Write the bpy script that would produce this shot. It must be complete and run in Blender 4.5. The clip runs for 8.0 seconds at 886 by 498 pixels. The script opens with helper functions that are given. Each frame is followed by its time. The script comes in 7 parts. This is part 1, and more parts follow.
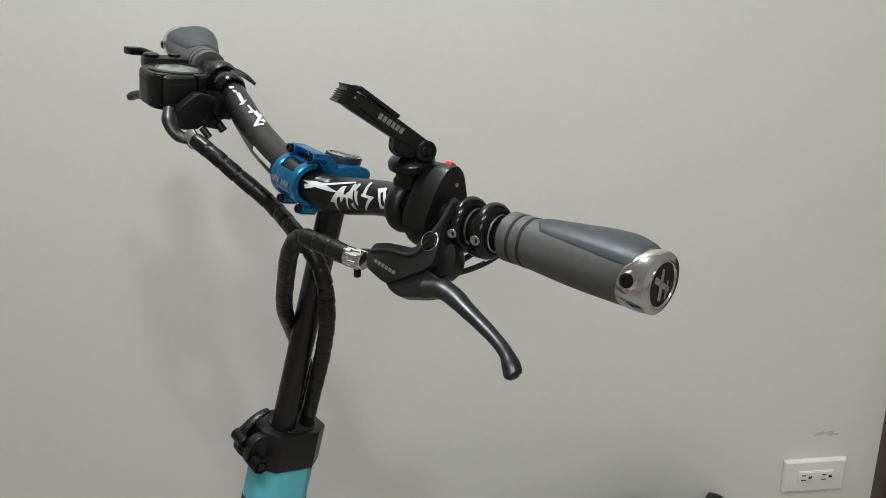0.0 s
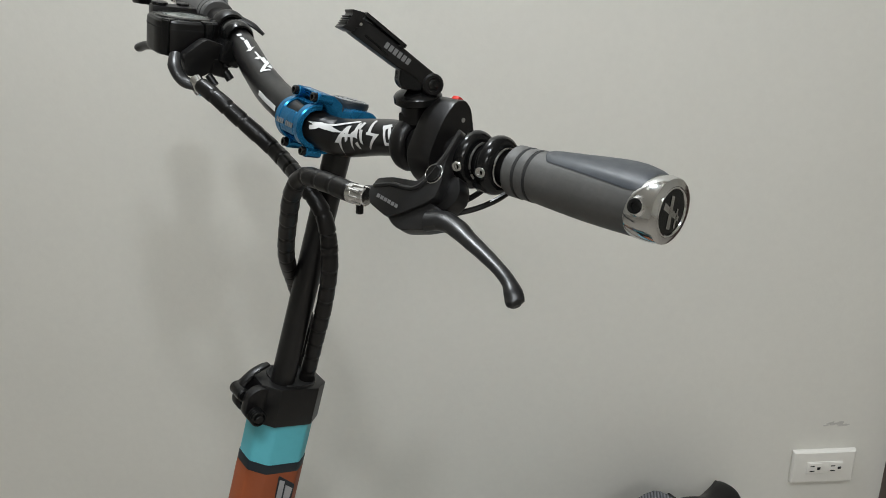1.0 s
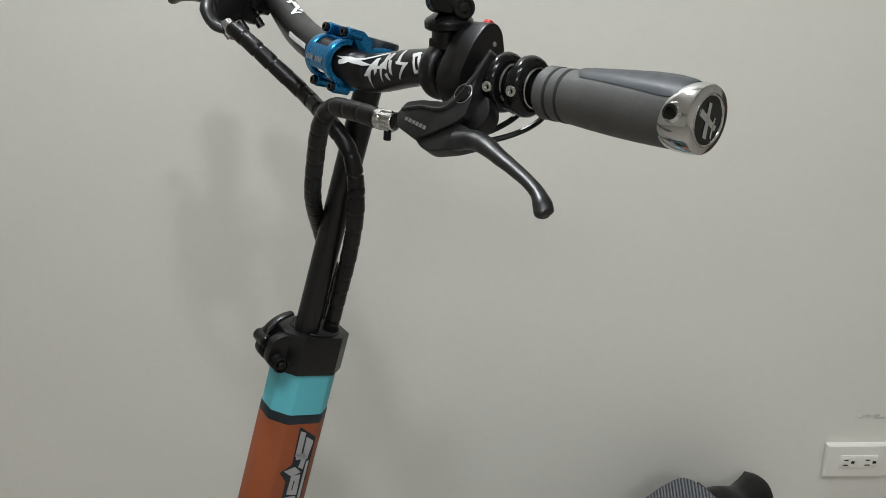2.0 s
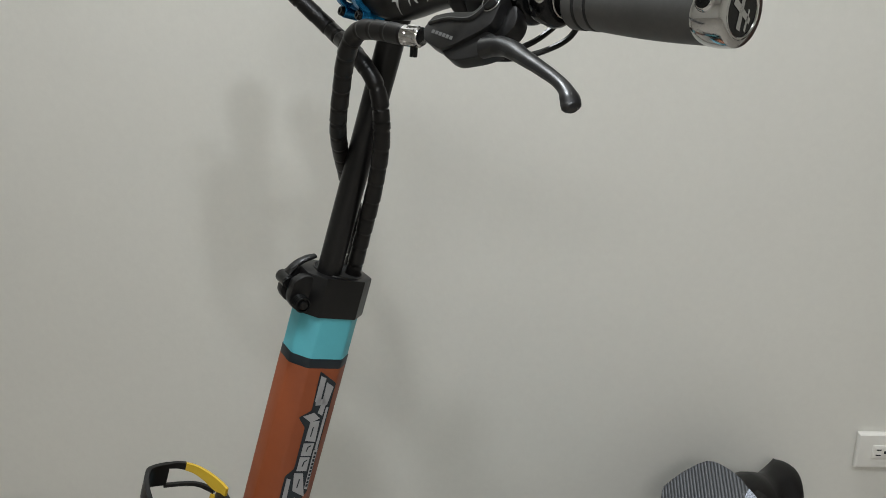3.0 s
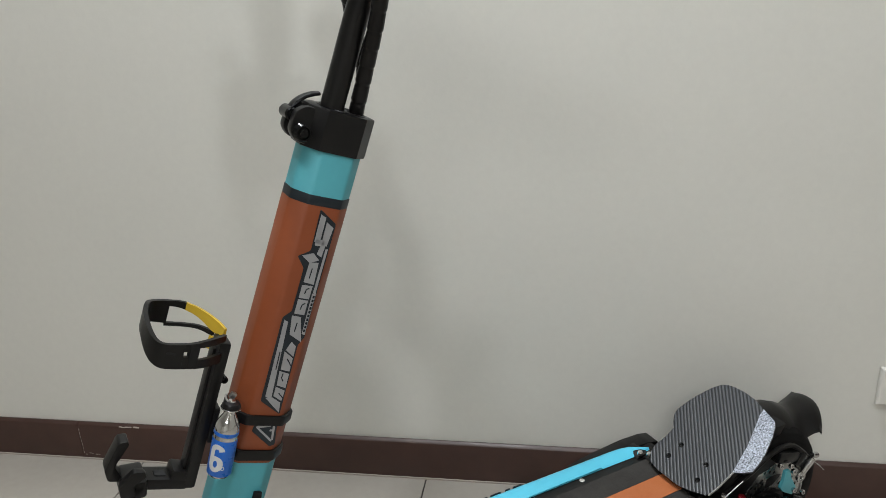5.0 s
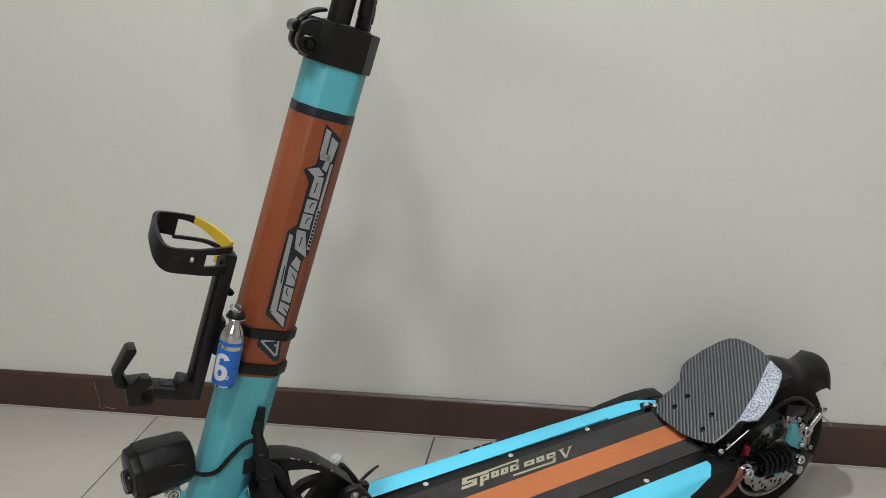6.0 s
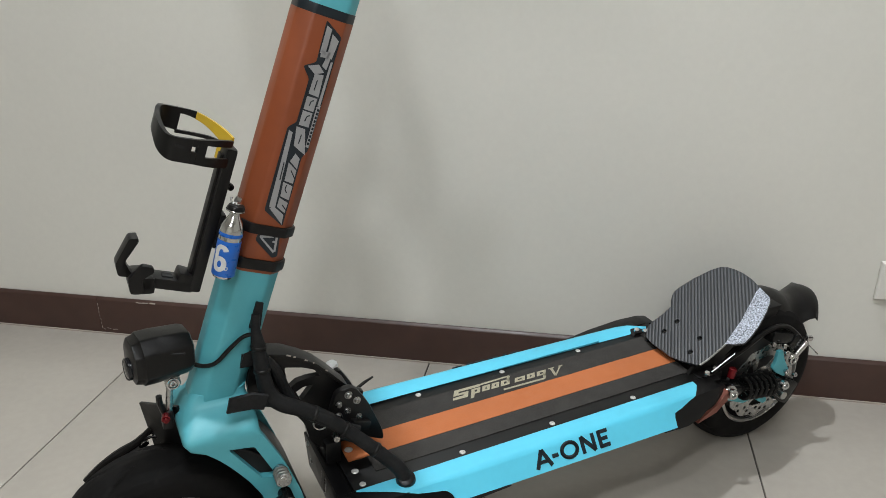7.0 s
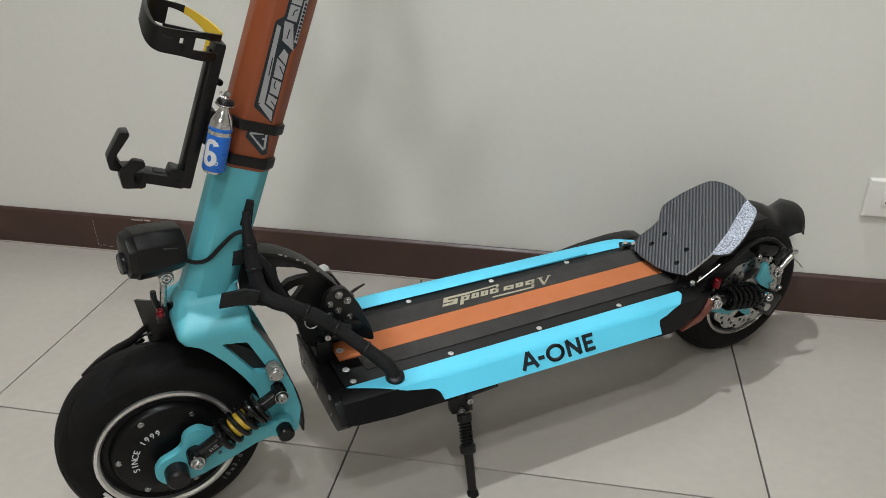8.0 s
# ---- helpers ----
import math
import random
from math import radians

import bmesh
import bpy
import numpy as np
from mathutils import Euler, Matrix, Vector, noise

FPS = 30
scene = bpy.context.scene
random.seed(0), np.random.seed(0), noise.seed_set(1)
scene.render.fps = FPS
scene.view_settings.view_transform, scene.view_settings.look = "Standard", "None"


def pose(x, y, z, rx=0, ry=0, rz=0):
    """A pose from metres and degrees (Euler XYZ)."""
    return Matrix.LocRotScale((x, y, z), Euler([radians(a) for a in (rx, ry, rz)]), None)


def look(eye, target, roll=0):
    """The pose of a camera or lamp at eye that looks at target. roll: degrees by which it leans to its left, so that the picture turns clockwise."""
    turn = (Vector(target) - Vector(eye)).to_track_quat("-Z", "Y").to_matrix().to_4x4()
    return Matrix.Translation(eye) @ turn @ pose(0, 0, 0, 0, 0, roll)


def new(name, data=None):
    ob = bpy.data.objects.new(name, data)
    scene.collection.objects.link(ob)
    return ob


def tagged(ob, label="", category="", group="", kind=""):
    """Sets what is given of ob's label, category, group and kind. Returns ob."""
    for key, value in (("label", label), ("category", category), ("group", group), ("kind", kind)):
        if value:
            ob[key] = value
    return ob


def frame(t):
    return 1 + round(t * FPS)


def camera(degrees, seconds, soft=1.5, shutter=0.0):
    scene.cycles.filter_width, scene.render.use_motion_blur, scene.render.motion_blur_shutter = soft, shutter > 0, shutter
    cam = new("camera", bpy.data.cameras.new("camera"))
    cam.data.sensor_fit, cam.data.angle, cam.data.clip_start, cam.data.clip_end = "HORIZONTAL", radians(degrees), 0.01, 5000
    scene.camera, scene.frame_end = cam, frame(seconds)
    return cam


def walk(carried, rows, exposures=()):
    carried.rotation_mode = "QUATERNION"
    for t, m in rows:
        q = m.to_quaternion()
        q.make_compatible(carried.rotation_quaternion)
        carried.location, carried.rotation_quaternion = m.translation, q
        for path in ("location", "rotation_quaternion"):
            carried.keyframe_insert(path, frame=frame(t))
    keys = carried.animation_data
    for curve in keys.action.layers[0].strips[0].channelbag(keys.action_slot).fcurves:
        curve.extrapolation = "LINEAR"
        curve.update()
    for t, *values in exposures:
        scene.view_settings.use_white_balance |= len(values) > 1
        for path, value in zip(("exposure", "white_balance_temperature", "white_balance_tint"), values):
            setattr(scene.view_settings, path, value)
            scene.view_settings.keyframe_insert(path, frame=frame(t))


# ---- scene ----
cam = camera(58.0, 8.0, soft=0.75)
PATH = [
    (0, (0.215, 0.526, 1.31), (0.18, 2.359, 0.512), -4.6),
    (0.5, (0.214, 0.524, 1.286), (0.17, 2.359, 0.491), -4.0),
    (1, (0.217, 0.52, 1.262), (0.155, 2.356, 0.471), -3.5),
    (1.5, (0.215, 0.514, 1.233), (0.122, 2.353, 0.454), -3.3),
    (3, (0.215, 0.49, 1.139), (0.019, 2.342, 0.41), -2.7),
    (3.5, (0.217, 0.481, 1.099), (-0.001, 2.334, 0.38), -2.7),
    (4, (0.225, 0.472, 1.057), (-0.019, 2.328, 0.354), -2.4),
    (4.5, (0.236, 0.454, 1.018), (-0.023, 2.311, 0.321), -2.0),
    (6, (0.272, 0.394, 0.895), (-0.062, 2.247, 0.219), -1.6),
    (6.5, (0.279, 0.373, 0.863), (-0.06, 2.212, 0.155), -0.9),
    (7, (0.287, 0.353, 0.84), (-0.049, 2.171, 0.077), -0.2),
    (7.5, (0.297, 0.335, 0.818), (-0.03, 2.127, -0.01), 0.1),
    (8, (0.304, 0.323, 0.801), (-0.016, 2.082, -0.095), 0.2),
]
walk(cam, [(t, look(eye, target, roll)) for t, eye, target, roll in PATH], exposures=[(0.0, 0.12), (1.5, 0.12), (4.0, 0.17), (6.0, 0.35), (8.0, 0.43)])

# ---------------------------------------------------------------- light
def world_light():
    w = bpy.data.worlds.new("room_world")
    w.use_nodes = True
    bg = w.node_tree.nodes["Background"]
    bg.inputs[0].default_value = (0.9, 0.95, 1.0, 1)
    bg.inputs[1].default_value = 0.02
    scene.world = w


def ceiling_lamp_or_fill(x, y, z, watts, size, colour=(0.945, 1.0, 1.045)):
    d = bpy.data.lights.new("ceiling_lamp_or_fill", "AREA")
    d.shape, d.size, d.energy, d.color = "SQUARE", size, watts, colour
    ob = new("ceiling_lamp_or_fill", d)
    ob.matrix_world = pose(x, y, z)
    return ob


ROOM_H = 2.62
# three lamps placed from their shadows; the last is an added, unseen fill
LAMPS = [(0.66, 0.06, 12, 0.11), (0.14, 0.22, 9, 0.12), (-0.05, 1.44, 20.5, 0.06), (0.40, -1.9, 19, 0.90)]
world_light()
for lx, ly, lw, ls in LAMPS:
    ceiling_lamp_or_fill(lx, ly, ROOM_H - 0.075, lw, ls)

# ---------------------------------------------------------------- materials
def mat(name, colour, rough=0.5, metal=0.0, grain=0.0, grain_scale=40.0, stain=0.0, stain_scale=4.0, bump=0.0, bump_scale=200.0, coat=0.0, emit=0.0, spread=0.0, spec=0.5):
    m = bpy.data.materials.new(name)
    m.use_nodes = True
    nt = m.node_tree
    b = nt.nodes["Principled BSDF"]
    b.inputs["Roughness"].default_value = rough
    b.inputs["Metallic"].default_value = metal
    b.inputs["Coat Weight"].default_value = coat
    b.inputs["Specular IOR Level"].default_value = spec
    c = (*colour, 1)
    b.inputs["Base Color"].default_value = c
    tex = nt.nodes.new("ShaderNodeTexCoord")

    def noise_node(scale, detail=4.0):
        n = nt.nodes.new("ShaderNodeTexNoise")
        n.inputs["Scale"].default_value = scale
        n.inputs["Detail"].default_value = detail
        nt.links.new(tex.outputs["Object"], n.inputs["Vector"])
        return n.outputs["Fac"]

    def ranged(fac, lo, hi):
        r = nt.nodes.new("ShaderNodeMapRange")
        r.inputs["From Min"].default_value, r.inputs["From Max"].default_value = 0.3, 0.7
        r.inputs["To Min"].default_value, r.inputs["To Max"].default_value = lo, hi
        nt.links.new(fac, r.inputs["Value"])
        return r.outputs["Result"]

    def times(a, fac):
        mix = nt.nodes.new("ShaderNodeMix")
        mix.data_type, mix.blend_type = "RGBA", "MULTIPLY"
        mix.inputs["Factor"].default_value = 1.0
        if a is None:
            mix.inputs["A"].default_value = c
        else:
            nt.links.new(a, mix.inputs["A"])
        nt.links.new(fac, mix.inputs["B"])
        return mix.outputs["Result"]

    col = None
    if grain:
        col = times(col, ranged(noise_node(grain_scale), 1 - grain, 1 + grain))
    if stain:
        col = times(col, ranged(noise_node(stain_scale, 6.0), 1 - stain, 1 + stain))
    if spread:
        info = nt.nodes.new("ShaderNodeObjectInfo")
        r = nt.nodes.new("ShaderNodeMapRange")
        r.inputs["To Min"].default_value, r.inputs["To Max"].default_value = 1 - spread, 1 + spread
        nt.links.new(info.outputs["Random"], r.inputs["Value"])
        col = times(col, r.outputs["Result"])
    if col is not None:
        nt.links.new(col, b.inputs["Base Color"])
    if grain or stain:
        nt.links.new(ranged(noise_node(stain_scale * 3), max(0.02, rough * 0.85), min(1.0, rough * 1.15)), b.inputs["Roughness"])
    if bump:
        n = nt.nodes.new("ShaderNodeBump")
        n.inputs["Strength"].default_value = min(1.0, bump)
        n.inputs["Distance"].default_value = 0.0006
        nt.links.new(noise_node(bump_scale, 3.0), n.inputs["Height"])
        nt.links.new(n.outputs["Normal"], b.inputs["Normal"])
    if emit:
        b.inputs["Emission Color"].default_value = c
        b.inputs["Emission Strength"].default_value = emit
    return m


M_WALL = mat("wall_paint", (0.70, 0.685, 0.632), 0.6, grain=0.012, grain_scale=90, stain=0.02, stain_scale=2.2, bump=0.25, bump_scale=160)
M_CEIL = mat("ceiling_paint", (0.8, 0.79, 0.77), 0.8, stain=0.02)
M_TILE = mat("polished_tile", (0.392, 0.360, 0.317), 0.22, grain=0.025, grain_scale=60, stain=0.05, stain_scale=3.0, spread=0.02, bump=0.05, bump_scale=25)
M_GROUT = mat("grout", (0.06, 0.05, 0.045), 0.9, grain=0.15)
M_BASE = mat("brown_laminate", (0.050, 0.0235, 0.0175), 0.42, grain=0.10, grain_scale=25, stain=0.12, stain_scale=5, bump=0.1)
M_OUTLET = mat("ivory_plastic", (0.74, 0.72, 0.67), 0.35, stain=0.02)
M_SLOT = mat("dark_slot", (0.01, 0.01, 0.01), 0.8)
M_SMUDGE = mat("grey_smudge", (0.52, 0.50, 0.47), 0.8, stain=0.2, stain_scale=60)
M_CHIP = mat("pale_chip", (0.36, 0.31, 0.27), 0.7, stain=0.1)
M_CYAN = mat("turquoise_paint", (0.088, 0.385, 0.445), 0.48, grain=0.02, grain_scale=120, stain=0.04, stain_scale=14, bump=0.08, bump_scale=500)
M_SKY = mat("sky_blue_vinyl", (0.108, 0.585, 0.79), 0.33, grain=0.015, grain_scale=120, stain=0.03, stain_scale=12)
M_ORANGE = mat("copper_orange_vinyl", (0.235, 0.055, 0.016), 0.45, grain=0.03, grain_scale=90, stain=0.05, stain_scale=10, bump=0.06, bump_scale=350)
M_STRIPE = mat("orange_grip_tape", (0.47, 0.140, 0.043), 0.75, grain=0.08, grain_scale=900, stain=0.05, stain_scale=14, bump=0.5, bump_scale=1400)
M_GRIPTAPE = mat("black_grip_tape", (0.040, 0.037, 0.034), 0.85, grain=0.25, grain_scale=900, stain=0.15, stain_scale=14, bump=0.6, bump_scale=1400, spec=0.28)
M_BLACK = mat("black_anodised", (0.0050, 0.0047, 0.0047), 0.36, grain=0.1, grain_scale=60, stain=0.15, stain_scale=12, bump=0.06, bump_scale=500, spec=0.36)
M_PLASTIC = mat("black_plastic", (0.0054, 0.0049, 0.0048), 0.38, grain=0.1, grain_scale=80, stain=0.12, stain_scale=15, bump=0.12, bump_scale=700, spec=0.32)
M_NOSE = mat("smooth_black_cover", (0.0042, 0.0040, 0.0044), 0.34, grain=0.1, grain_scale=60, stain=0.2, stain_scale=18, bump=0.05, bump_scale=400, spec=0.17)
M_GLOSS = mat("gloss_black", (0.005, 0.005, 0.005), 0.2, stain=0.1, stain_scale=20, spec=0.28)
M_SATIN = mat("satin_black_bar", (0.007, 0.0066, 0.0066), 0.33, grain=0.08, stain=0.1, stain_scale=18, spec=0.34)
M_LEVER = mat("black_lever_alloy", (0.009, 0.0088, 0.009), 0.36, grain=0.08, grain_scale=120, stain=0.12, stain_scale=20, bump=0.05, bump_scale=600, spec=0.5)
M_RUBBER = mat("tyre_rubber", (0.0045, 0.0040, 0.0038), 0.72, grain=0.15, grain_scale=120, stain=0.25, stain_scale=9, bump=0.3, bump_scale=300, spec=0.18)
M_HUB = mat("hub_black", (0.0045, 0.0043, 0.0043), 0.32, stain=0.15, stain_scale=14, spec=0.16)
M_WRAP = mat("cable_wrap", (0.007, 0.0063, 0.006), 0.34, grain=0.1, stain=0.15, stain_scale=20, spec=0.28)
M_TAPE = mat("cloth_tape", (0.012, 0.012, 0.0125), 0.62, grain=0.25, grain_scale=300, stain=0.2, stain_scale=30, bump=0.25, bump_scale=900, spec=0.22)
M_GRIPGREY = mat("grey_grip_rubber", (0.072, 0.071, 0.068), 0.55, grain=0.08, grain_scale=300, stain=0.12, stain_scale=25, bump=0.08, bump_scale=1200)
M_GRIPDARK = mat("dark_grip_gel", (0.030, 0.035, 0.042), 0.46, grain=0.08, grain_scale=200, stain=0.1, stain_scale=30, bump=0.08, bump_scale=900)
M_CHROME = mat("chrome", (0.62, 0.62, 0.62), 0.12, 1.0, stain=0.05, stain_scale=30)
M_ZINC = mat("zinc_screw", (0.62, 0.61, 0.58), 0.42, 0.55, stain=0.1, stain_scale=60)
M_STEEL = mat("brushed_steel", (0.45, 0.45, 0.44), 0.28, 1.0, grain=0.1, grain_scale=200, stain=0.1, stain_scale=30)
M_RIM = mat("machined_rim", (0.60, 0.59, 0.57), 0.30, 0.9, grain=0.06, grain_scale=150, stain=0.06)
M_BLUE = mat("blue_anodised", (0.012, 0.165, 0.36), 0.26, 0.75, grain=0.05, stain=0.08, stain_scale=25)
M_WHITE = mat("white_print", (0.62, 0.62, 0.61), 0.5, stain=0.08, stain_scale=60)
M_SILVER = mat("silver_print", (0.36, 0.36, 0.37), 0.34, 0.3, stain=0.08, stain_scale=50)
M_BEIGE = mat("pale_gold_print", (0.37, 0.335, 0.24), 0.6, grain=0.25, grain_scale=500)
M_INK = mat("black_ink", (0.006, 0.012, 0.018), 0.45)
M_INKGREY = mat("grey_ink", (0.16, 0.16, 0.16), 0.5)
M_YELLOW = mat("yellow_plastic", (0.55, 0.36, 0.025), 0.42, stain=0.08, stain_scale=25)
M_CANBLUE = mat("blue_label", (0.012, 0.12, 0.50), 0.3, stain=0.06, stain_scale=40)
M_RED = mat("red_anodised", (0.17, 0.008, 0.012), 0.25, 0.5)
M_REDBTN = mat("red_button", (0.55, 0.03, 0.02), 0.4)
M_FUR = mat("sparkling_edge_tape", (0.33, 0.355, 0.41), 0.5, 0.2, grain=0.95, grain_scale=420, bump=0.8, bump_scale=420)
M_SCREEN = mat("grey_screen", (0.16, 0.17, 0.155), 0.12)
M_LENS = mat("lamp_lens", (0.012, 0.012, 0.014), 0.10, spec=0.5)
# orange with the dull reddish shadow of the rear lining mixed into its colour
M_ORANGESHADE = mat("shaded_orange_tape", (0.20, 0.065, 0.045), 0.6, stain=0.2, stain_scale=60)
M_DIFFUSER = mat("lamp_diffuser", (1.0, 0.96, 0.9), 0.6, emit=6.0)


def carbon():
    """Ribbed plate: narrow slanting ribs with a fine woven sparkle."""
    m = mat("carbon_weave", (0.03, 0.032, 0.036), 0.42, grain=0.2, grain_scale=500)
    nt = m.node_tree
    b = nt.nodes["Principled BSDF"]
    tex = nt.nodes.new("ShaderNodeTexCoord")
    dot = nt.nodes.new("ShaderNodeVectorMath")
    dot.operation = "DOT_PRODUCT"
    dot.inputs[1].default_value = (0.59, -0.69, 0.413)
    nt.links.new(tex.outputs["Object"], dot.inputs[0])
    scale = nt.nodes.new("ShaderNodeMath")
    scale.operation = "MULTIPLY"
    scale.inputs[1].default_value = 2 * math.pi / 0.0054
    nt.links.new(dot.outputs["Value"], scale.inputs[0])
    wave = nt.nodes.new("ShaderNodeMath")
    wave.operation = "SINE"
    nt.links.new(scale.outputs[0], wave.inputs[0])
    ramp = nt.nodes.new("ShaderNodeMapRange")
    ramp.inputs["From Min"].default_value, ramp.inputs["From Max"].default_value = -0.7, 0.7
    ramp.inputs["To Min"].default_value, ramp.inputs["To Max"].default_value = 0.0, 1.0
    nt.links.new(wave.outputs[0], ramp.inputs["Value"])
    mix = nt.nodes.new("ShaderNodeMix")
    mix.data_type = "RGBA"
    mix.inputs["A"].default_value = (0.011, 0.012, 0.014, 1)
    mix.inputs["B"].default_value = (0.066, 0.069, 0.077, 1)
    nt.links.new(ramp.outputs["Result"], mix.inputs["Factor"])
    nt.links.new(mix.outputs["Result"], b.inputs["Base Color"])
    bump = nt.nodes.new("ShaderNodeBump")
    bump.inputs["Strength"].default_value = 0.5
    bump.inputs["Distance"].default_value = 0.0008
    nt.links.new(ramp.outputs["Result"], bump.inputs["Height"])
    nt.links.new(bump.outputs["Normal"], b.inputs["Normal"])
    return m


M_CARBON = carbon()

# ---------------------------------------------------------------- mesh tools
BASE = {}
SCOOTER = pose(0.2245, 1.3675, 0, 0, 0, 36.35) @ pose(0, 0.013, 0, 2.7, 0, 0)


def thing(name, base, label, category, m=SCOOTER, group="", kind=""):
    ob = new(name)
    ob.empty_display_size = 0.05
    ob.matrix_world = m @ Matrix.Translation(base)
    BASE[ob] = Vector(base)
    return tagged(ob, label, category, group, kind)


def part(name, bm, material, parent, label="", angle=35):
    """Links a bmesh as one mesh object under a thing or under a part."""
    base = BASE[parent]
    bmesh.ops.remove_doubles(bm, verts=bm.verts, dist=1e-6)
    bmesh.ops.recalc_face_normals(bm, faces=bm.faces)
    bmesh.ops.translate(bm, verts=bm.verts, vec=-base)
    limit = radians(angle)
    for f in bm.faces:
        f.smooth = True
    for e in bm.edges:
        if len(e.link_faces) == 2 and e.calc_face_angle(0) > limit:
            e.smooth = False
    me = bpy.data.meshes.new(name)
    bm.to_mesh(me)
    bm.free()
    me.materials.append(material)
    ob = new(name, me)
    ob.parent = parent
    BASE[ob] = base
    return tagged(ob, label)


def axes(o, z, x=(1, 0, 0)):
    z = Vector(z).normalized()
    x = Vector(x)
    x = (x - z * x.dot(z)).normalized()
    y = z.cross(x)
    m = Matrix((x, y, z)).transposed().to_4x4()
    m.translation = o
    return m


def join(*parts):
    out = parts[0]
    for b in parts[1:]:
        me = bpy.data.meshes.new("tmp")
        b.to_mesh(me)
        out.from_mesh(me)
        bpy.data.meshes.remove(me)
        b.free()
    return out


def moved(bm, m):
    bmesh.ops.transform(bm, matrix=m, verts=bm.verts)
    return bm


def box(c, s, rot=(0, 0, 0), bev=0.0):
    bm = bmesh.new()
    bmesh.ops.create_cube(bm, size=1.0)
    bmesh.ops.scale(bm, vec=s, verts=bm.verts)
    if bev:
        bmesh.ops.bevel(bm, geom=bm.edges[:], offset=bev, segments=2, profile=0.6, affect="EDGES")
    return moved(bm, pose(*c, *rot))


def lathe(profile, o, axis, seg=28, x=(1, 0, 0.01), closed=False, squash=1.0):
    """Turns (radius, height) pairs round an axis."""
    m = axes(o, axis, x)
    bm = bmesh.new()
    rings = []
    for r, h in profile:
        if r < 1e-7:
            rings.append([bm.verts.new(m @ Vector((0, 0, h)))])
        else:
            rings.append([bm.verts.new(m @ Vector((r * math.cos(2 * math.pi * i / seg), squash * r * math.sin(2 * math.pi * i / seg), h))) for i in range(seg)])
    pairs = list(zip(rings, rings[1:]))
    if closed:
        pairs.append((rings[-1], rings[0]))
    for a, b in pairs:
        for i in range(seg):
            j = (i + 1) % seg
            if len(a) == 1 and len(b) == 1:
                continue
            if len(a) == 1:
                bm.faces.new((a[0], b[i], b[j]))
            elif len(b) == 1:
                bm.faces.new((a[i], b[0], a[j]))
            else:
                bm.faces.new((a[i], b[i], b[j], a[j]))
    if not closed:
        for ring in (rings[0], rings[-1]):
            if len(ring) > 1:
                bm.faces.new(ring)
    return bm


def rod(p0, p1, r0, r1=None, seg=20, edge=0.0):
    r1 = r0 if r1 is None else r1
    p0, p1 = Vector(p0), Vector(p1)
    h = (p1 - p0).length
    e = min(edge or 0.12 * min(r0, r1), 0.3 * h)
    x = (1, 0, 0.01) if abs((p1 - p0).normalized().x) < 0.9 else (0, 1, 0.01)
    return lathe([(r0 - e, 0), (r0, e), (r1, h - e), (r1 - e, h)], p0, p1 - p0, seg, x)


def ring(c, axis, big, small, seg=32, sides=10, flat=1.0):
    prof = [(big + small * math.cos(2 * math.pi * k / sides), flat * small * math.sin(2 * math.pi * k / sides)) for k in range(sides)]
    x = (1, 0, 0.01) if abs(Vector(axis).normalized().x) < 0.9 else (0, 1, 0.01)
    return lathe(prof, c, axis, seg, x, closed=True)


def curve_points(pts, per=6, loop=False):
    """A smooth line through the given points."""
    p = [Vector(q) for q in pts]
    n = len(p)
    out = []
    for i in range(n if loop else n - 1):
        a, b, c, d = (p[(i - 1) % n], p[i], p[(i + 1) % n], p[(i + 2) % n]) if loop else (p[max(i - 1, 0)], p[i], p[i + 1], p[min(i + 2, n - 1)])
        for k in range(per):
            t = k / per
            out.append(0.5 * ((2 * b) + (c - a) * t + (2 * a - 5 * b + 4 * c - d) * t * t + (3 * b - a - 3 * c + d) * t ** 3))
    if not loop:
        out.append(p[-1])
    return out


def sweep(pts, radii, seg=12, per=6, up=(0, 0, 1), squash=1.0, loop=False, smooth=True):
    """A round or oval section along a line; radii: one number, or one for each given point."""
    n = len(pts)
    if not isinstance(radii, (list, tuple)):
        radii = [radii] * n
    if smooth:
        line = curve_points(pts, per, loop)
        rr = []
        for i in range(len(line)):
            f = i / per
            a = int(f) % n
            b = (a + 1) % n if loop else min(a + 1, n - 1)
            k = f - int(f)
            k = k * k * (3 - 2 * k)
            rr.append(radii[a] * (1 - k) + radii[b] * k)
    else:
        line, rr = [Vector(q) for q in pts], list(radii)
    bm = bmesh.new()
    rings = []
    up = Vector(up)
    m = len(line)
    for i, c in enumerate(line):
        d = (line[(i + 1) % m] - line[i - 1]) if loop else (line[min(i + 1, m - 1)] - line[max(i - 1, 0)])
        d.normalize()
        side = d.cross(up)
        if side.length < 0.05:
            side = d.cross(Vector((1, 0.2, 0)))
        side.normalize()
        top = side.cross(d)
        rings.append([bm.verts.new(c + rr[i] * (math.cos(2 * math.pi * k / seg) * side + squash * math.sin(2 * math.pi * k / seg) * top)) for k in range(seg)])
    for i in range(m if loop else m - 1):
        a, b = rings[i], rings[(i + 1) % m]
        for k in range(seg):
            bm.faces.new((a[k], a[(k + 1) % seg], b[(k + 1) % seg], b[k]))
    if not loop:
        bm.faces.new(rings[0])
        bm.faces.new(rings[-1])
    return bm


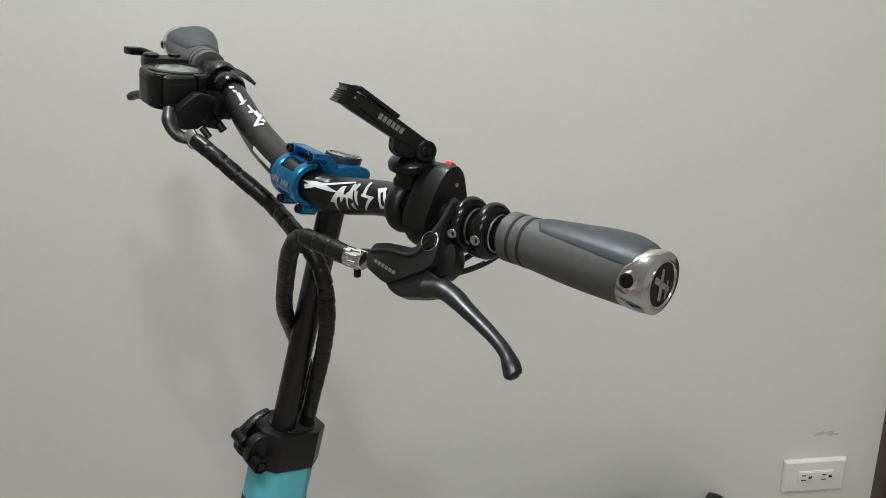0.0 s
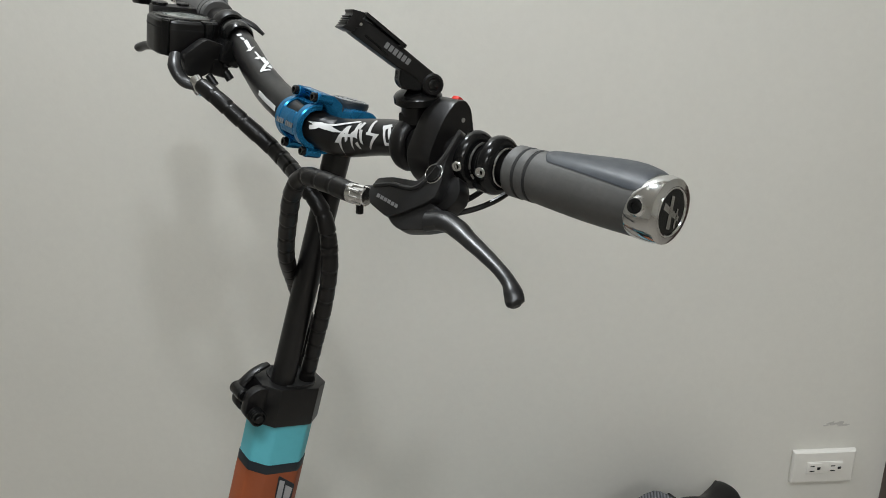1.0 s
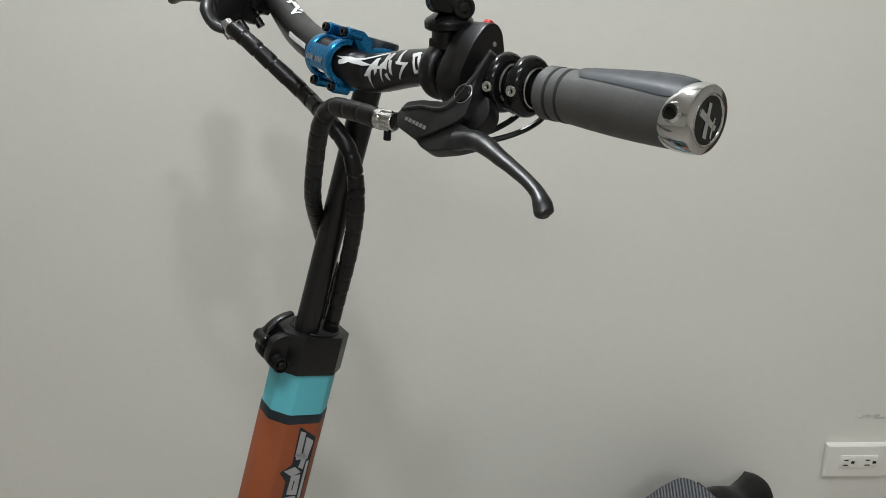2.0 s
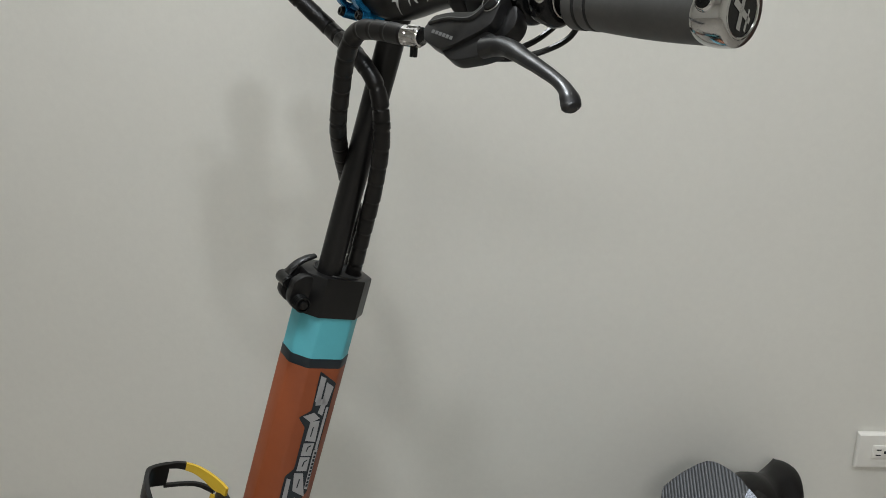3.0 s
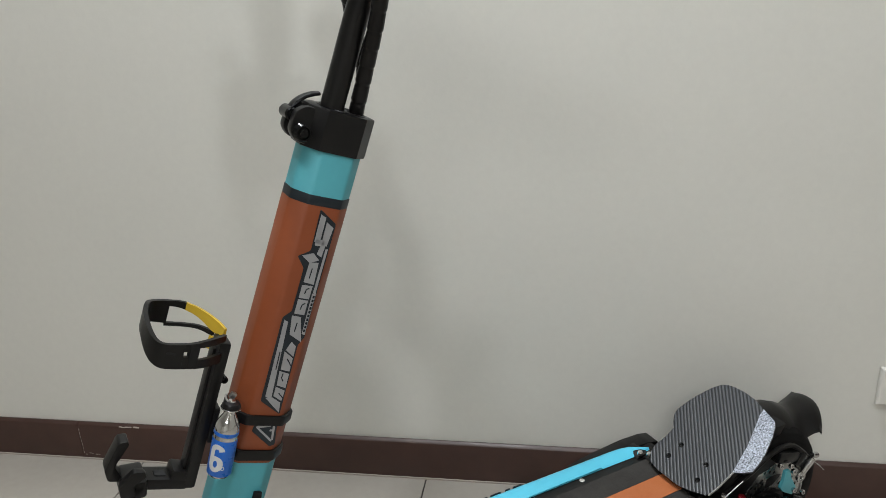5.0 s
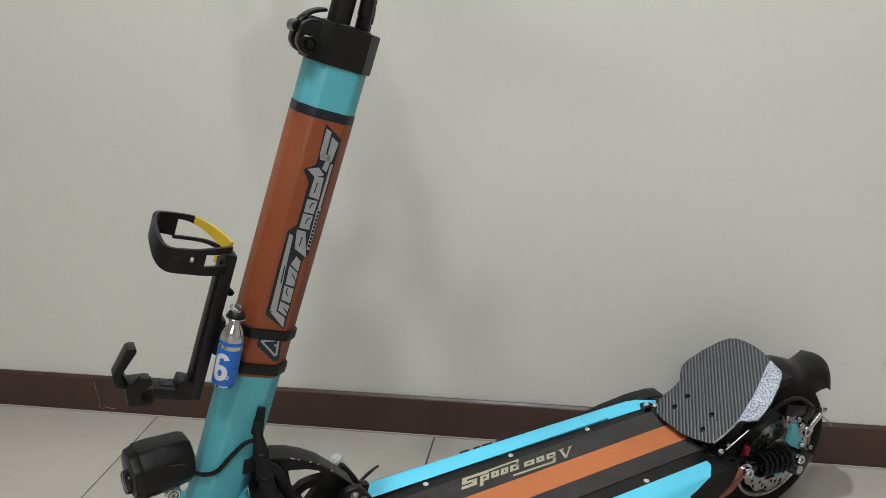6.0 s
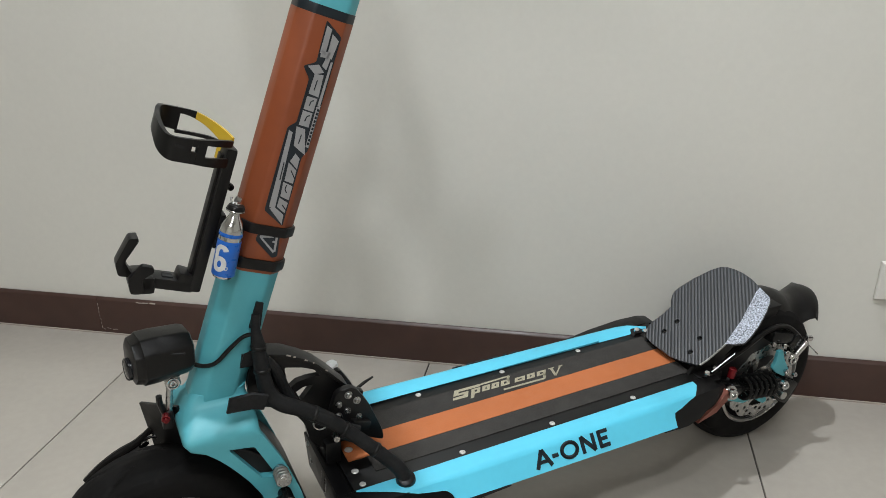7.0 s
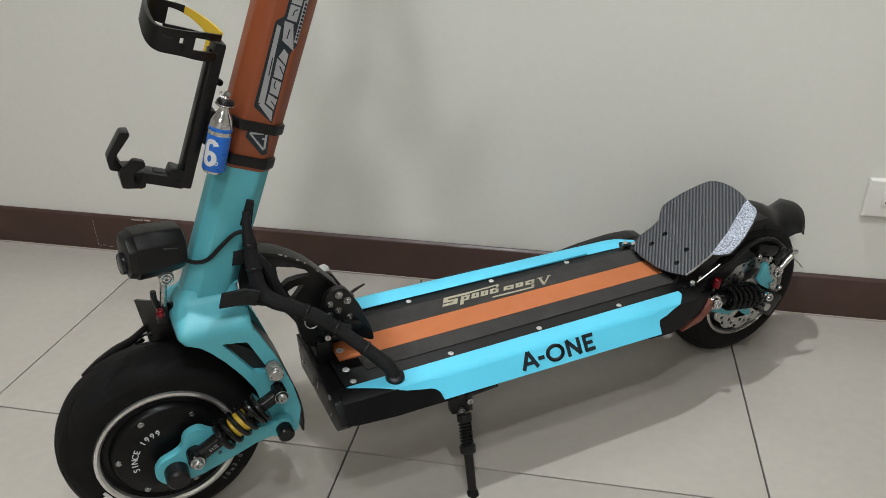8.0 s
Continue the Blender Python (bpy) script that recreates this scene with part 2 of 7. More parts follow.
def slab(outline, m, thick, bev=0.0, holes=(), seg=2):
    """A flat outline in m's xy plane, given thickness along m's z."""
    bm = bmesh.new()
    if holes:
        edges = []
        for loop in (outline, *holes):
            vs = [bm.verts.new((a, b, 0)) for a, b in loop]
            edges += [bm.edges.new((vs[i], vs[(i + 1) % len(vs)])) for i in range(len(vs))]
        bmesh.ops.triangle_fill(bm, use_beauty=True, use_dissolve=False, edges=edges)
        faces = bm.faces[:]
    else:
        faces = [bm.faces.new([bm.verts.new((a, b, 0)) for a, b in outline])]
    got = bmesh.ops.extrude_face_region(bm, geom=faces)
    bmesh.ops.translate(bm, vec=(0, 0, thick), verts=[v for v in got["geom"] if isinstance(v, bmesh.types.BMVert)])
    bmesh.ops.recalc_face_normals(bm, faces=bm.faces)
    if bev:
        rim = [e for e in bm.edges if len(e.link_faces) == 2 and e.calc_face_angle(0) > radians(50) and abs(e.verts[0].co.z - e.verts[1].co.z) < 1e-6]
        bmesh.ops.bevel(bm, geom=rim, offset=bev, segments=seg, profile=0.6, affect="EDGES", clamp_overlap=True)
    return moved(bm, m)


def rounded(pts, r, n=4):
    """An outline with its corners rounded off."""
    out = []
    p = [Vector(q).to_2d() for q in pts]
    for i, c in enumerate(p):
        a, b = p[i - 1], p[(i + 1) % len(p)]
        k = min(r, 0.45 * (a - c).length, 0.45 * (b - c).length)
        s, e = c + (a - c).normalized() * k, c + (b - c).normalized() * k
        for j in range(n + 1):
            t = j / n
            q = s * (1 - t) ** 2 + c * 2 * t * (1 - t) + e * t * t
            out.append((q.x, q.y))
    return out


def circle(cx, cy, r, n=14):
    return [(cx + r * math.cos(2 * math.pi * i / n), cy + r * math.sin(2 * math.pi * i / n)) for i in range(n)]


def side_plane(y):
    """A plane of constant y: outlines are (x, z), thickness goes to the near side."""
    return Matrix(((1, 0, 0, 0), (0, 0, -1, y), (0, 1, 0, 0), (0, 0, 0, 1)))


def lettering(text, size, m, depth=0.0004):
    cu = bpy.data.curves.new("tmp", "FONT")
    cu.body, cu.size, cu.align_x, cu.align_y, cu.extrude = text, size, "CENTER", "CENTER", depth
    cu.resolution_u = 3
    ob = bpy.data.objects.new("tmp", cu)
    me = bpy.data.meshes.new_from_object(ob)
    bm = bmesh.new()
    bm.from_mesh(me)
    bpy.data.objects.remove(ob)
    bpy.data.curves.remove(cu)
    bpy.data.meshes.remove(me)
    return moved(bm, m)


def bolt(c, axis, r=0.005, h=0.004, hexa=True):
    """A cap head with a socket."""
    x = (1, 0, 0.01) if abs(Vector(axis).normalized().x) < 0.9 else (0, 1, 0.01)
    return lathe([(r, 0), (r, h * 0.8), (r * 0.88, h), (r * 0.5, h), (r * 0.46, h * 0.45), (0, h * 0.45)], c, axis, 14, x)


def spring(p0, p1, big, wire, turns, seg=8, per_turn=16):
    p0, p1 = Vector(p0), Vector(p1)
    m = axes(p0, p1 - p0, (0, 1, 0.01))
    h = (p1 - p0).length
    n = int(turns * per_turn)
    pts = [m @ Vector((big * math.cos(2 * math.pi * i / per_turn), big * math.sin(2 * math.pi * i / per_turn), h * i / n)) for i in range(n + 1)]
    return sweep(pts, wire, seg=seg, smooth=False, up=p1 - p0)


def bars(rects, m, depth=0.0004):
    """Flat strokes, each a short outline, as one raised print."""
    return join(*[slab(r, m, depth) for r in rects])

# ---------------------------------------------------------------- the room
WALL_Y = 1.761


def room():
    x0, x1, y0 = -3.3, 3.3, -3.6
    for name, c, s in (("wall_north", ((x0 + x1) / 2, WALL_Y + 0.06, ROOM_H / 2), (x1 - x0 + 0.24, 0.12, ROOM_H)),
                       ("wall_south", ((x0 + x1) / 2, y0 - 0.06, ROOM_H / 2), (x1 - x0 + 0.24, 0.12, ROOM_H)),
                       ("wall_west", (x0 - 0.06, (y0 + WALL_Y) / 2, ROOM_H / 2), (0.12, WALL_Y - y0, ROOM_H)),
                       ("wall_east", (x1 + 0.06, (y0 + WALL_Y) / 2, ROOM_H / 2), (0.12, WALL_Y - y0, ROOM_H))):
        ob = thing(name, (0, 0, 0), "plain off-white painted wall with faint unevenness", "wall", Matrix(), kind="structure")
        part("wall_face", box(c, s), M_WALL, ob)
    ob = thing("ceiling", (0, 0, ROOM_H), "plain white ceiling", "ceiling", Matrix(), kind="structure")
    part("ceiling_slab", box(((x0 + x1) / 2, (y0 + WALL_Y) / 2, ROOM_H + 0.06), (x1 - x0 + 0.24, WALL_Y - y0 + 0.24, 0.12)), M_CEIL, ob)
    # the last, widest fixture is made up to house the fill
    for lx, ly, lw, ls in LAMPS:
        lamp = thing("ceiling_light_or_fill", (lx, ly, ROOM_H), "square white ceiling panel with frosted diffuser, one of three lights and an added fill", "lamp", Matrix(), group="ceiling lights")
        w = ls + 0.03
        part("frame", join(*[box((lx + dx * w / 2, ly + dy * w / 2, ROOM_H - 0.03), (w + 0.02 if dy else 0.02, w + 0.02 if dx == 0 else 0.02, 0.06), bev=0.003) for dx, dy in ((1, 0), (-1, 0), (0, 1), (0, -1))]), M_CEIL, lamp)
        part("diffuser", box((lx, ly, ROOM_H - 0.06), (w - 0.02, w - 0.02, 0.006)), M_DIFFUSER, lamp)

    floor = thing("floor", (0, 0, 0), "polished beige porcelain floor tiles with thin dark joints", "floor", Matrix(), kind="structure")
    part("grout_bed", box(((x0 + x1) / 2, (y0 + WALL_Y) / 2, -0.053), (x1 - x0, WALL_Y - y0, 0.10)), M_GROUT, floor)
    for i in range(-6, 6):
        for j in range(-8, 2):
            cx, cy = 0.3 + 0.6 * i, 1.21 - 0.3 + 0.6 * j
            cx0, cx1 = max(cx - 0.3, x0), min(cx + 0.3, x1)
            cy0, cy1 = max(cy - 0.3, y0), min(cy + 0.3, WALL_Y)
            if cx1 - cx0 < 0.02 or cy1 - cy0 < 0.02:
                continue
            bm = box(((cx0 + cx1) / 2, (cy0 + cy1) / 2, -0.005), (cx1 - cx0 - 0.0028, cy1 - cy0 - 0.0028, 0.01), bev=0.0006)
            part("floor_tile", bm, M_TILE, floor)

    base = thing("baseboard", (0, WALL_Y, 0), "dark brown laminate baseboard with scuffs and chips", "baseboard", Matrix(), kind="structure")
    for a, b in ((-3.3, -0.735), (-0.7338, 0.988)):
        outline = [(0, 0), (0, 0.084), (-0.004, 0.0855), (-0.0105, 0.0825), (-0.012, 0.08), (-0.012, 0)]
        m = Matrix(((0, 0, 1, a), (1, 0, 0, WALL_Y), (0, 1, 0, 0), (0, 0, 0, 1)))
        part("board", slab(outline, m, b - a), M_BASE, base)
    chips = []
    for k in range(6):
        x = -0.640 + 0.008 * k + random.uniform(-0.002, 0.002)
        chips.append(box((x, WALL_Y - 0.0115, 0.0815 + random.uniform(-0.001, 0.001)), (random.uniform(0.002, 0.008), 0.003, random.uniform(0.001, 0.0022))))
    for k in range(5):
        chips.append(box((-0.727 + 0.0075 * k + random.uniform(-0.002, 0.002), WALL_Y - 0.0121, 0.012 + random.uniform(-0.002, 0.002)), (random.uniform(0.002, 0.006), 0.0008, random.uniform(0.0008, 0.0016))))
    for k in range(7):
        chips.append(box((-0.7315 - 0.0004 * k + random.uniform(-0.0006, 0.0006), WALL_Y - 0.0121, 0.016 + 0.009 * k), (0.0011, 0.0008, random.uniform(0.003, 0.007)), (0, random.uniform(-8, 8), 0)))
    part("chip", join(*chips), M_CHIP, base, "pale scuffed chips")
    part("caulk_line", box((-1.16, WALL_Y - 0.0135, 0.0015), (4.28, 0.003, 0.003)), M_CHIP, base)

    frame_ob = thing("door_1", (1.0, WALL_Y, 0), "dark brown wooden door in its frame", "door", Matrix(), kind="structure")
    part("door_frame", join(box((1.022, WALL_Y - 0.012, 1.05), (0.064, 0.05, 2.1), bev=0.003), box((1.910, WALL_Y - 0.012, 1.05), (0.064, 0.05, 2.1), bev=0.003), box((1.466, WALL_Y - 0.012, 2.08), (0.823, 0.05, 0.064), bev=0.003)), M_BASE, frame_ob)
    part("door_leaf", box((1.466, WALL_Y + 0.003, 1.024), (0.82, 0.03, 2.04), bev=0.002), M_BASE, frame_ob)

    # double wall socket
    ox, oz, y = 0.867, 0.248, WALL_Y
    out = thing("wall_socket", (ox, y, oz), "ivory plastic double wall socket", "socket", Matrix())
    plate = slab([(-0.058, -0.036), (0.058, -0.036), (0.058, 0.036), (-0.058, 0.036)], Matrix(((1, 0, 0, ox), (0, 0, -1, y), (0, 1, 0, oz), (0, 0, 0, 1))), 0.014, bev=0.008, seg=3)
    part("cover_plate", plate, M_OUTLET, out)
    part("insert", box((ox + 0.001, y - 0.0143, oz), (0.066, 0.003, 0.028), bev=0.0012), M_OUTLET, out)
    for dx in (-0.017, 0.021):
        face = part("receptacle", box((ox + dx, y - 0.0158, oz), (0.026, 0.0024, 0.024), bev=0.001), M_OUTLET, out)
        for ddx, ddz, w, h in ((-0.005, 0.0055, 0.008, 0.0024), (-0.005, -0.0055, 0.009, 0.0024), (0.007, 0.0005, 0.006, 0.0055)):
            part("slot", box((ox + dx + ddx, y - 0.0168, oz + ddz), (w, 0.001, h)), M_SLOT, face)
    sm = thing("wall_smudge", (0.887, y, 0.337), "faint grey rubbed smudge on the painted wall", "stain", Matrix(), kind="structure")
    bits = []
    for k in range(16):
        x, z = 0.887 + random.gauss(0, 0.010), 0.337 + random.gauss(0, 0.0024)
        r = random.uniform(0.0015, 0.0045)
        bits.append(slab([(r * 1.7 * math.cos(a) + x, r * 0.55 * math.sin(a + 0.4) + z) for a in (0, 0.9, 1.8, 2.8, 3.7, 4.6, 5.5)], Matrix(((1, 0, 0, 0), (0, 0, -1, y), (0, 1, 0, 0), (0, 0, 0, 1))), 0.0003 + 0.00003 * k))
    part("smudge", join(*bits), M_SMUDGE, sm)


room()

# ---------------------------------------------------------------- the scooter
scooter = thing("electric_scooter", (0, 0, 0), "turquoise and orange electric kick scooter on its kickstand beside the wall", "scooter")
STEM = axes((-0.3255, 0.009, 0.637), (0.342, 0, 0.9397), (0.9397, 0, -0.342))


def octagon(hx, hy, cx, cy):
    return [(hx, hy - cy), (hx - cx, hy), (-hx + cx, hy), (-hx, hy - cy), (-hx, -hy + cy), (-hx + cx, -hy), (hx - cx, -hy), (hx, -hy + cy)]


def stem_piece(a0, a1, grow=0.0, bev=0.0008):
    return slab(rounded(octagon(0.0316 + grow, 0.0258 + grow, 0.0145, 0.0140), 0.003, 2), STEM @ Matrix.Translation((0.0014, 0, a0)), a1 - a0, bev)


def stem():
    tube = part("stem_tube", stem_piece(-0.36, 0.176), M_CYAN, scooter, "turquoise octagonal steering column")
    part("orange_wrap", stem_piece(-0.171, 0.1185, 0.0006, 0.0002), M_ORANGE, tube, "copper orange vinyl wrap")
    part("dark_band", stem_piece(0.1185, 0.1285, 0.0005, 0.0002), M_INK, tube, "thin black band")
    for a, w in ((-0.1195, 0.0115), (-0.1610, 0.0125)):
        part("strap", stem_piece(a - w / 2, a + w / 2, 0.0030, 0.0012), M_PLASTIC, tube, "black rubber strap")
    # lock collar and its quick release
    col = part("collar", slab(octagon(0.0352, 0.0282, 0.0150, 0.0142), STEM @ Matrix.Translation((0, 0, 0.172)), 0.041, 0.0022), M_BLACK, scooter, "black clamp collar")
    part("collar_mouth", moved(lathe([(0.0, 0), (0.0235, 0), (0.0235, 0.0008), (0, 0.0008)], (0.003, 0, 0.2130), (0, 0, 1), 28), STEM), M_SLOT, col)
    part("collar_lip", moved(ring((0.003, 0, 0.2132), (0, 0, 1), 0.0242, 0.0012, 36, 8), STEM), M_BLACK, col)
    for dy in (-0.014, 0.008):
        part("collar_ear", moved(slab(rounded([(-0.030, 0.174), (-0.030, 0.211), (-0.041, 0.210), (-0.049, 0.203), (-0.050, 0.184), (-0.043, 0.176)], 0.004), side_plane(dy + 0.006), 0.011, 0.0016), STEM), M_BLACK, col)
    part("collar_bolt", moved(join(rod((-0.0410, -0.034, 0.1860), (-0.0410, 0.018, 0.1860), 0.0042), rod((-0.0410, -0.030, 0.1860), (-0.0410, -0.0195, 0.1860), 0.0070, seg=6), *[ring((-0.0410, -0.0315 + 0.0030 * k, 0.1860), (0, 1, 0), 0.0068, 0.0012, 20, 6) for k in range(4)]), STEM), M_GLOSS, col)
    part("release_pivot", moved(rod((-0.0480, -0.008, 0.1985), (-0.0480, 0.014, 0.1985), 0.0066, seg=20, edge=0.0015), STEM), M_GLOSS, col)
    part("release_lever", moved(sweep([(-0.0480, 0.006, 0.1995), (-0.0440, 0.006, 0.2075), (-0.0370, 0.007, 0.2150), (-0.0285, 0.008, 0.2200), (-0.0200, 0.010, 0.2225)], [0.0056, 0.0054, 0.0050, 0.0048, 0.0038], 10, squash=0.55), STEM), M_BLACK, col)
    for k, (x, z) in enumerate(((-0.0435, 0.2105), (-0.0380, 0.2155), (-0.0325, 0.2190))):
        part("lever_slot", moved(box((x, 0.003, z), (0.0026, 0.004, 0.0014), (0, -38, 0), 0.0003), STEM), M_SLOT, col)
    # telescopic pole
    part("pole", rod(STEM @ Vector((-0.0078, -0.002, 0.15)), (-0.1805, -0.0268, 1.1040), 0.0118, 0.0124, 28), M_SATIN, scooter, "satin black telescopic pole")


def stem_logo():
    """Silver slanted strokes on a black outline, running up the column's near face."""
    tube = bpy.data.objects["stem_tube"]
    m = Matrix(((STEM[0][2], -STEM[0][0], 0, 0), (0, 0, -1, 0), (STEM[2][2], -STEM[2][0], 0, 0), (0, 0, 0, 1)))
    m.translation = STEM @ Vector((0, -0.0264, 0))
    # local x runs up the column, local y towards the front
    back = [(0.1159, 0.0015), (0.1034, -0.0189), (0.0719, -0.0189), (-0.022, -0.0189), (-0.0307, -0.0143), (-0.1118, -0.0155), (-0.097, 0.0094), (-0.0018, 0.0103), (0.0057, 0.0023), (0.053, 0.0024), (0.0647, 0.0122), (0.072, -0.0001)]
    part("logo_backing", slab(rounded(back, 0.002, 2), m, 0.0004), M_INK, tube, "black outline of a slanted emblem")
    m2 = m @ Matrix.Translation((0, 0, 0.0004))
    strokes = [[(-0.0043, 0.0078), (-0.0061, 0.0033), (-0.0936, -0.0013), (-0.0918, 0.0056)], [(-0.0932, 0.0050), (-0.0921, -0.0019), (-0.0981, -0.0126), (-0.1098, -0.0140)], [(-0.0905, -0.0030), (-0.0797, -0.0029), (-0.0839, -0.0138), (-0.0960, -0.0132)], [(-0.0780, -0.0034), (-0.0616, -0.0022), (-0.0642, -0.0134), (-0.0807, -0.0138)], [(-0.0599, -0.0030), (-0.0391, -0.0018), (-0.0461, -0.0127), (-0.0613, -0.0130)], [(-0.0375, -0.0028), (-0.0278, -0.0065), (-0.0325, -0.0125), (-0.0445, -0.0128)],
               [(0.0012, 0.0010), (0.0003, -0.0090), (-0.0274, -0.0168), (-0.0198, -0.0021)], [(0.0036, -0.0008), (0.0195, -0.0008), (0.0189, -0.0118), (0.0030, -0.0120)], [(0.0211, -0.0010), (0.0353, -0.0008), (0.0351, -0.0124), (0.0206, -0.0122)], [(0.0384, -0.0015), (0.0598, -0.0020), (0.0607, -0.0118), (0.0368, -0.0130)], [(0.0659, 0.0078), (0.0701, -0.0036), (0.0635, -0.0115), (0.0593, -0.0022)]]
    ess = [[(0.1108, -0.0005), (0.1085, -0.0066), (0.0807, -0.0069), (0.0820, -0.0009)], [(0.0849, -0.0015), (0.0850, -0.0124), (0.0787, -0.0122), (0.0782, -0.0026)], [(0.1041, -0.0086), (0.0990, -0.0172), (0.0788, -0.0152), (0.0798, -0.0092)], [(0.0798, -0.0090), (0.0797, -0.0138), (0.0667, -0.0129), (0.0696, -0.0073)], [(0.0758, -0.0152), (0.0763, -0.0176), (0.0280, -0.0176), (0.0280, -0.0148)]]
    for q in strokes + ess:
        part("logo_stroke", bars([q], m2), M_SILVER, tube, "silver slanted emblem stroke")
    m3 = m2 @ Matrix.Translation((0, 0, 0.0004))
    for (x0, y0), (x1, y1) in (((-0.0870, -0.0078), (-0.0925, -0.0142)), ((-0.0690, -0.0062), (-0.0640, -0.0066)), ((-0.0730, -0.0090), (-0.0690, -0.0060)), ((-0.0470, -0.0066), (-0.0555, -0.0134)), ((-0.0165, -0.0062), (-0.0060, -0.0066)), ((0.0085, -0.0058), (0.0140, -0.0066)), ((0.0140, -0.0066), (0.0160, -0.0095)), ((0.0260, -0.0058), (0.0310, -0.0066)), ((0.0310, -0.0066), (0.0325, -0.0095)), ((0.0430, -0.0062), (0.0540, -0.0066)), ((-0.060, 0.0024), (-0.040, 0.0033))):
        d = Vector((x1 - x0, y1 - y0)).normalized() * 0.0006
        part("logo_cut", bars([[(x0 - d.y, y0 + d.x), (x0 + d.y, y0 - d.x), (x1 + d.y, y1 - d.x), (x1 - d.y, y1 + d.x)]], m3, 0.0002), M_INK, tube)
    part("print_strip", bars([[(0.0267, -0.0142), (0.0287, -0.0182), (-0.0189, -0.0184), (-0.0183, -0.0150)]], m2), M_SILVER, tube)
    for k in range(10):
        x = -0.0155 + 0.0042 * k
        part("small_print", bars([[(x, -0.0155), (x + 0.0028, -0.0155), (x + 0.0026, -0.0178), (x - 0.0002, -0.0178)]], m3, 0.0002), M_INK, tube)
    tri = [(-0.1255, 0.0090), (-0.1225, -0.0160), (-0.1480, -0.0195), (-0.1505, -0.0140), (-0.1325, 0.0100)]
    part("emblem_backing", slab(rounded(tri, 0.0015, 2), m, 0.0004), M_INK, tube, "black backing of a small emblem")
    for q in ([(-0.1262, 0.0060), (-0.1285, 0.0062), (-0.1447, -0.0136), (-0.1425, -0.0146)], [(-0.1262, 0.0060), (-0.1285, 0.0035), (-0.1265, -0.0095), (-0.1245, -0.0100)], [(-0.1258, -0.0118), (-0.1258, -0.0142), (-0.1425, -0.0160), (-0.1430, -0.0138)], [(-0.1300, -0.0095), (-0.1322, -0.0095), (-0.1322, -0.0130), (-0.1300, -0.0130)]):
        part("emblem_stroke", bars([q], m2), M_SILVER, tube)


stem()
stem_logo()


# ---------------------------------------------------------------- fork and front wheel
AX_F = Vector((-0.5195, 0.0, 0.1275))
AX_R = Vector((0.430, -0.016, 0.1275))


def tyre_profile(r, w):
    """Half-round section of a fat tyre, from bead to bead."""
    pts = [(0.071, -0.36), (0.0815, -0.465), (0.093, -0.50), (0.107, -0.475), (0.117, -0.40), (0.1235, -0.28), (0.1268, -0.12), (0.1275, 0.0)]
    pts = pts + [(a, -b) for a, b in pts[-2::-1]]
    return [(a * r / 0.1275, b * w) for a, b in pts]


def tyre(r, w, axle, seg=288):
    """A turned tyre with slanting tread cuts."""
    prof = tyre_profile(r, w)
    fine = [prof[0], prof[1], prof[2], prof[3]]
    for a, b in zip(prof[3:-4], prof[4:-3]):
        n = max(1, round(math.hypot(b[0] - a[0], b[1] - a[1]) / 0.0022))
        fine += [(a[0] + (b[0] - a[0]) * k / n, a[1] + (b[1] - a[1]) * k / n) for k in range(1, n + 1)]
    fine += prof[-3:]
    bm = lathe(fine, axle, (0, 1, 0), seg, closed=True)
    period = 2 * math.pi / 11
    for v in bm.verts:
        d = v.co - axle
        side = abs(d.y) / w
        if not 0.07 < side < 0.43:
            continue
        phase = (math.atan2(d.z, d.x) - (side - 0.07) / 0.36 * radians(27) + (0.5 * period if d.y > 0 else 0.0)) % period
        off = min(phase, period - phase) / radians(1.7)
        if off < 1.0:
            flat = Vector((d.x, 0, d.z)).normalized()
            v.co -= flat * 0.0016 * (1.0 - off * off)
    return bm


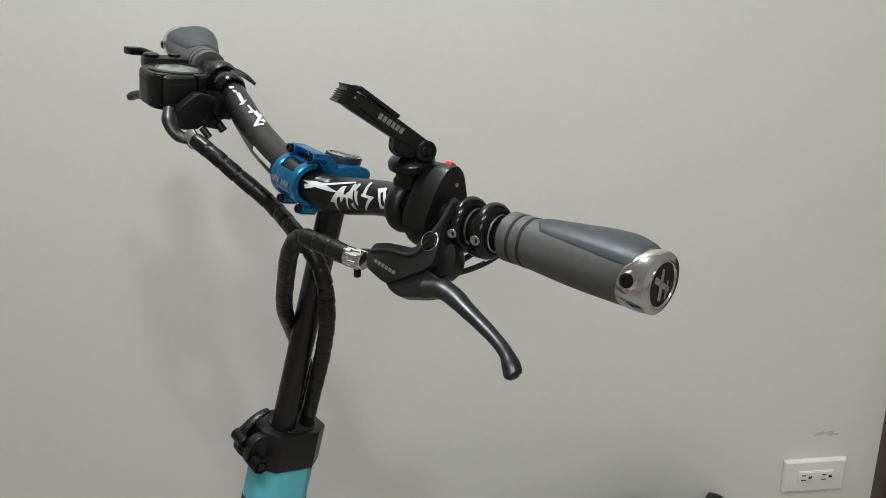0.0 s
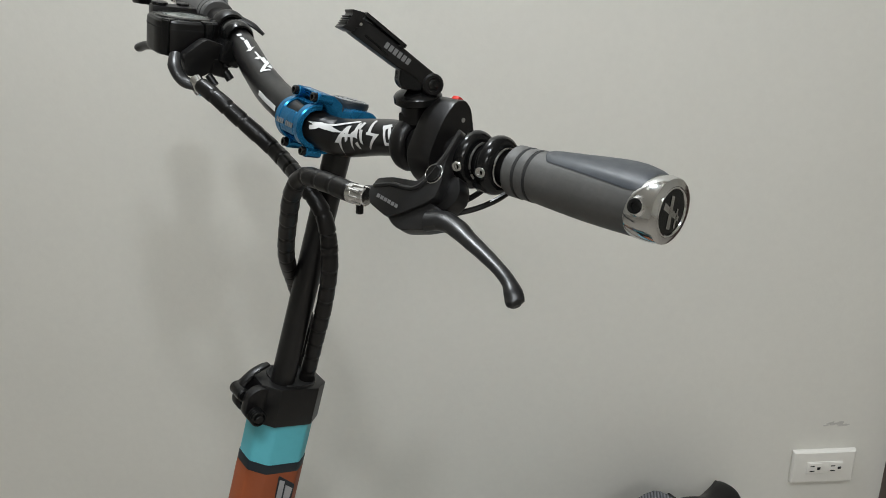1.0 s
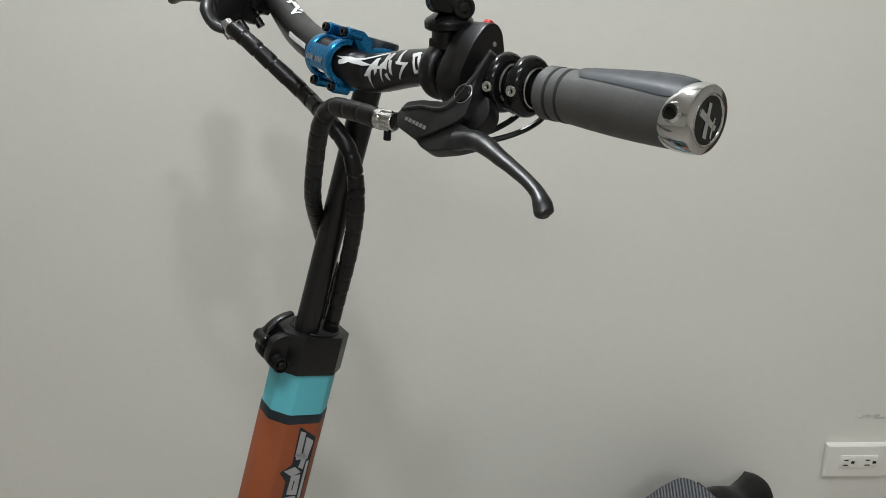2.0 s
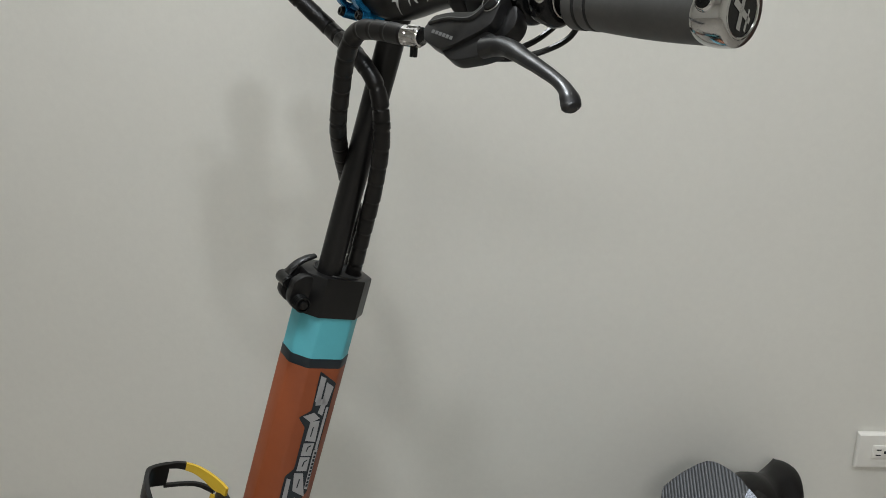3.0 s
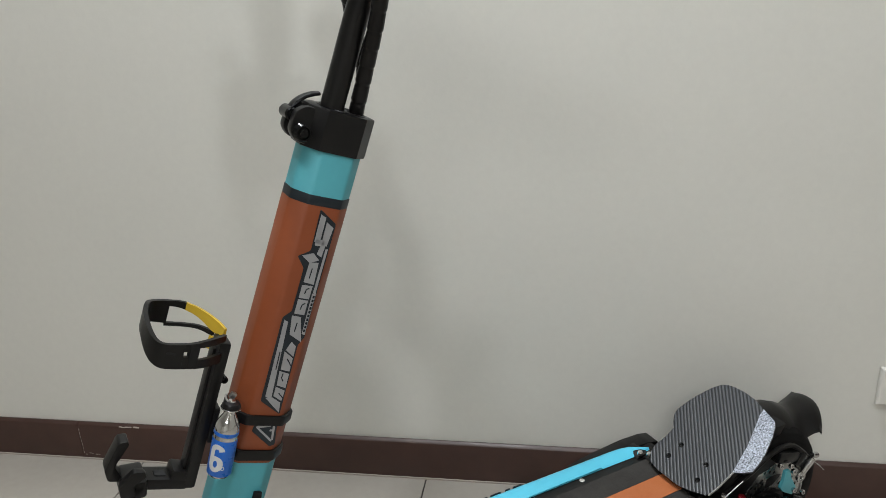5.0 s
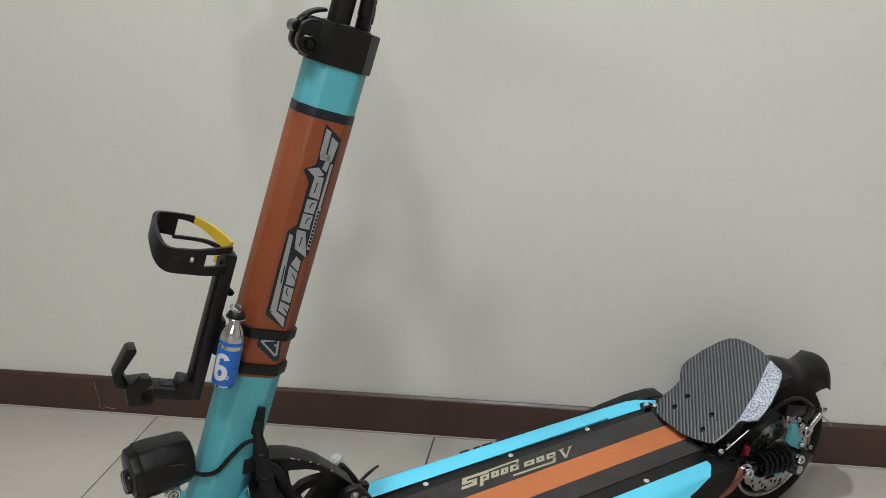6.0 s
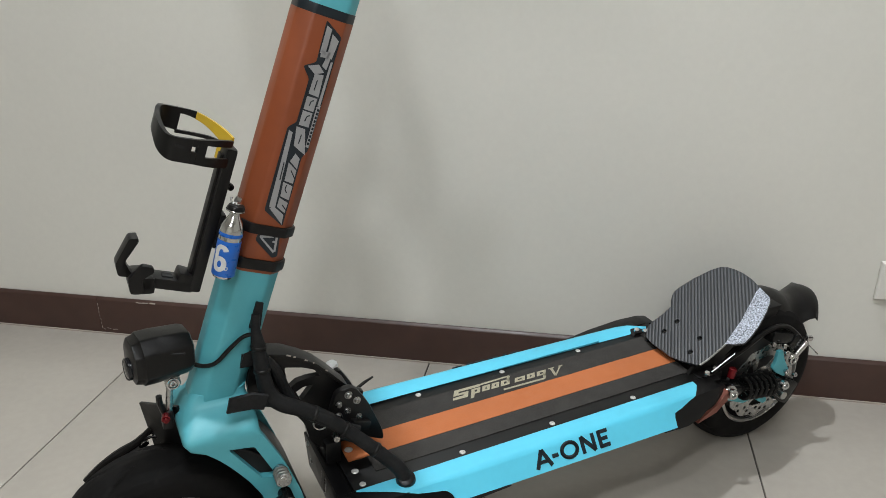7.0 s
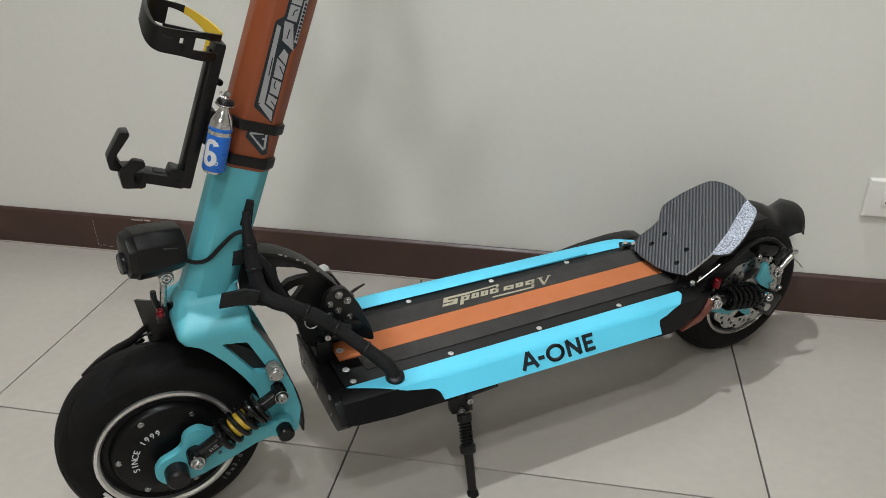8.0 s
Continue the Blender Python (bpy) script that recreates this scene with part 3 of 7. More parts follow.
def front_wheel():
    w = part("front_tyre", tyre(0.1275, 0.081, AX_F), M_RUBBER, scooter, "fat black road tyre with white sidewall lettering")
    part("rim", lathe([(0.0785, -0.030), (0.0805, -0.0410), (0.0835, -0.0432), (0.0872, -0.0425), (0.0880, -0.0395), (0.083, -0.035), (0.081, 0.035), (0.0880, 0.0395), (0.0860, 0.0425), (0.0805, 0.0410), (0.0785, 0.030)], AX_F, (0, 1, 0), 72, closed=True), M_RIM, w, "machined silver rim edge")
    part("hub", lathe([(0.0, -0.0530), (0.030, -0.0535), (0.044, -0.0530), (0.0515, -0.0505), (0.0560, -0.0470), (0.0630, -0.0455), (0.0670, -0.0420), (0.0700, -0.0350), (0.0795, -0.0320), (0.0795, 0.032), (0.058, 0.046), (0.03, 0.053), (0, 0.053)], AX_F, (0, 1, 0), 64), M_HUB, w, "gloss black domed hub motor cover")
    for k in range(6):
        a = radians(116 + 60 * k)
        c = AX_F + Vector((0.0592 * math.cos(a), -0.0462, 0.0592 * math.sin(a)))
        part("hub_bolt", join(bolt(c, (0, -1, 0), 0.0022, 0.0012), ring(c, (0, -1, 0), 0.0033, 0.0008, 20, 6)), M_STEEL, w)
    # lettering bent round the hub
    word = "SINCE 1999"
    letters = []
    for i, ch in enumerate(word):
        if ch == " ":
            continue
        a = radians(191 - 9.8 * i)
        m = Matrix.Translation(AX_F + Vector((0.0415 * math.cos(a), -0.0532, 0.0415 * math.sin(a)))) @ pose(0, 0, 0, 90, 0, 0) @ pose(0, 0, 0, 0, 0, math.degrees(a) - 90)
        letters.append(lettering(ch, 0.0108, m, 0.0006))
    part("hub_lettering", join(*letters), M_WHITE, w, "white hub lettering")
    size = "10x3.0"
    letters = []
    for i, ch in enumerate(size):
        a = radians(-50 + 4.6 * i)
        m = Matrix.Translation(AX_F + Vector((0.096 * math.cos(a), -0.0402, 0.096 * math.sin(a)))) @ pose(0, 0, 0, 90, 0, 0) @ pose(0, 0, 0, 0, 0, math.degrees(a) + 90)
        letters.append(lettering(ch, 0.0095, m, 0.0005))
    part("tyre_size", join(*letters), M_INKGREY, w, "grey tyre size lettering")
    marks = []
    for a0, cut in ((-150, 0), (-140, 1), (-130, 2)):
        a = radians(a0)
        m = Matrix.Translation(AX_F + Vector((0.098 * math.cos(a), -0.0404, 0.098 * math.sin(a)))) @ pose(0, 0, 0, 90, 0, 0) @ pose(0, 0, 0, 0, 0, a0 + 90)
        shape = [[(-0.007, 0.008), (0.007, 0.008), (0.007, 0.004), (-0.007, 0.004)], [(-0.002, 0.004), (0.002, 0.004), (0.002, -0.008), (-0.002, -0.008)]] if cut == 0 else [[(-0.006, 0.008), (0.006, 0.008), (0.006, 0.004), (-0.006, 0.004)], [(-0.006, -0.004), (0.006, -0.004), (0.006, -0.008), (-0.006, -0.008)], [(-0.006, 0.004), (-0.002, 0.004), (-0.002, -0.004), (-0.006, -0.004)]]
        marks.append(bars(shape, m, 0.0006))
    part("tyre_mark", join(*marks), M_WHITE, w, "bold white sidewall shapes")
    part("axle", rod(AX_F + Vector((0, -0.088, 0)), AX_F + Vector((0, 0.088, 0)), 0.007), M_STEEL, w)


def along_x(outline, x0, x1, bev=0.0):
    """An outline in (y, z) drawn out along x."""
    m = Matrix(((0, 0, 1, x0), (1, 0, 0, 0), (0, 1, 0, 0), (0, 0, 0, 1)))
    return slab(outline, m, x1 - x0, bev)


def fork():
    outline = [(-0.478, 0.2890), (-0.482, 0.2885), (-0.480, 0.2870), (-0.468, 0.281), (-0.454, 0.268), (-0.439, 0.250), (-0.421, 0.224), (-0.407, 0.198), (-0.400, 0.167), (-0.398, 0.130), (-0.386, 0.114), (-0.370, 0.108), (-0.358, 0.116), (-0.352, 0.151), (-0.360, 0.190), (-0.377, 0.238), (-0.395, 0.276), (-0.401, 0.287), (-0.406, 0.2890)]
    window = rounded([(-0.441, 0.277), (-0.411, 0.272), (-0.387, 0.220), (-0.406, 0.224)], 0.003)
    f = part("fork_plate", slab(rounded(outline, 0.006, 3), side_plane(-0.046), 0.012, holes=[window]), M_CYAN, scooter, "turquoise fork cheek with a cut-out window")
    part("fork_plate", slab(rounded(outline, 0.006, 3), side_plane(0.058), 0.012, holes=[window]), M_CYAN, scooter, "turquoise fork cheek with a cut-out window")
    part("window_back", slab(rounded([(-0.446, 0.281), (-0.407, 0.276), (-0.382, 0.216), (-0.409, 0.220)], 0.004), side_plane(-0.044), 0.004), M_SLOT, f)
    crown = bmesh.new()
    rows = []
    for z, x0, x1, y0, y1, r in ((0.278, -0.466, -0.402, -0.0584, 0.0584, 0.004), (0.286, -0.4830, -0.4000, -0.0584, 0.0584, 0.006), (0.294, -0.4890, -0.4020, -0.0584, 0.0584, 0.010), (0.3015, -0.4878, -0.4015, -0.0545, 0.0560, 0.012), (0.3065, -0.4855, -0.4020, -0.0465, 0.0525, 0.013), (0.3115, -0.4820, -0.4035, -0.0345, 0.0460, 0.014), (0.3165, -0.4785, -0.4055, -0.0230, 0.0395, 0.014), (0.322, -0.4740, -0.4055, -0.0165, 0.0345, 0.0145), (0.330, -0.4680, -0.4040, -0.0155, 0.0330, 0.0145)):
        rows.append([crown.verts.new((x, y, z)) for x, y in rounded([(x0, y0), (x1, y0), (x1, y1), (x0, y1)], r, 5)])
    for a, b in zip(rows, rows[1:]):
        for k in range(len(a)):
            j = (k + 1) % len(a)
            crown.faces.new((a[k], a[j], b[j], b[k]))
    crown.faces.new(rows[0])
    crown.faces.new(rows[-1])
    part("fork_crown", crown, M_CYAN, scooter, "turquoise cast fork crown flaring down from the column", 60)
    # inner mudguard behind the wheel
    arc = []
    for k in range(15):
        a = radians(70 - 5.5 * k)
        arc.append((AX_F.x + 0.172 * math.cos(a), AX_F.z + 0.172 * math.sin(a)))
    arc += [(AX_F.x + (x - AX_F.x) * 0.985, AX_F.z + (z - AX_F.z) * 0.985) for x, z in reversed(arc)]
    part("inner_mudguard", slab(arc, side_plane(0.046), 0.100, 0.0008), M_PLASTIC, scooter, "black curved mudguard behind the front wheel")
    # front mudguard with its upturned flap
    flap = bmesh.new()
    quad = [Vector(p) for p in ((-0.523, 0.052, 0.296), (-0.513, 0.052, 0.222), (-0.474, -0.004, 0.244), (-0.486, -0.004, 0.316))]
    lower = [flap.verts.new(p) for p in quad]
    upper = [flap.verts.new(p + Vector((0.003, 0.002, 0.0))) for p in quad]
    flap.faces.new(lower)
    flap.faces.new(upper)
    for k in range(4):
        flap.faces.new((lower[k], lower[(k + 1) % 4], upper[(k + 1) % 4], upper[k]))
    part("front_mudguard", flap, M_PLASTIC, scooter, "black front mudguard with an upturned flap")
    # swing arm and shock absorber on both sides
    arm = rounded([(-0.392, 0.152), (-0.382, 0.157), (-0.371, 0.151), (-0.365, 0.138), (-0.370, 0.127), (-0.382, 0.126), (-0.395, 0.133), (-0.415, 0.130), (-0.451, 0.116), (-0.488, 0.104), (-0.505, 0.102), (-0.531, 0.103), (-0.541, 0.117), (-0.541, 0.128), (-0.533, 0.140), (-0.514, 0.147), (-0.506, 0.153), (-0.503, 0.168), (-0.493, 0.175), (-0.481, 0.176), (-0.472, 0.168), (-0.460, 0.160), (-0.425, 0.152)], 0.006, 3)
    for sgn in (-1, 1):
        y = -0.064 if sgn < 0 else 0.076
        a = part("swing_arm", slab(arm, side_plane(y), 0.012, 0.001), M_CYAN, scooter, "turquoise swing arm plate")
        part("pivot_bolt", rod((-0.381, 0, 0.140), (-0.381, sgn * 0.092, 0.140), 0.0105, edge=0.002), M_GLOSS, a)
        part("axle_cap", rod((-0.517, sgn * 0.066, 0.1215), (-0.517, sgn * 0.096, 0.1215), 0.0150, 0.0138, 28, 0.003), M_PLASTIC, a, "black axle cap")
        part("arm_screw", bolt((-0.463, sgn * 0.0755, 0.131), (0, sgn, 0), 0.0025, 0.001), M_BLACK, a)
        p0, p1 = Vector((-0.384, sgn * 0.084, 0.206)), Vector((-0.493, sgn * 0.090, 0.147))
        d = (p1 - p0).normalized()
        s = part("shock_absorber", join(rod(p0 - d * 0.004, p0 + d * 0.034, 0.0085), rod(p0 + d * 0.03, p1 - d * 0.028, 0.006), rod(p1 - d * 0.046, p1 + d * 0.002, 0.0095), rod(p0 + Vector((0, 0.012, 0)), p0 - Vector((0, 0.012, 0)), 0.0085), rod(p1 + Vector((0, 0.011, 0)), p1 - Vector((0, 0.011, 0)), 0.0105)), M_GLOSS, scooter, "small black coil shock absorber with a yellow collar")
        part("spring_seat", rod(p0 + d * 0.026, p0 + d * 0.032, 0.0205, seg=24), M_GLOSS, s)
        part("coil", spring(p0 + d * 0.030, p1 - d * 0.040, 0.0168, 0.0034, 4.5), M_GLOSS, s, "black coil spring")
        part("yellow_collar", rod(p0 + d * 0.048, p0 + d * 0.070, 0.0140, seg=24, edge=0.002), M_YELLOW, s, "yellow collar")
        part("spring_seat", rod(p1 - d * 0.044, p1 - d * 0.036, 0.0195, seg=24), M_GLOSS, s)
        part("shock_bolt", join(bolt(p0 + Vector((0, sgn * 0.010, 0)), (0, sgn, 0), 0.0062, 0.006), lathe([(0.0086, 0), (0.0086, 0.0015), (0, 0.0015)], p0 + Vector((0, sgn * 0.010, 0)), (0, sgn, 0), 20)), M_STEEL, s, "steel socket bolt")
        part("shock_bolt", join(bolt(p1 + Vector((0, sgn * 0.010, 0)), (0, sgn, 0), 0.0064, 0.007), lathe([(0.0088, 0), (0.0088, 0.0015), (0, 0.0015)], p1 + Vector((0, sgn * 0.010, 0)), (0, sgn, 0), 20)), M_STEEL, s, "steel socket bolt")
        e = Matrix.Translation(p1 - d * 0.026 + Vector((0, sgn * 0.0098, 0))) @ pose(0, 0, 0, 0, -28.4, 0) @ side_plane(0)
        part("shock_label", bars([[(-0.0065, 0.0), (-0.0050, 0.0), (-0.0050, 0.0045), (-0.0065, 0.0045)], [(-0.0035, 0.0), (-0.0020, 0.0), (-0.0020, 0.0045), (-0.0035, 0.0045)], [(-0.0005, 0.0), (0.0045, 0.0), (0.0045, 0.0014), (-0.0005, 0.0014)], [(-0.0005, 0.0030), (0.0045, 0.0030), (0.0045, 0.0044), (-0.0005, 0.0044)]], e, 0.0005), M_INKGREY, s, "grey printed bars")
        q = Vector((-0.385, sgn * 0.058, 0.231))
        part("stud", join(rod(q, q + Vector((0, sgn * 0.026, 0.0)), 0.0074, edge=0.001), *[ring(q + Vector((0, sgn * (0.008 + 0.0052 * k), 0)), (0, 1, 0), 0.0078, 0.0019, 24, 8) for k in range(4)]), M_STEEL, s)
    # brake caliper and its fittings on the far cheek
    cal = part("front_caliper", join(slab(rounded([(-0.556, 0.203), (-0.544, 0.220), (-0.531, 0.224), (-0.523, 0.219), (-0.515, 0.208), (-0.530, 0.206)], 0.003), side_plane(0.072), 0.018, 0.003), sweep([(-0.585, 0.062, 0.180), (-0.560, 0.064, 0.201), (-0.535, 0.064, 0.212)], 0.0035, 8)), M_PLASTIC, scooter, "black front brake caliper")
    part("cable_arm", join(sweep([(-0.529, 0.050, 0.2390), (-0.520, 0.049, 0.2460), (-0.512, 0.047, 0.2465), (-0.507, 0.046, 0.2430)], [0.0028, 0.0034, 0.0032, 0.0026], 10), box((-0.5255, 0.049, 0.2365), (0.012, 0.006, 0.006), (0, -35, 0), 0.0012)), M_CHROME, cal, "bright cable arm")
    part("cable_barrel", lathe([(0.0030, 0.0), (0.0034, 0.002), (0.0032, 0.006), (0.0016, 0.0095), (0, 0.0098)], (-0.5065, 0.043, 0.2405), (0.95, 0, -0.20), 14), M_CHROME, cal)
    part("brake_hose", sweep([(-0.598, 0.060, 0.196), (-0.577, 0.058, 0.214), (-0.555, 0.056, 0.2270), (-0.532, 0.052, 0.2400), (-0.514, 0.050, 0.2560)], [0.0042, 0.0048, 0.0060, 0.0052, 0.0040], 10), M_WRAP, cal)
    part("caliper_bolt", bolt((-0.590, 0.050, 0.2005), (0, -1, 0.4), 0.005, 0.006), M_STEEL, cal)


front_wheel()
fork()


# ---------------------------------------------------------------- deck
DECK_Z = 0.1865


def flank(x, z):
    """How far out the near flank of the deck stands: a flat shoulder, a soft fold, a sloping face, closing in to the rear."""
    if z >= 0.186:
        y = 0.0825 + (0.1884 - z) / 0.0024 * 0.0265
    else:
        y = 0.1090 + (0.186 - z) * 0.757
    return y - 0.02 * x


def flank_shell(stations, top=0.1884, thick=0.003, sunk=0.0):
    """A shell on the near flank, from its upper edge to a lower edge that changes along x."""
    bm = bmesh.new()
    rows = []
    for x, low in stations:
        fold = max(0.186, low + 0.0001)
        zs = [top + (fold - top) * f for f in (0.0, 0.06, 0.40, 0.72)] + [fold + (low - fold) * f for f in (0.05, 0.16, 0.50, 0.97, 1.0)]
        outer = [(x, -flank(x, z) + sunk, z - sunk) for z in zs]
        inner = [(x, -flank(x, z) + sunk + thick * 0.80, z - sunk - thick * 0.60) for z in zs]
        rows.append([bm.verts.new(v) for v in outer + inner[::-1]])
    n = len(rows[0])
    for a, b in zip(rows, rows[1:]):
        for k in range(n):
            bm.faces.new((a[k], a[(k + 1) % n], b[(k + 1) % n], b[k]))
    bm.faces.new(rows[0])
    bm.faces.new(rows[-1])
    return bm


def deck():
    body = part("deck_body", join(along_x([(-0.086, 0.130), (-0.116, 0.151), (-0.118, 0.160), (-0.084, 0.182), (0.084, 0.182), (0.104, 0.160), (0.100, 0.140), (0.086, 0.130)], -0.262, 0.235, 0.001)), M_BLACK, scooter, "black deck box")
    nose = along_x(rounded([(0.054, 0.128), (0.056, 0.1860), (-0.0880, 0.1865), (-0.1080, 0.1840), (-0.1285, 0.1630), (-0.1260, 0.1580), (-0.1040, 0.1340), (-0.0960, 0.1310)], 0.003), -0.322, -0.303, 0.0015)
    for v in nose.verts:
        v.co.x += (0.184 - v.co.z) * 0.07
    under = along_x([(0.050, 0.130), (0.050, 0.180), (-0.088, 0.180), (-0.120, 0.160), (-0.118, 0.156), (-0.095, 0.134)], -0.305, -0.255)
    panel = flank_shell([(-0.312, 0.1630), (-0.294, 0.1612), (-0.2485, 0.1588), (-0.2086, 0.1586), (-0.160, 0.1580)], 0.1884, 0.004, 0.0013)
    part("front_end", join(nose, under, panel), M_NOSE, body, "black plastic nose of the deck box")
    for yy, zz in ((0.040, 0.176), (0.032, 0.152), (-0.090, 0.181), (-0.087, 0.150)):
        part("nose_screw", bolt((-0.3215 + (0.18 - zz) * 0.07, yy, zz), (-1, 0, 0.05), 0.0038, 0.002), M_STEEL, body)
    part("serial_plate", box((-0.3213, -0.027, 0.166), (0.0016, 0.016, 0.034), (0, 4, 0)), M_STEEL, body, "small metal plate on the nose")
    part("plate_face", box((-0.3220, -0.027, 0.166), (0.0010, 0.0125, 0.030), (0, 4, 0)), M_SATIN, body, "dark face of the plate")
    # rear black end caps and orange lining, whose colour holds the shadow under the tail
    for sgn in (-1, 1):
        if sgn < 0:
            corner = flank_shell([(0.165, 0.1560), (0.192, 0.1552), (0.2060, 0.1550), (0.2327, 0.1590), (0.2532, 0.1668), (0.2731, 0.1738), (0.2810, 0.1795), (0.2850, 0.1855)], 0.1884, 0.005, 0.0013)
        else:
            corner = slab(rounded([(0.236, 0.166), (0.249, 0.179), (0.259, 0.191), (0.28, 0.191), (0.292, 0.178), (0.28, 0.159), (0.244, 0.141), (0.212, 0.135), (0.203, 0.14), (0.197, 0.163)], 0.006, 3), side_plane(0.107), 0.037, 0.004)
        part("rear_end", corner, M_PLASTIC, body, "black rear corner of the deck")
        part("rear_lining", slab([(0.299, 0.176), (0.302, 0.157), (0.283, 0.14), (0.248, 0.13), (0.255, 0.137), (0.283, 0.155)], side_plane(-0.078 if sgn < 0 else 0.106), 0.028), M_ORANGESHADE, body)
    part("tail_flap", slab(rounded([(0.150, 0.178), (0.200, 0.1860), (0.260, 0.1912), (0.300, 0.1900), (0.322, 0.1850), (0.322, 0.170), (0.160, 0.170)], 0.004), side_plane(0.121), 0.028, 0.002), M_PLASTIC, body, "black plastic flap along the deck's rear edge")
    # side skins: the near one folds over the shoulder onto the sloping face, the far one shows its top edge
    front = [(-0.2985, 0.1882), (-0.2762, 0.1874), (-0.2565, 0.1866), (-0.2271, 0.1807), (-0.2042, 0.1770), (-0.1940, 0.1757), (-0.1887, 0.1742), (-0.1845, 0.1714), (-0.1822, 0.1692), (-0.1787, 0.1604)]
    back = [(0.1855, 0.1573), (0.1863, 0.1690), (0.1886, 0.1740), (0.1945, 0.1753), (0.2025, 0.1766), (0.2189, 0.1814), (0.2340, 0.1850), (0.2440, 0.1868), (0.2520, 0.1876)]
    near = part("side_skin", flank_shell(front + back, 0.1884, 0.0022), M_SKY, body, "sky-blue vinyl side skin", 60)
    prof = [(0.0772, 0.1884), (0.0870, 0.1900), (0.0981, 0.1930), (0.1055, 0.1885), (0.1088, 0.1825), (0.1095, 0.1700), (0.1090, 0.1450), (0.1042, 0.1450), (0.1042, 0.1845), (0.0860, 0.1870), (0.0772, 0.1868)]
    stations = [(-0.300, 0.008), (-0.285, 0.07), (-0.265, 0.13), (-0.245, 0.20), (-0.215, 0.36), (-0.190, 0.45), (-0.174, 0.58), (-0.164, 1.0), (0.190, 1.0), (0.230, 0.80), (0.245, 0.50), (0.260, 0.30), (0.275, 0.15), (0.288, 0.04)]
    bm = bmesh.new()
    rows = []
    for x, reach in stations:
        low = 0.1915 - reach * 0.0465
        tip = min(1.0, 0.05 + reach / 0.20) if x < 0 else min(1.0, max(0.06, (0.292 - x) / 0.036))
        rows.append([bm.verts.new((x, 0.0772 + (y - 0.0772) * tip, max(z, low)) if k else (x, 0.0768 + 0.016 * x, z)) for k, (y, z) in enumerate(prof)])
    for a, b in zip(rows, rows[1:]):
        for k in range(len(prof)):
            j = (k + 1) % len(prof)
            bm.faces.new((a[k], a[j], b[j], b[k]))
    bm.faces.new(rows[0])
    bm.faces.new(rows[-1])
    part("side_skin", bm, M_SKY, body, "sky-blue vinyl side skin", 50)
    # tread plates
    plate = part("tread_plate", slab(rounded([(-0.300, -0.0865), (0.300, -0.0865), (0.300, 0.0780), (-0.300, 0.0780)], 0.004), Matrix.Translation((0, 0, 0.1810)), 0.0050, 0.0008), M_BLACK, scooter, "black metal tread plate")
    def strip(x0, x1, y0, y1):
        return [(x0, y0 + 0.02 * x0), (x1, y0 + 0.02 * x1), (x1, y1 + 0.02 * x1), (x0, y1 + 0.02 * x0)]
    for x0, y0, y1 in ((-0.262, -0.0575, -0.0262), (-0.232, 0.0176, 0.0580)):
        part("grip_tape", slab(strip(x0, 0.292, y0, y1), Matrix.Translation((0, 0, DECK_Z - 0.0003)), 0.0011), M_GRIPTAPE, plate, "coarse black grip tape")
    part("centre_stripe", slab(strip(-0.288, 0.292, -0.0256, 0.0170), Matrix.Translation((0, 0, DECK_Z - 0.0003)), 0.0012), M_STRIPE, plate, "orange centre stripe of grip tape")
    for sgn in (-1, 1):
        for x in (-0.277, -0.1435, 0.0, 0.1435):
            if sgn > 0 and x < -0.2:
                continue
            part("deck_screw", join(lathe([(0.0042, 0), (0.0042, 0.0008), (0.0034, 0.0014), (0.0018, 0.0014), (0.0016, 0.0006), (0, 0.0006)], (x - (0.009 if x < -0.2 else 0.0), -0.0735 + 0.017 * x if sgn < 0 else 0.0693 + 0.014 * x, DECK_Z - 0.0004), (0, 0, 1), 16)), M_ZINC, plate, "countersunk steel screw")
    part("deck_screw", lathe([(0.0055, 0), (0.0055, 0.0008), (0.0045, 0.0014), (0.0022, 0.0014), (0.002, 0.0006), (0, 0.0006)], (-0.280, -0.0090, DECK_Z + 0.0006), (0, 0, 1), 16), M_ZINC, plate, "countersunk steel screw")
    part("deck_screw", lathe([(0.0048, 0), (0.0048, 0.0008), (0.004, 0.0014), (0.002, 0.0014), (0.002, 0.0006), (0, 0.0006)], (-0.2865, -0.0515, DECK_Z - 0.0004), (0, 0, 1), 16), M_ZINC, plate, "countersunk steel screw")
    return near


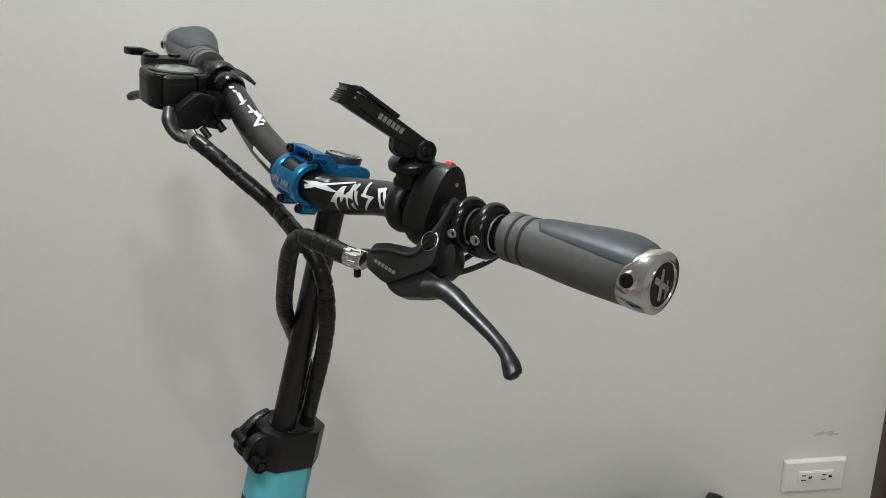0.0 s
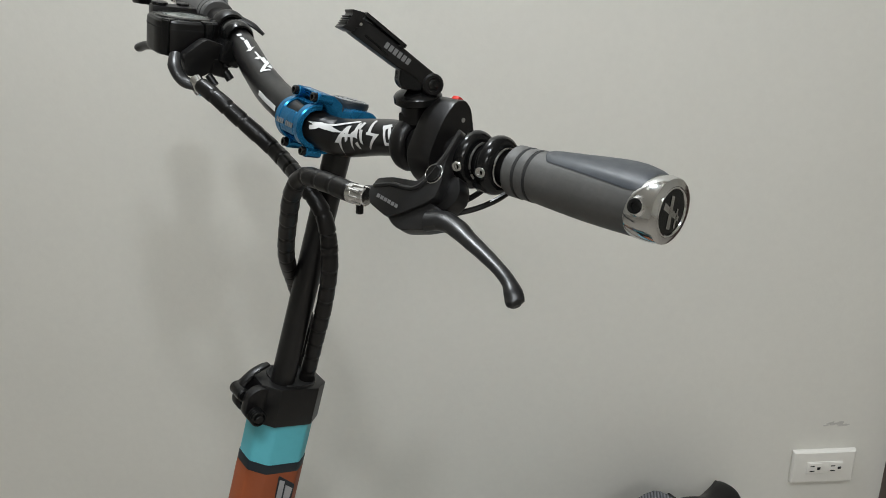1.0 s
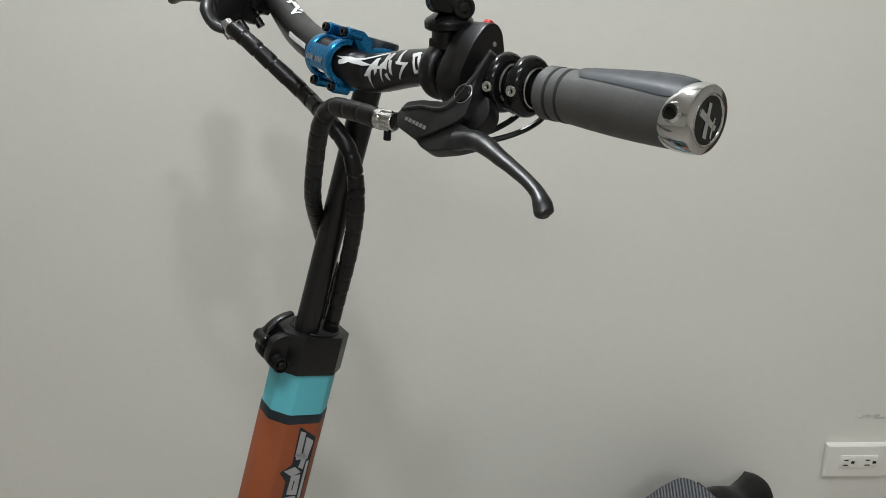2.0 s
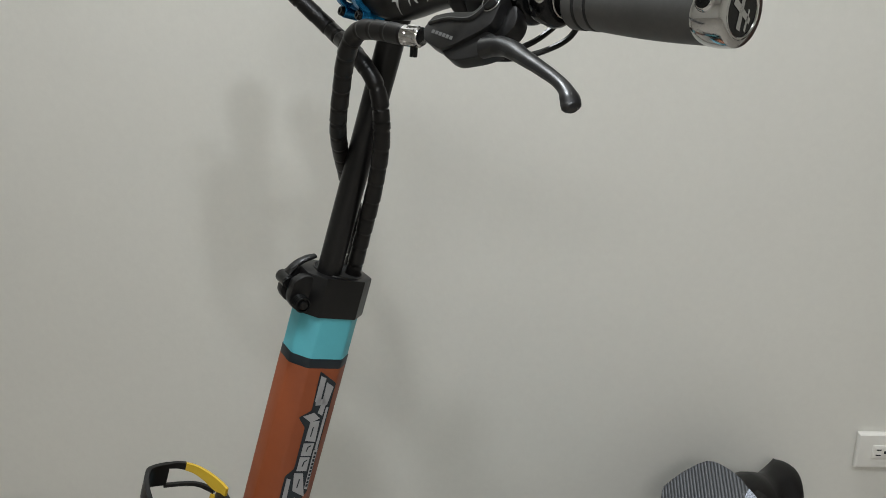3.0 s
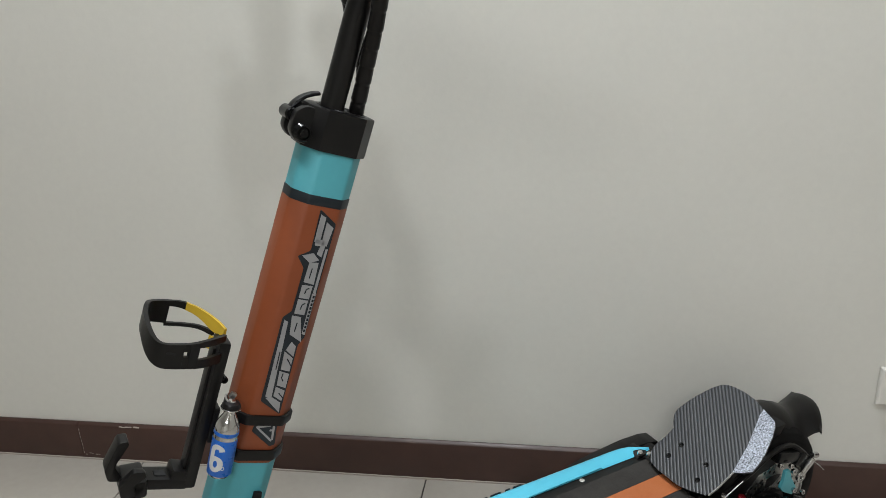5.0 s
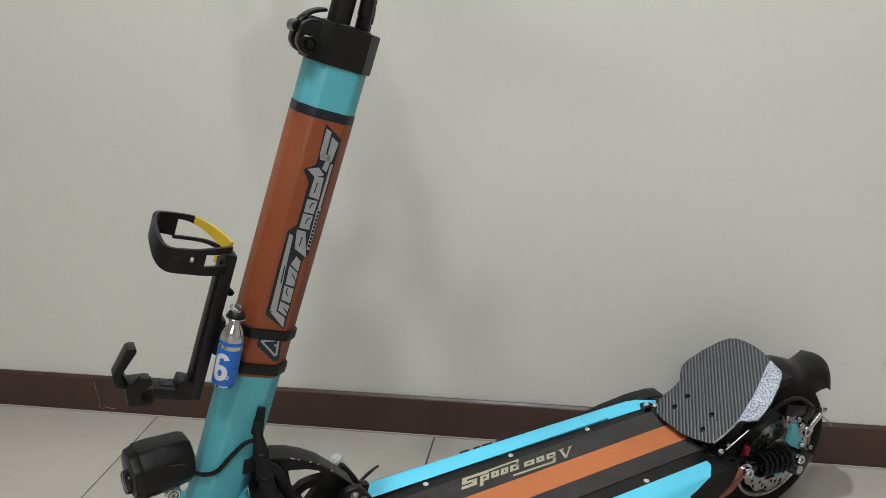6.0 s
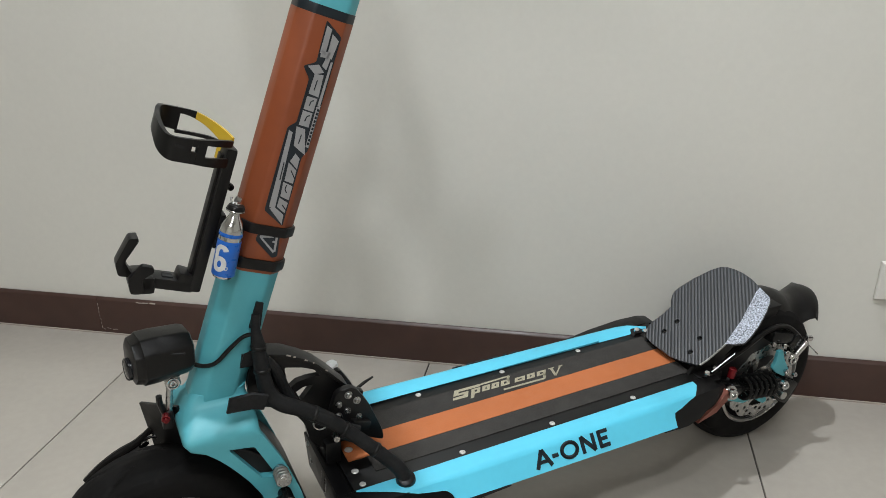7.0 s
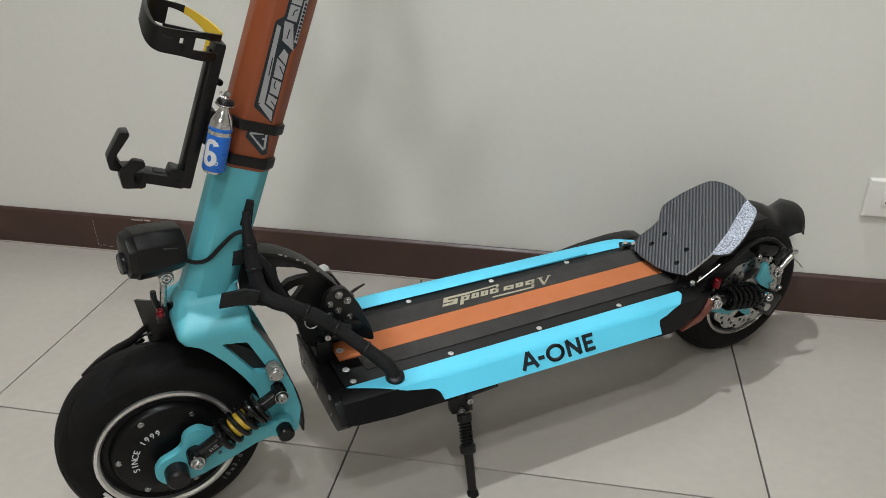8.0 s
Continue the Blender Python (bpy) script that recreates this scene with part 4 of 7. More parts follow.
def deck_marks(skin):
    """Block strokes on the near side skin, and the pale emblem on the tread."""
    m = axes((0.0025, -flank(0.0, 0.1737) - 0.0003, 0.1737), (0.016, -0.797, 0.603), (1, 0.02, 0))
    h, t = 0.0118, 0.0061
    def bar(x0, y0, x1, y1, w):
        d = Vector((x1 - x0, y1 - y0)).normalized()
        n = Vector((-d.y, d.x)) * w / 2
        return [(x0 + n.x, y0 + n.y), (x0 - n.x, y0 - n.y), (x1 - n.x, y1 - n.y), (x1 + n.x, y1 + n.y)]
    s = []
    x = -0.062
    s += [bar(x, -h, x + 0.0125, h, t), bar(x + 0.025, -h, x + 0.0125, h, t), bar(x + 0.005, -h * 0.35, x + 0.020, -h * 0.35, t * 0.8)]
    s += [bar(-0.034, -0.001, -0.023, -0.001, t * 0.9)]
    n = 22
    cx, rx = -0.003, 0.0165
    for i in range(n):
        a, b = 2 * math.pi * i / n, 2 * math.pi * (i + 1) / n
        s.append([(cx + rx * math.cos(a), h * 1.06 * math.sin(a)), (cx + rx * math.cos(b), h * 1.06 * math.sin(b)), (cx + (rx - t) * math.cos(b), (h * 1.06 - t * 0.85) * math.sin(b)), (cx + (rx - t) * math.cos(a), (h * 1.06 - t * 0.85) * math.sin(a))])
    s += [bar(0.0205, -h, 0.0205, h, t), bar(0.0405, -h, 0.0405, h, t), bar(0.0200, h * 0.96, 0.0410, -h * 0.96, t)]
    s += [bar(0.052, -h, 0.052, h, t), bar(0.050, h * 0.83, 0.0685, h * 0.83, t * 0.9), bar(0.050, 0, 0.066, 0, t * 0.85), bar(0.050, -h * 0.83, 0.0685, -h * 0.83, t * 0.9)]
    def mark(strokes):
        strokes = [[(x * 0.93, y) for x, y in q] for q in strokes]
        part("side_mark", bars(strokes, m, 0.0005), M_INK, skin, "bold black block marking")
    mark(s[0:3])
    mark(s[3:4])
    mark(s[4:4 + n])
    mark(s[4 + n:7 + n])
    mark(s[7 + n:])
    plate = bpy.data.objects["tread_plate"]
    m = Matrix.Translation((0, 0, DECK_Z + 0.0008))
    def slant(u, v):
        return u + 0.012 * v, 0.032 + 0.020 * v
    def block(u0, v0, u1, v1):
        return [slant(u0, v0), slant(u1, v0), slant(u1, v1), slant(u0, v1)]
    # slanted pale blocks: a notched head with a long tapering tail, a row of slit blocks, an underline, a wedge
    e = [block(-0.104, -0.02, -0.079, 0.26), block(-0.087, 0.26, -0.079, 0.40), block(-0.104, 0.40, -0.079, 0.62), block(-0.104, 0.62, -0.096, 0.80), block(-0.104, 0.80, -0.060, 1.06)]
    e += [[slant(-0.060, 0.88), slant(-0.008, 1.02), slant(-0.010, 1.16), slant(-0.060, 1.06)], block(-0.074, -0.30, -0.068, 0.12)]
    for u0, u1, top in ((-0.074, -0.059, 0.70), (-0.0555, -0.0425, 0.72), (-0.0395, -0.0265, 0.72), (-0.0235, -0.0080, 0.72), (0.0010, 0.0190, 0.62), (0.0225, 0.0365, 0.66), (0.0405, 0.0570, 0.66)):
        e += [block(u0, 0.12, u0 + 0.0055, top), block(u1 - 0.0055, 0.12, u1, top), block(u0 + 0.0055, 0.12, u1 - 0.0055, 0.30), block(u0 + 0.0055, top - 0.17, u1 - 0.0055, top)]
    e += [block(-0.0135, 0.72, -0.0080, 1.06), block(0.0515, -0.28, 0.0570, 0.12), block(-0.018, -0.42, 0.0555, -0.24)]
    e += [bar(*slant(0.0665, 0.66), *slant(0.0745, -0.34), 0.0044), bar(*slant(0.0745, -0.34), *slant(0.0840, 0.66), 0.0022), block(0.0615, 0.62, 0.0725, 0.70), block(0.0800, 0.62, 0.0880, 0.70)]
    part("tread_emblem", bars(e, m, 0.0004), M_BEIGE, plate, "worn pale gold block emblem")
    far = bpy.data.objects["side_skin.001"]
    for x, w in ((-0.058, 0.016), (-0.036, 0.012), (-0.018, 0.018), (0.006, 0.018), (0.028, 0.008), (0.046, 0.016)):
        part("side_mark", box((x, 0.1092, 0.1790), (w, 0.0020, 0.0180), bev=0.0004), M_INK, far, "black block marking")


near_skin = deck()
deck_marks(near_skin)


# ---------------------------------------------------------------- handlebar
BAR = [(-0.186, 0.325, 1.165), (-0.2, 0.205, 1.158), (-0.2026, 0.1461, 1.145), (-0.211, 0.0927, 1.126), (-0.216, 0.0491, 1.113), (-0.2226, -0.0015, 1.108), (-0.2223, -0.0358, 1.103), (-0.2151, -0.0576, 1.097), (-0.2075, -0.0778, 1.097), (-0.203, -0.14, 1.111), (-0.193, -0.2, 1.113), (-0.179, -0.252, 1.111), (-0.166, -0.355, 1.115)]
BAR_R = [0.011, 0.011, 0.0123, 0.0139, 0.0151, 0.015, 0.015, 0.0154, 0.0155, 0.0138, 0.0115, 0.0111, 0.011]
BAR_LINE = curve_points(BAR, 8)


def bar_at(y):
    """Centre, direction and radius of the bar at a given y."""
    k = max(i for i in range(len(BAR_LINE) - 1) if BAR_LINE[i].y >= y)
    a, b = BAR_LINE[k], BAR_LINE[k + 1]
    f = (y - a.y) / (b.y - a.y)
    s = min((k + f) / 8, len(BAR_R) - 1.001)
    i = int(s)
    u = (s - i) ** 2 * (3 - 2 * (s - i))
    return a.lerp(b, f), (b - a).normalized(), BAR_R[i] * (1 - u) + BAR_R[i + 1] * u


def on_bar(quad, lift=0.0005):
    """A painted stroke on the bar; corners are (y, degrees up from straight ahead)."""
    bm = bmesh.new()
    grid = []
    for i in range(6):
        row = []
        for j in range(6):
            u, v = i / 5, j / 5
            y = (quad[0][0] * (1 - u) + quad[1][0] * u) * (1 - v) + (quad[3][0] * (1 - u) + quad[2][0] * u) * v
            w = radians((quad[0][1] * (1 - u) + quad[1][1] * u) * (1 - v) + (quad[3][1] * (1 - u) + quad[2][1] * u) * v)
            c, d, r = bar_at(y)
            n = Vector((-math.cos(w), 0, math.sin(w)))
            n = (n - d * n.dot(d)).normalized()
            row.append(bm.verts.new(c + n * (r + lift)))
        grid.append(row)
    for i in range(5):
        for j in range(5):
            bm.faces.new((grid[i][j], grid[i + 1][j], grid[i + 1][j + 1], grid[i][j + 1]))
    return bm


def grip(p0, p1, up, parent, rear, reach=0.0115):
    """A moulded grip from the bar side p0 to the outer end p1: collar rings, body with a palm wing to the rear, gel pad, chrome end clamp."""
    p0, p1 = Vector(p0), Vector(p1)
    d = (p1 - p0).normalized()
    n = (p1 - p0).length
    up = Vector(up)
    up = (up - d * up.dot(d)).normalized()
    side = d.cross(up) * -rear

    def radius(u, w):
        swell = 0.0172 + 0.0022 * u + 0.0012 * math.sin(math.pi * u)
        wing = max(0.0, math.cos(w + radians(52))) ** 3
        return swell + reach * wing * min(1.0, 1.25 * u) ** 1.2 * (1 - 0.85 * (max(0.0, u - 0.5) / 0.5) ** 2)

    def at(u, w, lift=0.0):
        return p0 + d * (0.0224 + (n - 0.0314) * u) + (up * math.cos(w) + side * math.sin(w)) * (radius(u, w) + lift)

    body = lathe([(0.0125, 0), (0.0165, 0.0006), (0.0175, 0.002), (0.0175, 0.0085), (0.0168, 0.0098), (0.0152, 0.0103), (0.0152, 0.0120), (0.0172, 0.0126), (0.0174, 0.0195), (0.0152, 0.0203), (0.0152, 0.0220), (0.0130, 0.0224)], p0, d, 40, up)
    rows = [[body.verts.new(at(i / 18, 2 * math.pi * j / 48)) for j in range(48)] for i in range(19)]
    for a, b in zip(rows, rows[1:]):
        for j in range(48):
            body.faces.new((a[j], a[(j + 1) % 48], b[(j + 1) % 48], b[j]))
    body.faces.new(rows[0])
    body.faces.new(rows[-1])
    g = part("grip", body, M_GRIPGREY, parent, "grey rubber bicycle grip with a darker palm pad")
    bm = bmesh.new()
    rows = []
    for i in range(21):
        u = i / 20
        edge = 54 + 22 * u ** 0.8
        lo = -78 + 60 * (1 - min(1, u * 6)) ** 2
        edge -= (edge - lo) * 0.42 * (1 - min(1, u * 9)) ** 2 + 8 * max(0, u * 8 - 7) ** 2
        row = []
        for j in range(15):
            v = j / 14
            rim = min(v, 1 - v, u, 1 - u) * 18
            row.append(bm.verts.new(at(0.045 + 0.935 * u, radians(lo + (edge - lo) * v), 0.0004 + 0.0009 * min(1, rim))))
        rows.append(row)
    for a, b in zip(rows, rows[1:]):
        for j in range(14):
            bm.faces.new((a[j], a[j + 1], b[j + 1], b[j]))
    part("palm_pad", bm, M_GRIPDARK, g, "dark blue-grey gel pad")
    for h in (0.0111, 0.0212):
        part("groove", ring(p0 + d * h, d, 0.0164, 0.0012, 36, 8, 1.3), M_SLOT, g)
    front = (side * 0.97 - up * 0.12).normalized()
    bm = bmesh.new()
    rows = []
    for r, f, h in ((0.0150, 0.0, 0.0), (0.0190, 0.0, 0.0004), (0.0200, 0.05, 0.002), (0.0203, 0.40, 0.0), (0.0201, 0.72, 0.0), (0.0194, 0.92, 0.0), (0.0172, 1.0, 0.0), (0.0152, 1.0, 0.0004), (0.0146, 1.0, -0.0008)):
        row = []
        for k in range(48):
            w = 2 * math.pi * k / 48
            n_ = up * math.cos(w) + side * math.sin(w)
            lip = n - 0.0130 - 0.0060 * n_.dot(front) + 0.0050 * n_.dot(up)
            row.append(bm.verts.new(p0 + d * (lip + (n + 0.0004 - lip) * f + h) + n_ * r))
        rows.append(row)
    for a, b in zip(rows, rows[1:]):
        for k in range(48):
            bm.faces.new((a[k], a[(k + 1) % 48], b[(k + 1) % 48], b[k]))
    bm.faces.new(rows[0])
    bm.faces.new(rows[-1])
    cap = part("end_cap", bm, M_CHROME, g, "polished chrome end clamp")
    part("badge", lathe([(0.0, n - 0.0004), (0.0142, n - 0.0004), (0.0142, n + 0.0002), (0, n + 0.0004)], p0, d, 32, up), M_GLOSS, g, "dark round badge")
    part("badge_rim", ring(p0 + d * (n + 0.0003), d, 0.0143, 0.0009, 36, 8), M_CHROME, cap)
    q = p0 + d * (n - 0.0105)
    part("clamp_ear", rod(q + front * 0.0185, q + front * 0.0218, 0.0062, 0.0054, 22), M_CHROME, cap)
    part("clamp_screw", bolt(q + front * 0.0212, front, 0.0044, 0.0016), M_GLOSS, cap)
    m = axes(p1 + d * 0.0004, d, up)
    for stroke in ([(-0.010, -0.003), (0.009, 0.002), (0.009, 0.005), (-0.010, 0.001)], [(-0.004, -0.009), (-0.001, -0.009), (0.004, 0.010), (0.000, 0.010)], [(-0.009, -0.008), (0.003, -0.006), (0.003, -0.0045), (-0.008, -0.006)]):
        part("badge_mark", bars([stroke], m, 0.0003), M_CHROME, g)
    return g


def wrap_hose(name, pts, r, parent, label):
    """A sleeve of overlapping spiral wrap along a line."""
    line = curve_points(pts, 8)
    dist = [0.0]
    for a, b in zip(line, line[1:]):
        dist.append(dist[-1] + (b - a).length)
    radii, out, pitch = [], [], 0.0185
    steps = int(dist[-1] / 0.0018)
    for i in range(steps + 1):
        s = dist[-1] * i / steps
        k = max(j for j in range(len(dist)) if dist[j] <= s + 1e-9)
        k = min(k, len(line) - 2)
        f = (s - dist[k]) / max(1e-9, dist[k + 1] - dist[k])
        out.append(line[k].lerp(line[k + 1], f))
        ph = (s % pitch) / pitch
        radii.append(r * (0.955 + 0.07 * ph) if ph > 0.09 else r * 0.86)
    return part(name, sweep(out, radii, 12, smooth=False), M_WRAP, parent, label, 60)


def handlebar():
    bar = part("handlebar", sweep(BAR, BAR_R, 24, 8), M_SATIN, scooter, "satin black riser handlebar with white brush markings")
    grip((-0.1765, -0.247, 1.1085), (-0.1625, -0.365, 1.1130), (0.45, 0.0, 0.9), bar, -1)
    grip((-0.199, 0.203, 1.158), (-0.185, 0.326, 1.165), (0.3, 0.0, 0.95), bar, 1, 0.019)
    strokes = [[(-0.0791, 2), (-0.0922, 45), (-0.0975, 47), (-0.0859, -1)], [(-0.0939, 48), (-0.0987, 48), (-0.0969, 8), (-0.0933, 0)], [(-0.0839, 7), (-0.0882, 7), (-0.0839, -46), (-0.0846, -27)], [(-0.0872, 25), (-0.1057, 21), (-0.1063, 13), (-0.0878, 16)], [(-0.1017, 24), (-0.1063, 33), (-0.1016, -26), (-0.1010, -12)], [(-0.1053, 17), (-0.1074, 59), (-0.1105, 58), (-0.1105, 10)], [(-0.1069, -7), (-0.1106, -2), (-0.1120, -25), (-0.1098, -23)], [(-0.1101, 42), (-0.1128, 63), (-0.1162, 58), (-0.1133, 34)], [(-0.1126, 34), (-0.1166, 33), (-0.1168, -10), (-0.1143, -2)]]
    strokes += [[(-0.1238, 28), (-0.1247, 72), (-0.1276, 70), (-0.1273, 25)], [(-0.1224, 28), (-0.1353, 22), (-0.1331, 15), (-0.1230, 20)], [(-0.1326, 21), (-0.1368, 21), (-0.1239, -28), (-0.1245, -17)], [(-0.1392, 52), (-0.1458, 61), (-0.1476, 53), (-0.1410, 35)], [(-0.1408, 35), (-0.1428, 40), (-0.1462, -2), (-0.1436, 0)], [(-0.1436, 0), (-0.1520, 2), (-0.1518, -6), (-0.1443, -9)], [(-0.1446, 50), (-0.1469, 52), (-0.1521, 6), (-0.1494, 4)], [(-0.0461, 41), (-0.0554, 52), (-0.0903, 29), (-0.0689, 31)], [(-0.0522, 49), (-0.1039, 69), (-0.1059, 63), (-0.0534, 42)], [(-0.0472, 34), (-0.0482, 24), (-0.0578, 40), (-0.0554, 52)]]
    strokes += [[(0.1353, 62), (0.1324, 86), (0.1282, 86), (0.1300, 64)], [(0.1284, 69), (0.1247, 87), (0.1187, 85), (0.1225, 73)], [(0.1206, 77), (0.1226, 95), (0.1043, 95), (0.1024, 78)], [(0.1013, 63), (0.1041, 81), (0.1093, 115), (0.0993, 83)], [(0.0988, 92), (0.0996, 102), (0.0837, 107), (0.0854, 96)], [(0.0865, 76), (0.0909, 108), (0.0864, 110), (0.0829, 89)], [(0.0854, 96), (0.0920, 124), (0.0777, 120), (0.0722, 99)], [(0.0722, 93), (0.0884, 132), (0.0795, 128), (0.0700, 103)], [(0.0638, 70), (0.0747, 102), (0.0735, 109), (0.0613, 80)], [(0.0630, 71), (0.0636, 104), (0.0600, 101), (0.0614, 70)], [(0.0687, 98), (0.0769, 124), (0.0707, 128), (0.0646, 112)], [(0.0373, 8), (0.0373, 24), (-0.0025, 22), (-0.0025, 6)]]
    for q in strokes:
        cy, cw = sum(p[0] for p in q) / 4, sum(p[1] for p in q) / 4
        grow = 0.80 if cy > 0.07 else 1.10
        q = [(cy + grow * (p[0] - cy), cw + grow * (p[1] - cw)) for p in q]
        part("brush_stroke", on_bar(q), M_WHITE, bar, "white brush stroke")

    # blue bar clamp: two bands round the bar, face plate, body back to the steerer
    c = Vector((-0.2240, -0.0325, 1.1035))
    m = Matrix(((0.9397, 0.342, 0, c.x), (0, 0, -1, c.y), (-0.342, 0.9397, 0, c.z), (0, 0, 0, 1))) @ Matrix.Scale(0.89, 4)

    def band(z0, z1, a0, a1, r0=0.0160, r1=0.0212, n=20):
        bm = bmesh.new()
        rows = []
        for i in range(n + 1):
            w = radians(a0 + (a1 - a0) * i / n)
            e = 0.0012
            rows.append([bm.verts.new((r * math.cos(w), r * math.sin(w), z)) for r, z in ((r0, z0), (r1 - e, z0), (r1, z0 + e), (r1, z1 - e), (r1 - e, z1), (r0, z1))])
        for a, b in zip(rows, rows[1:]):
            for k in range(6):
                bm.faces.new((a[k], a[(k + 1) % 6], b[(k + 1) % 6], b[k]))
        bm.faces.new(rows[0])
        bm.faces.new(rows[-1])
        return moved(bm, m)

    clamp = part("bar_clamp", join(slab(rounded([(-0.004, 0.0305), (0.010, 0.0310), (0.021, 0.0245), (0.023, 0.010), (0.021, -0.012), (0.016, -0.0235), (0.006, -0.0245), (0.006, -0.0168), (0.0140, -0.0085), (0.0165, 0.0), (0.0140, 0.0085), (0.006, 0.0168)], 0.002), m @ Matrix.Translation((0, 0, -0.0235)), 0.047, 0.002),
                                   slab(rounded([(0.016, 0.0190), (0.030, 0.0185), (0.044, 0.0215), (0.060, 0.0215), (0.067, 0.0175), (0.067, 0.002), (0.060, -0.007), (0.040, -0.0090), (0.016, -0.012)], 0.004), m @ Matrix.Translation((0, 0, -0.017)), 0.034, 0.006, seg=3)), M_BLUE, scooter, "blue anodised handlebar clamp with a spiral top cap")
    plate = part("face_plate", join(band(-0.0235, -0.0135, 88, 272), band(0.0135, 0.0235, 88, 272), band(-0.0140, 0.0140, 152, 215, 0.0162, 0.0210, 10), band(-0.0140, 0.0140, 92, 112, 0.0162, 0.0206, 4), band(-0.0140, 0.0140, 248, 268, 0.0162, 0.0206, 4)), M_BLUE, clamp, "open blue face plate")
    for dz in (-0.0185, 0.0185):
        for dy in (0.0285, -0.0265):
            part("clamp_lug", moved(rod((-0.0060, dy * 0.90, dz), (0.010, dy * 0.88, dz), 0.0058, seg=18), m), M_BLUE, clamp)
            part("clamp_bolt", moved(bolt((-0.0055, dy * 0.92, dz), (-1, 0, 0.01), 0.0044, 0.0045), m), M_GLOSS, clamp)
    part("split_line", moved(box((0.0255, 0.0195, 0), (0.0014, 0.0035, 0.036), bev=0.0003), m), M_SLOT, clamp)
    for k in range(9):
        if k == 4:
            continue
        z0 = -0.0165 + 0.0037 * k
        part("plate_marking", moved(box((-0.0212, -0.0035, z0), (0.0008, 0.0046, 0.0020)), m), M_INKGREY, plate)
    top = Vector((-0.1755, -0.0235, 1.1105))
    up = Vector((0.34, 0, 0.94))
    cap = part("top_cap", lathe([(0.0, -0.008), (0.0156, -0.008), (0.0168, -0.001), (0.0161, 0.0012), (0, 0.0022)], top, up, 32), M_INK, clamp, "black cap with a pale spiral")
    mm = axes(top + up * 0.0016, up, (1, 0, 0))
    spiral = []
    for k in range(46):
        a0, a1 = 0.42 * k, 0.42 * (k + 1)
        r0, r1 = 0.003 + 0.00066 * a0, 0.003 + 0.00066 * a1
        spiral.append([(r0 * math.cos(a0), r0 * math.sin(a0)), ((r0 + 0.0018) * math.cos(a0), (r0 + 0.0018) * math.sin(a0)), ((r1 + 0.0018) * math.cos(a1), (r1 + 0.0018) * math.sin(a1)), (r1 * math.cos(a1), r1 * math.sin(a1))])
    part("spiral", bars([s for s in spiral if max(abs(v) for q in s for v in q) < 0.0155], mm, 0.0005), M_WHITE, cap)


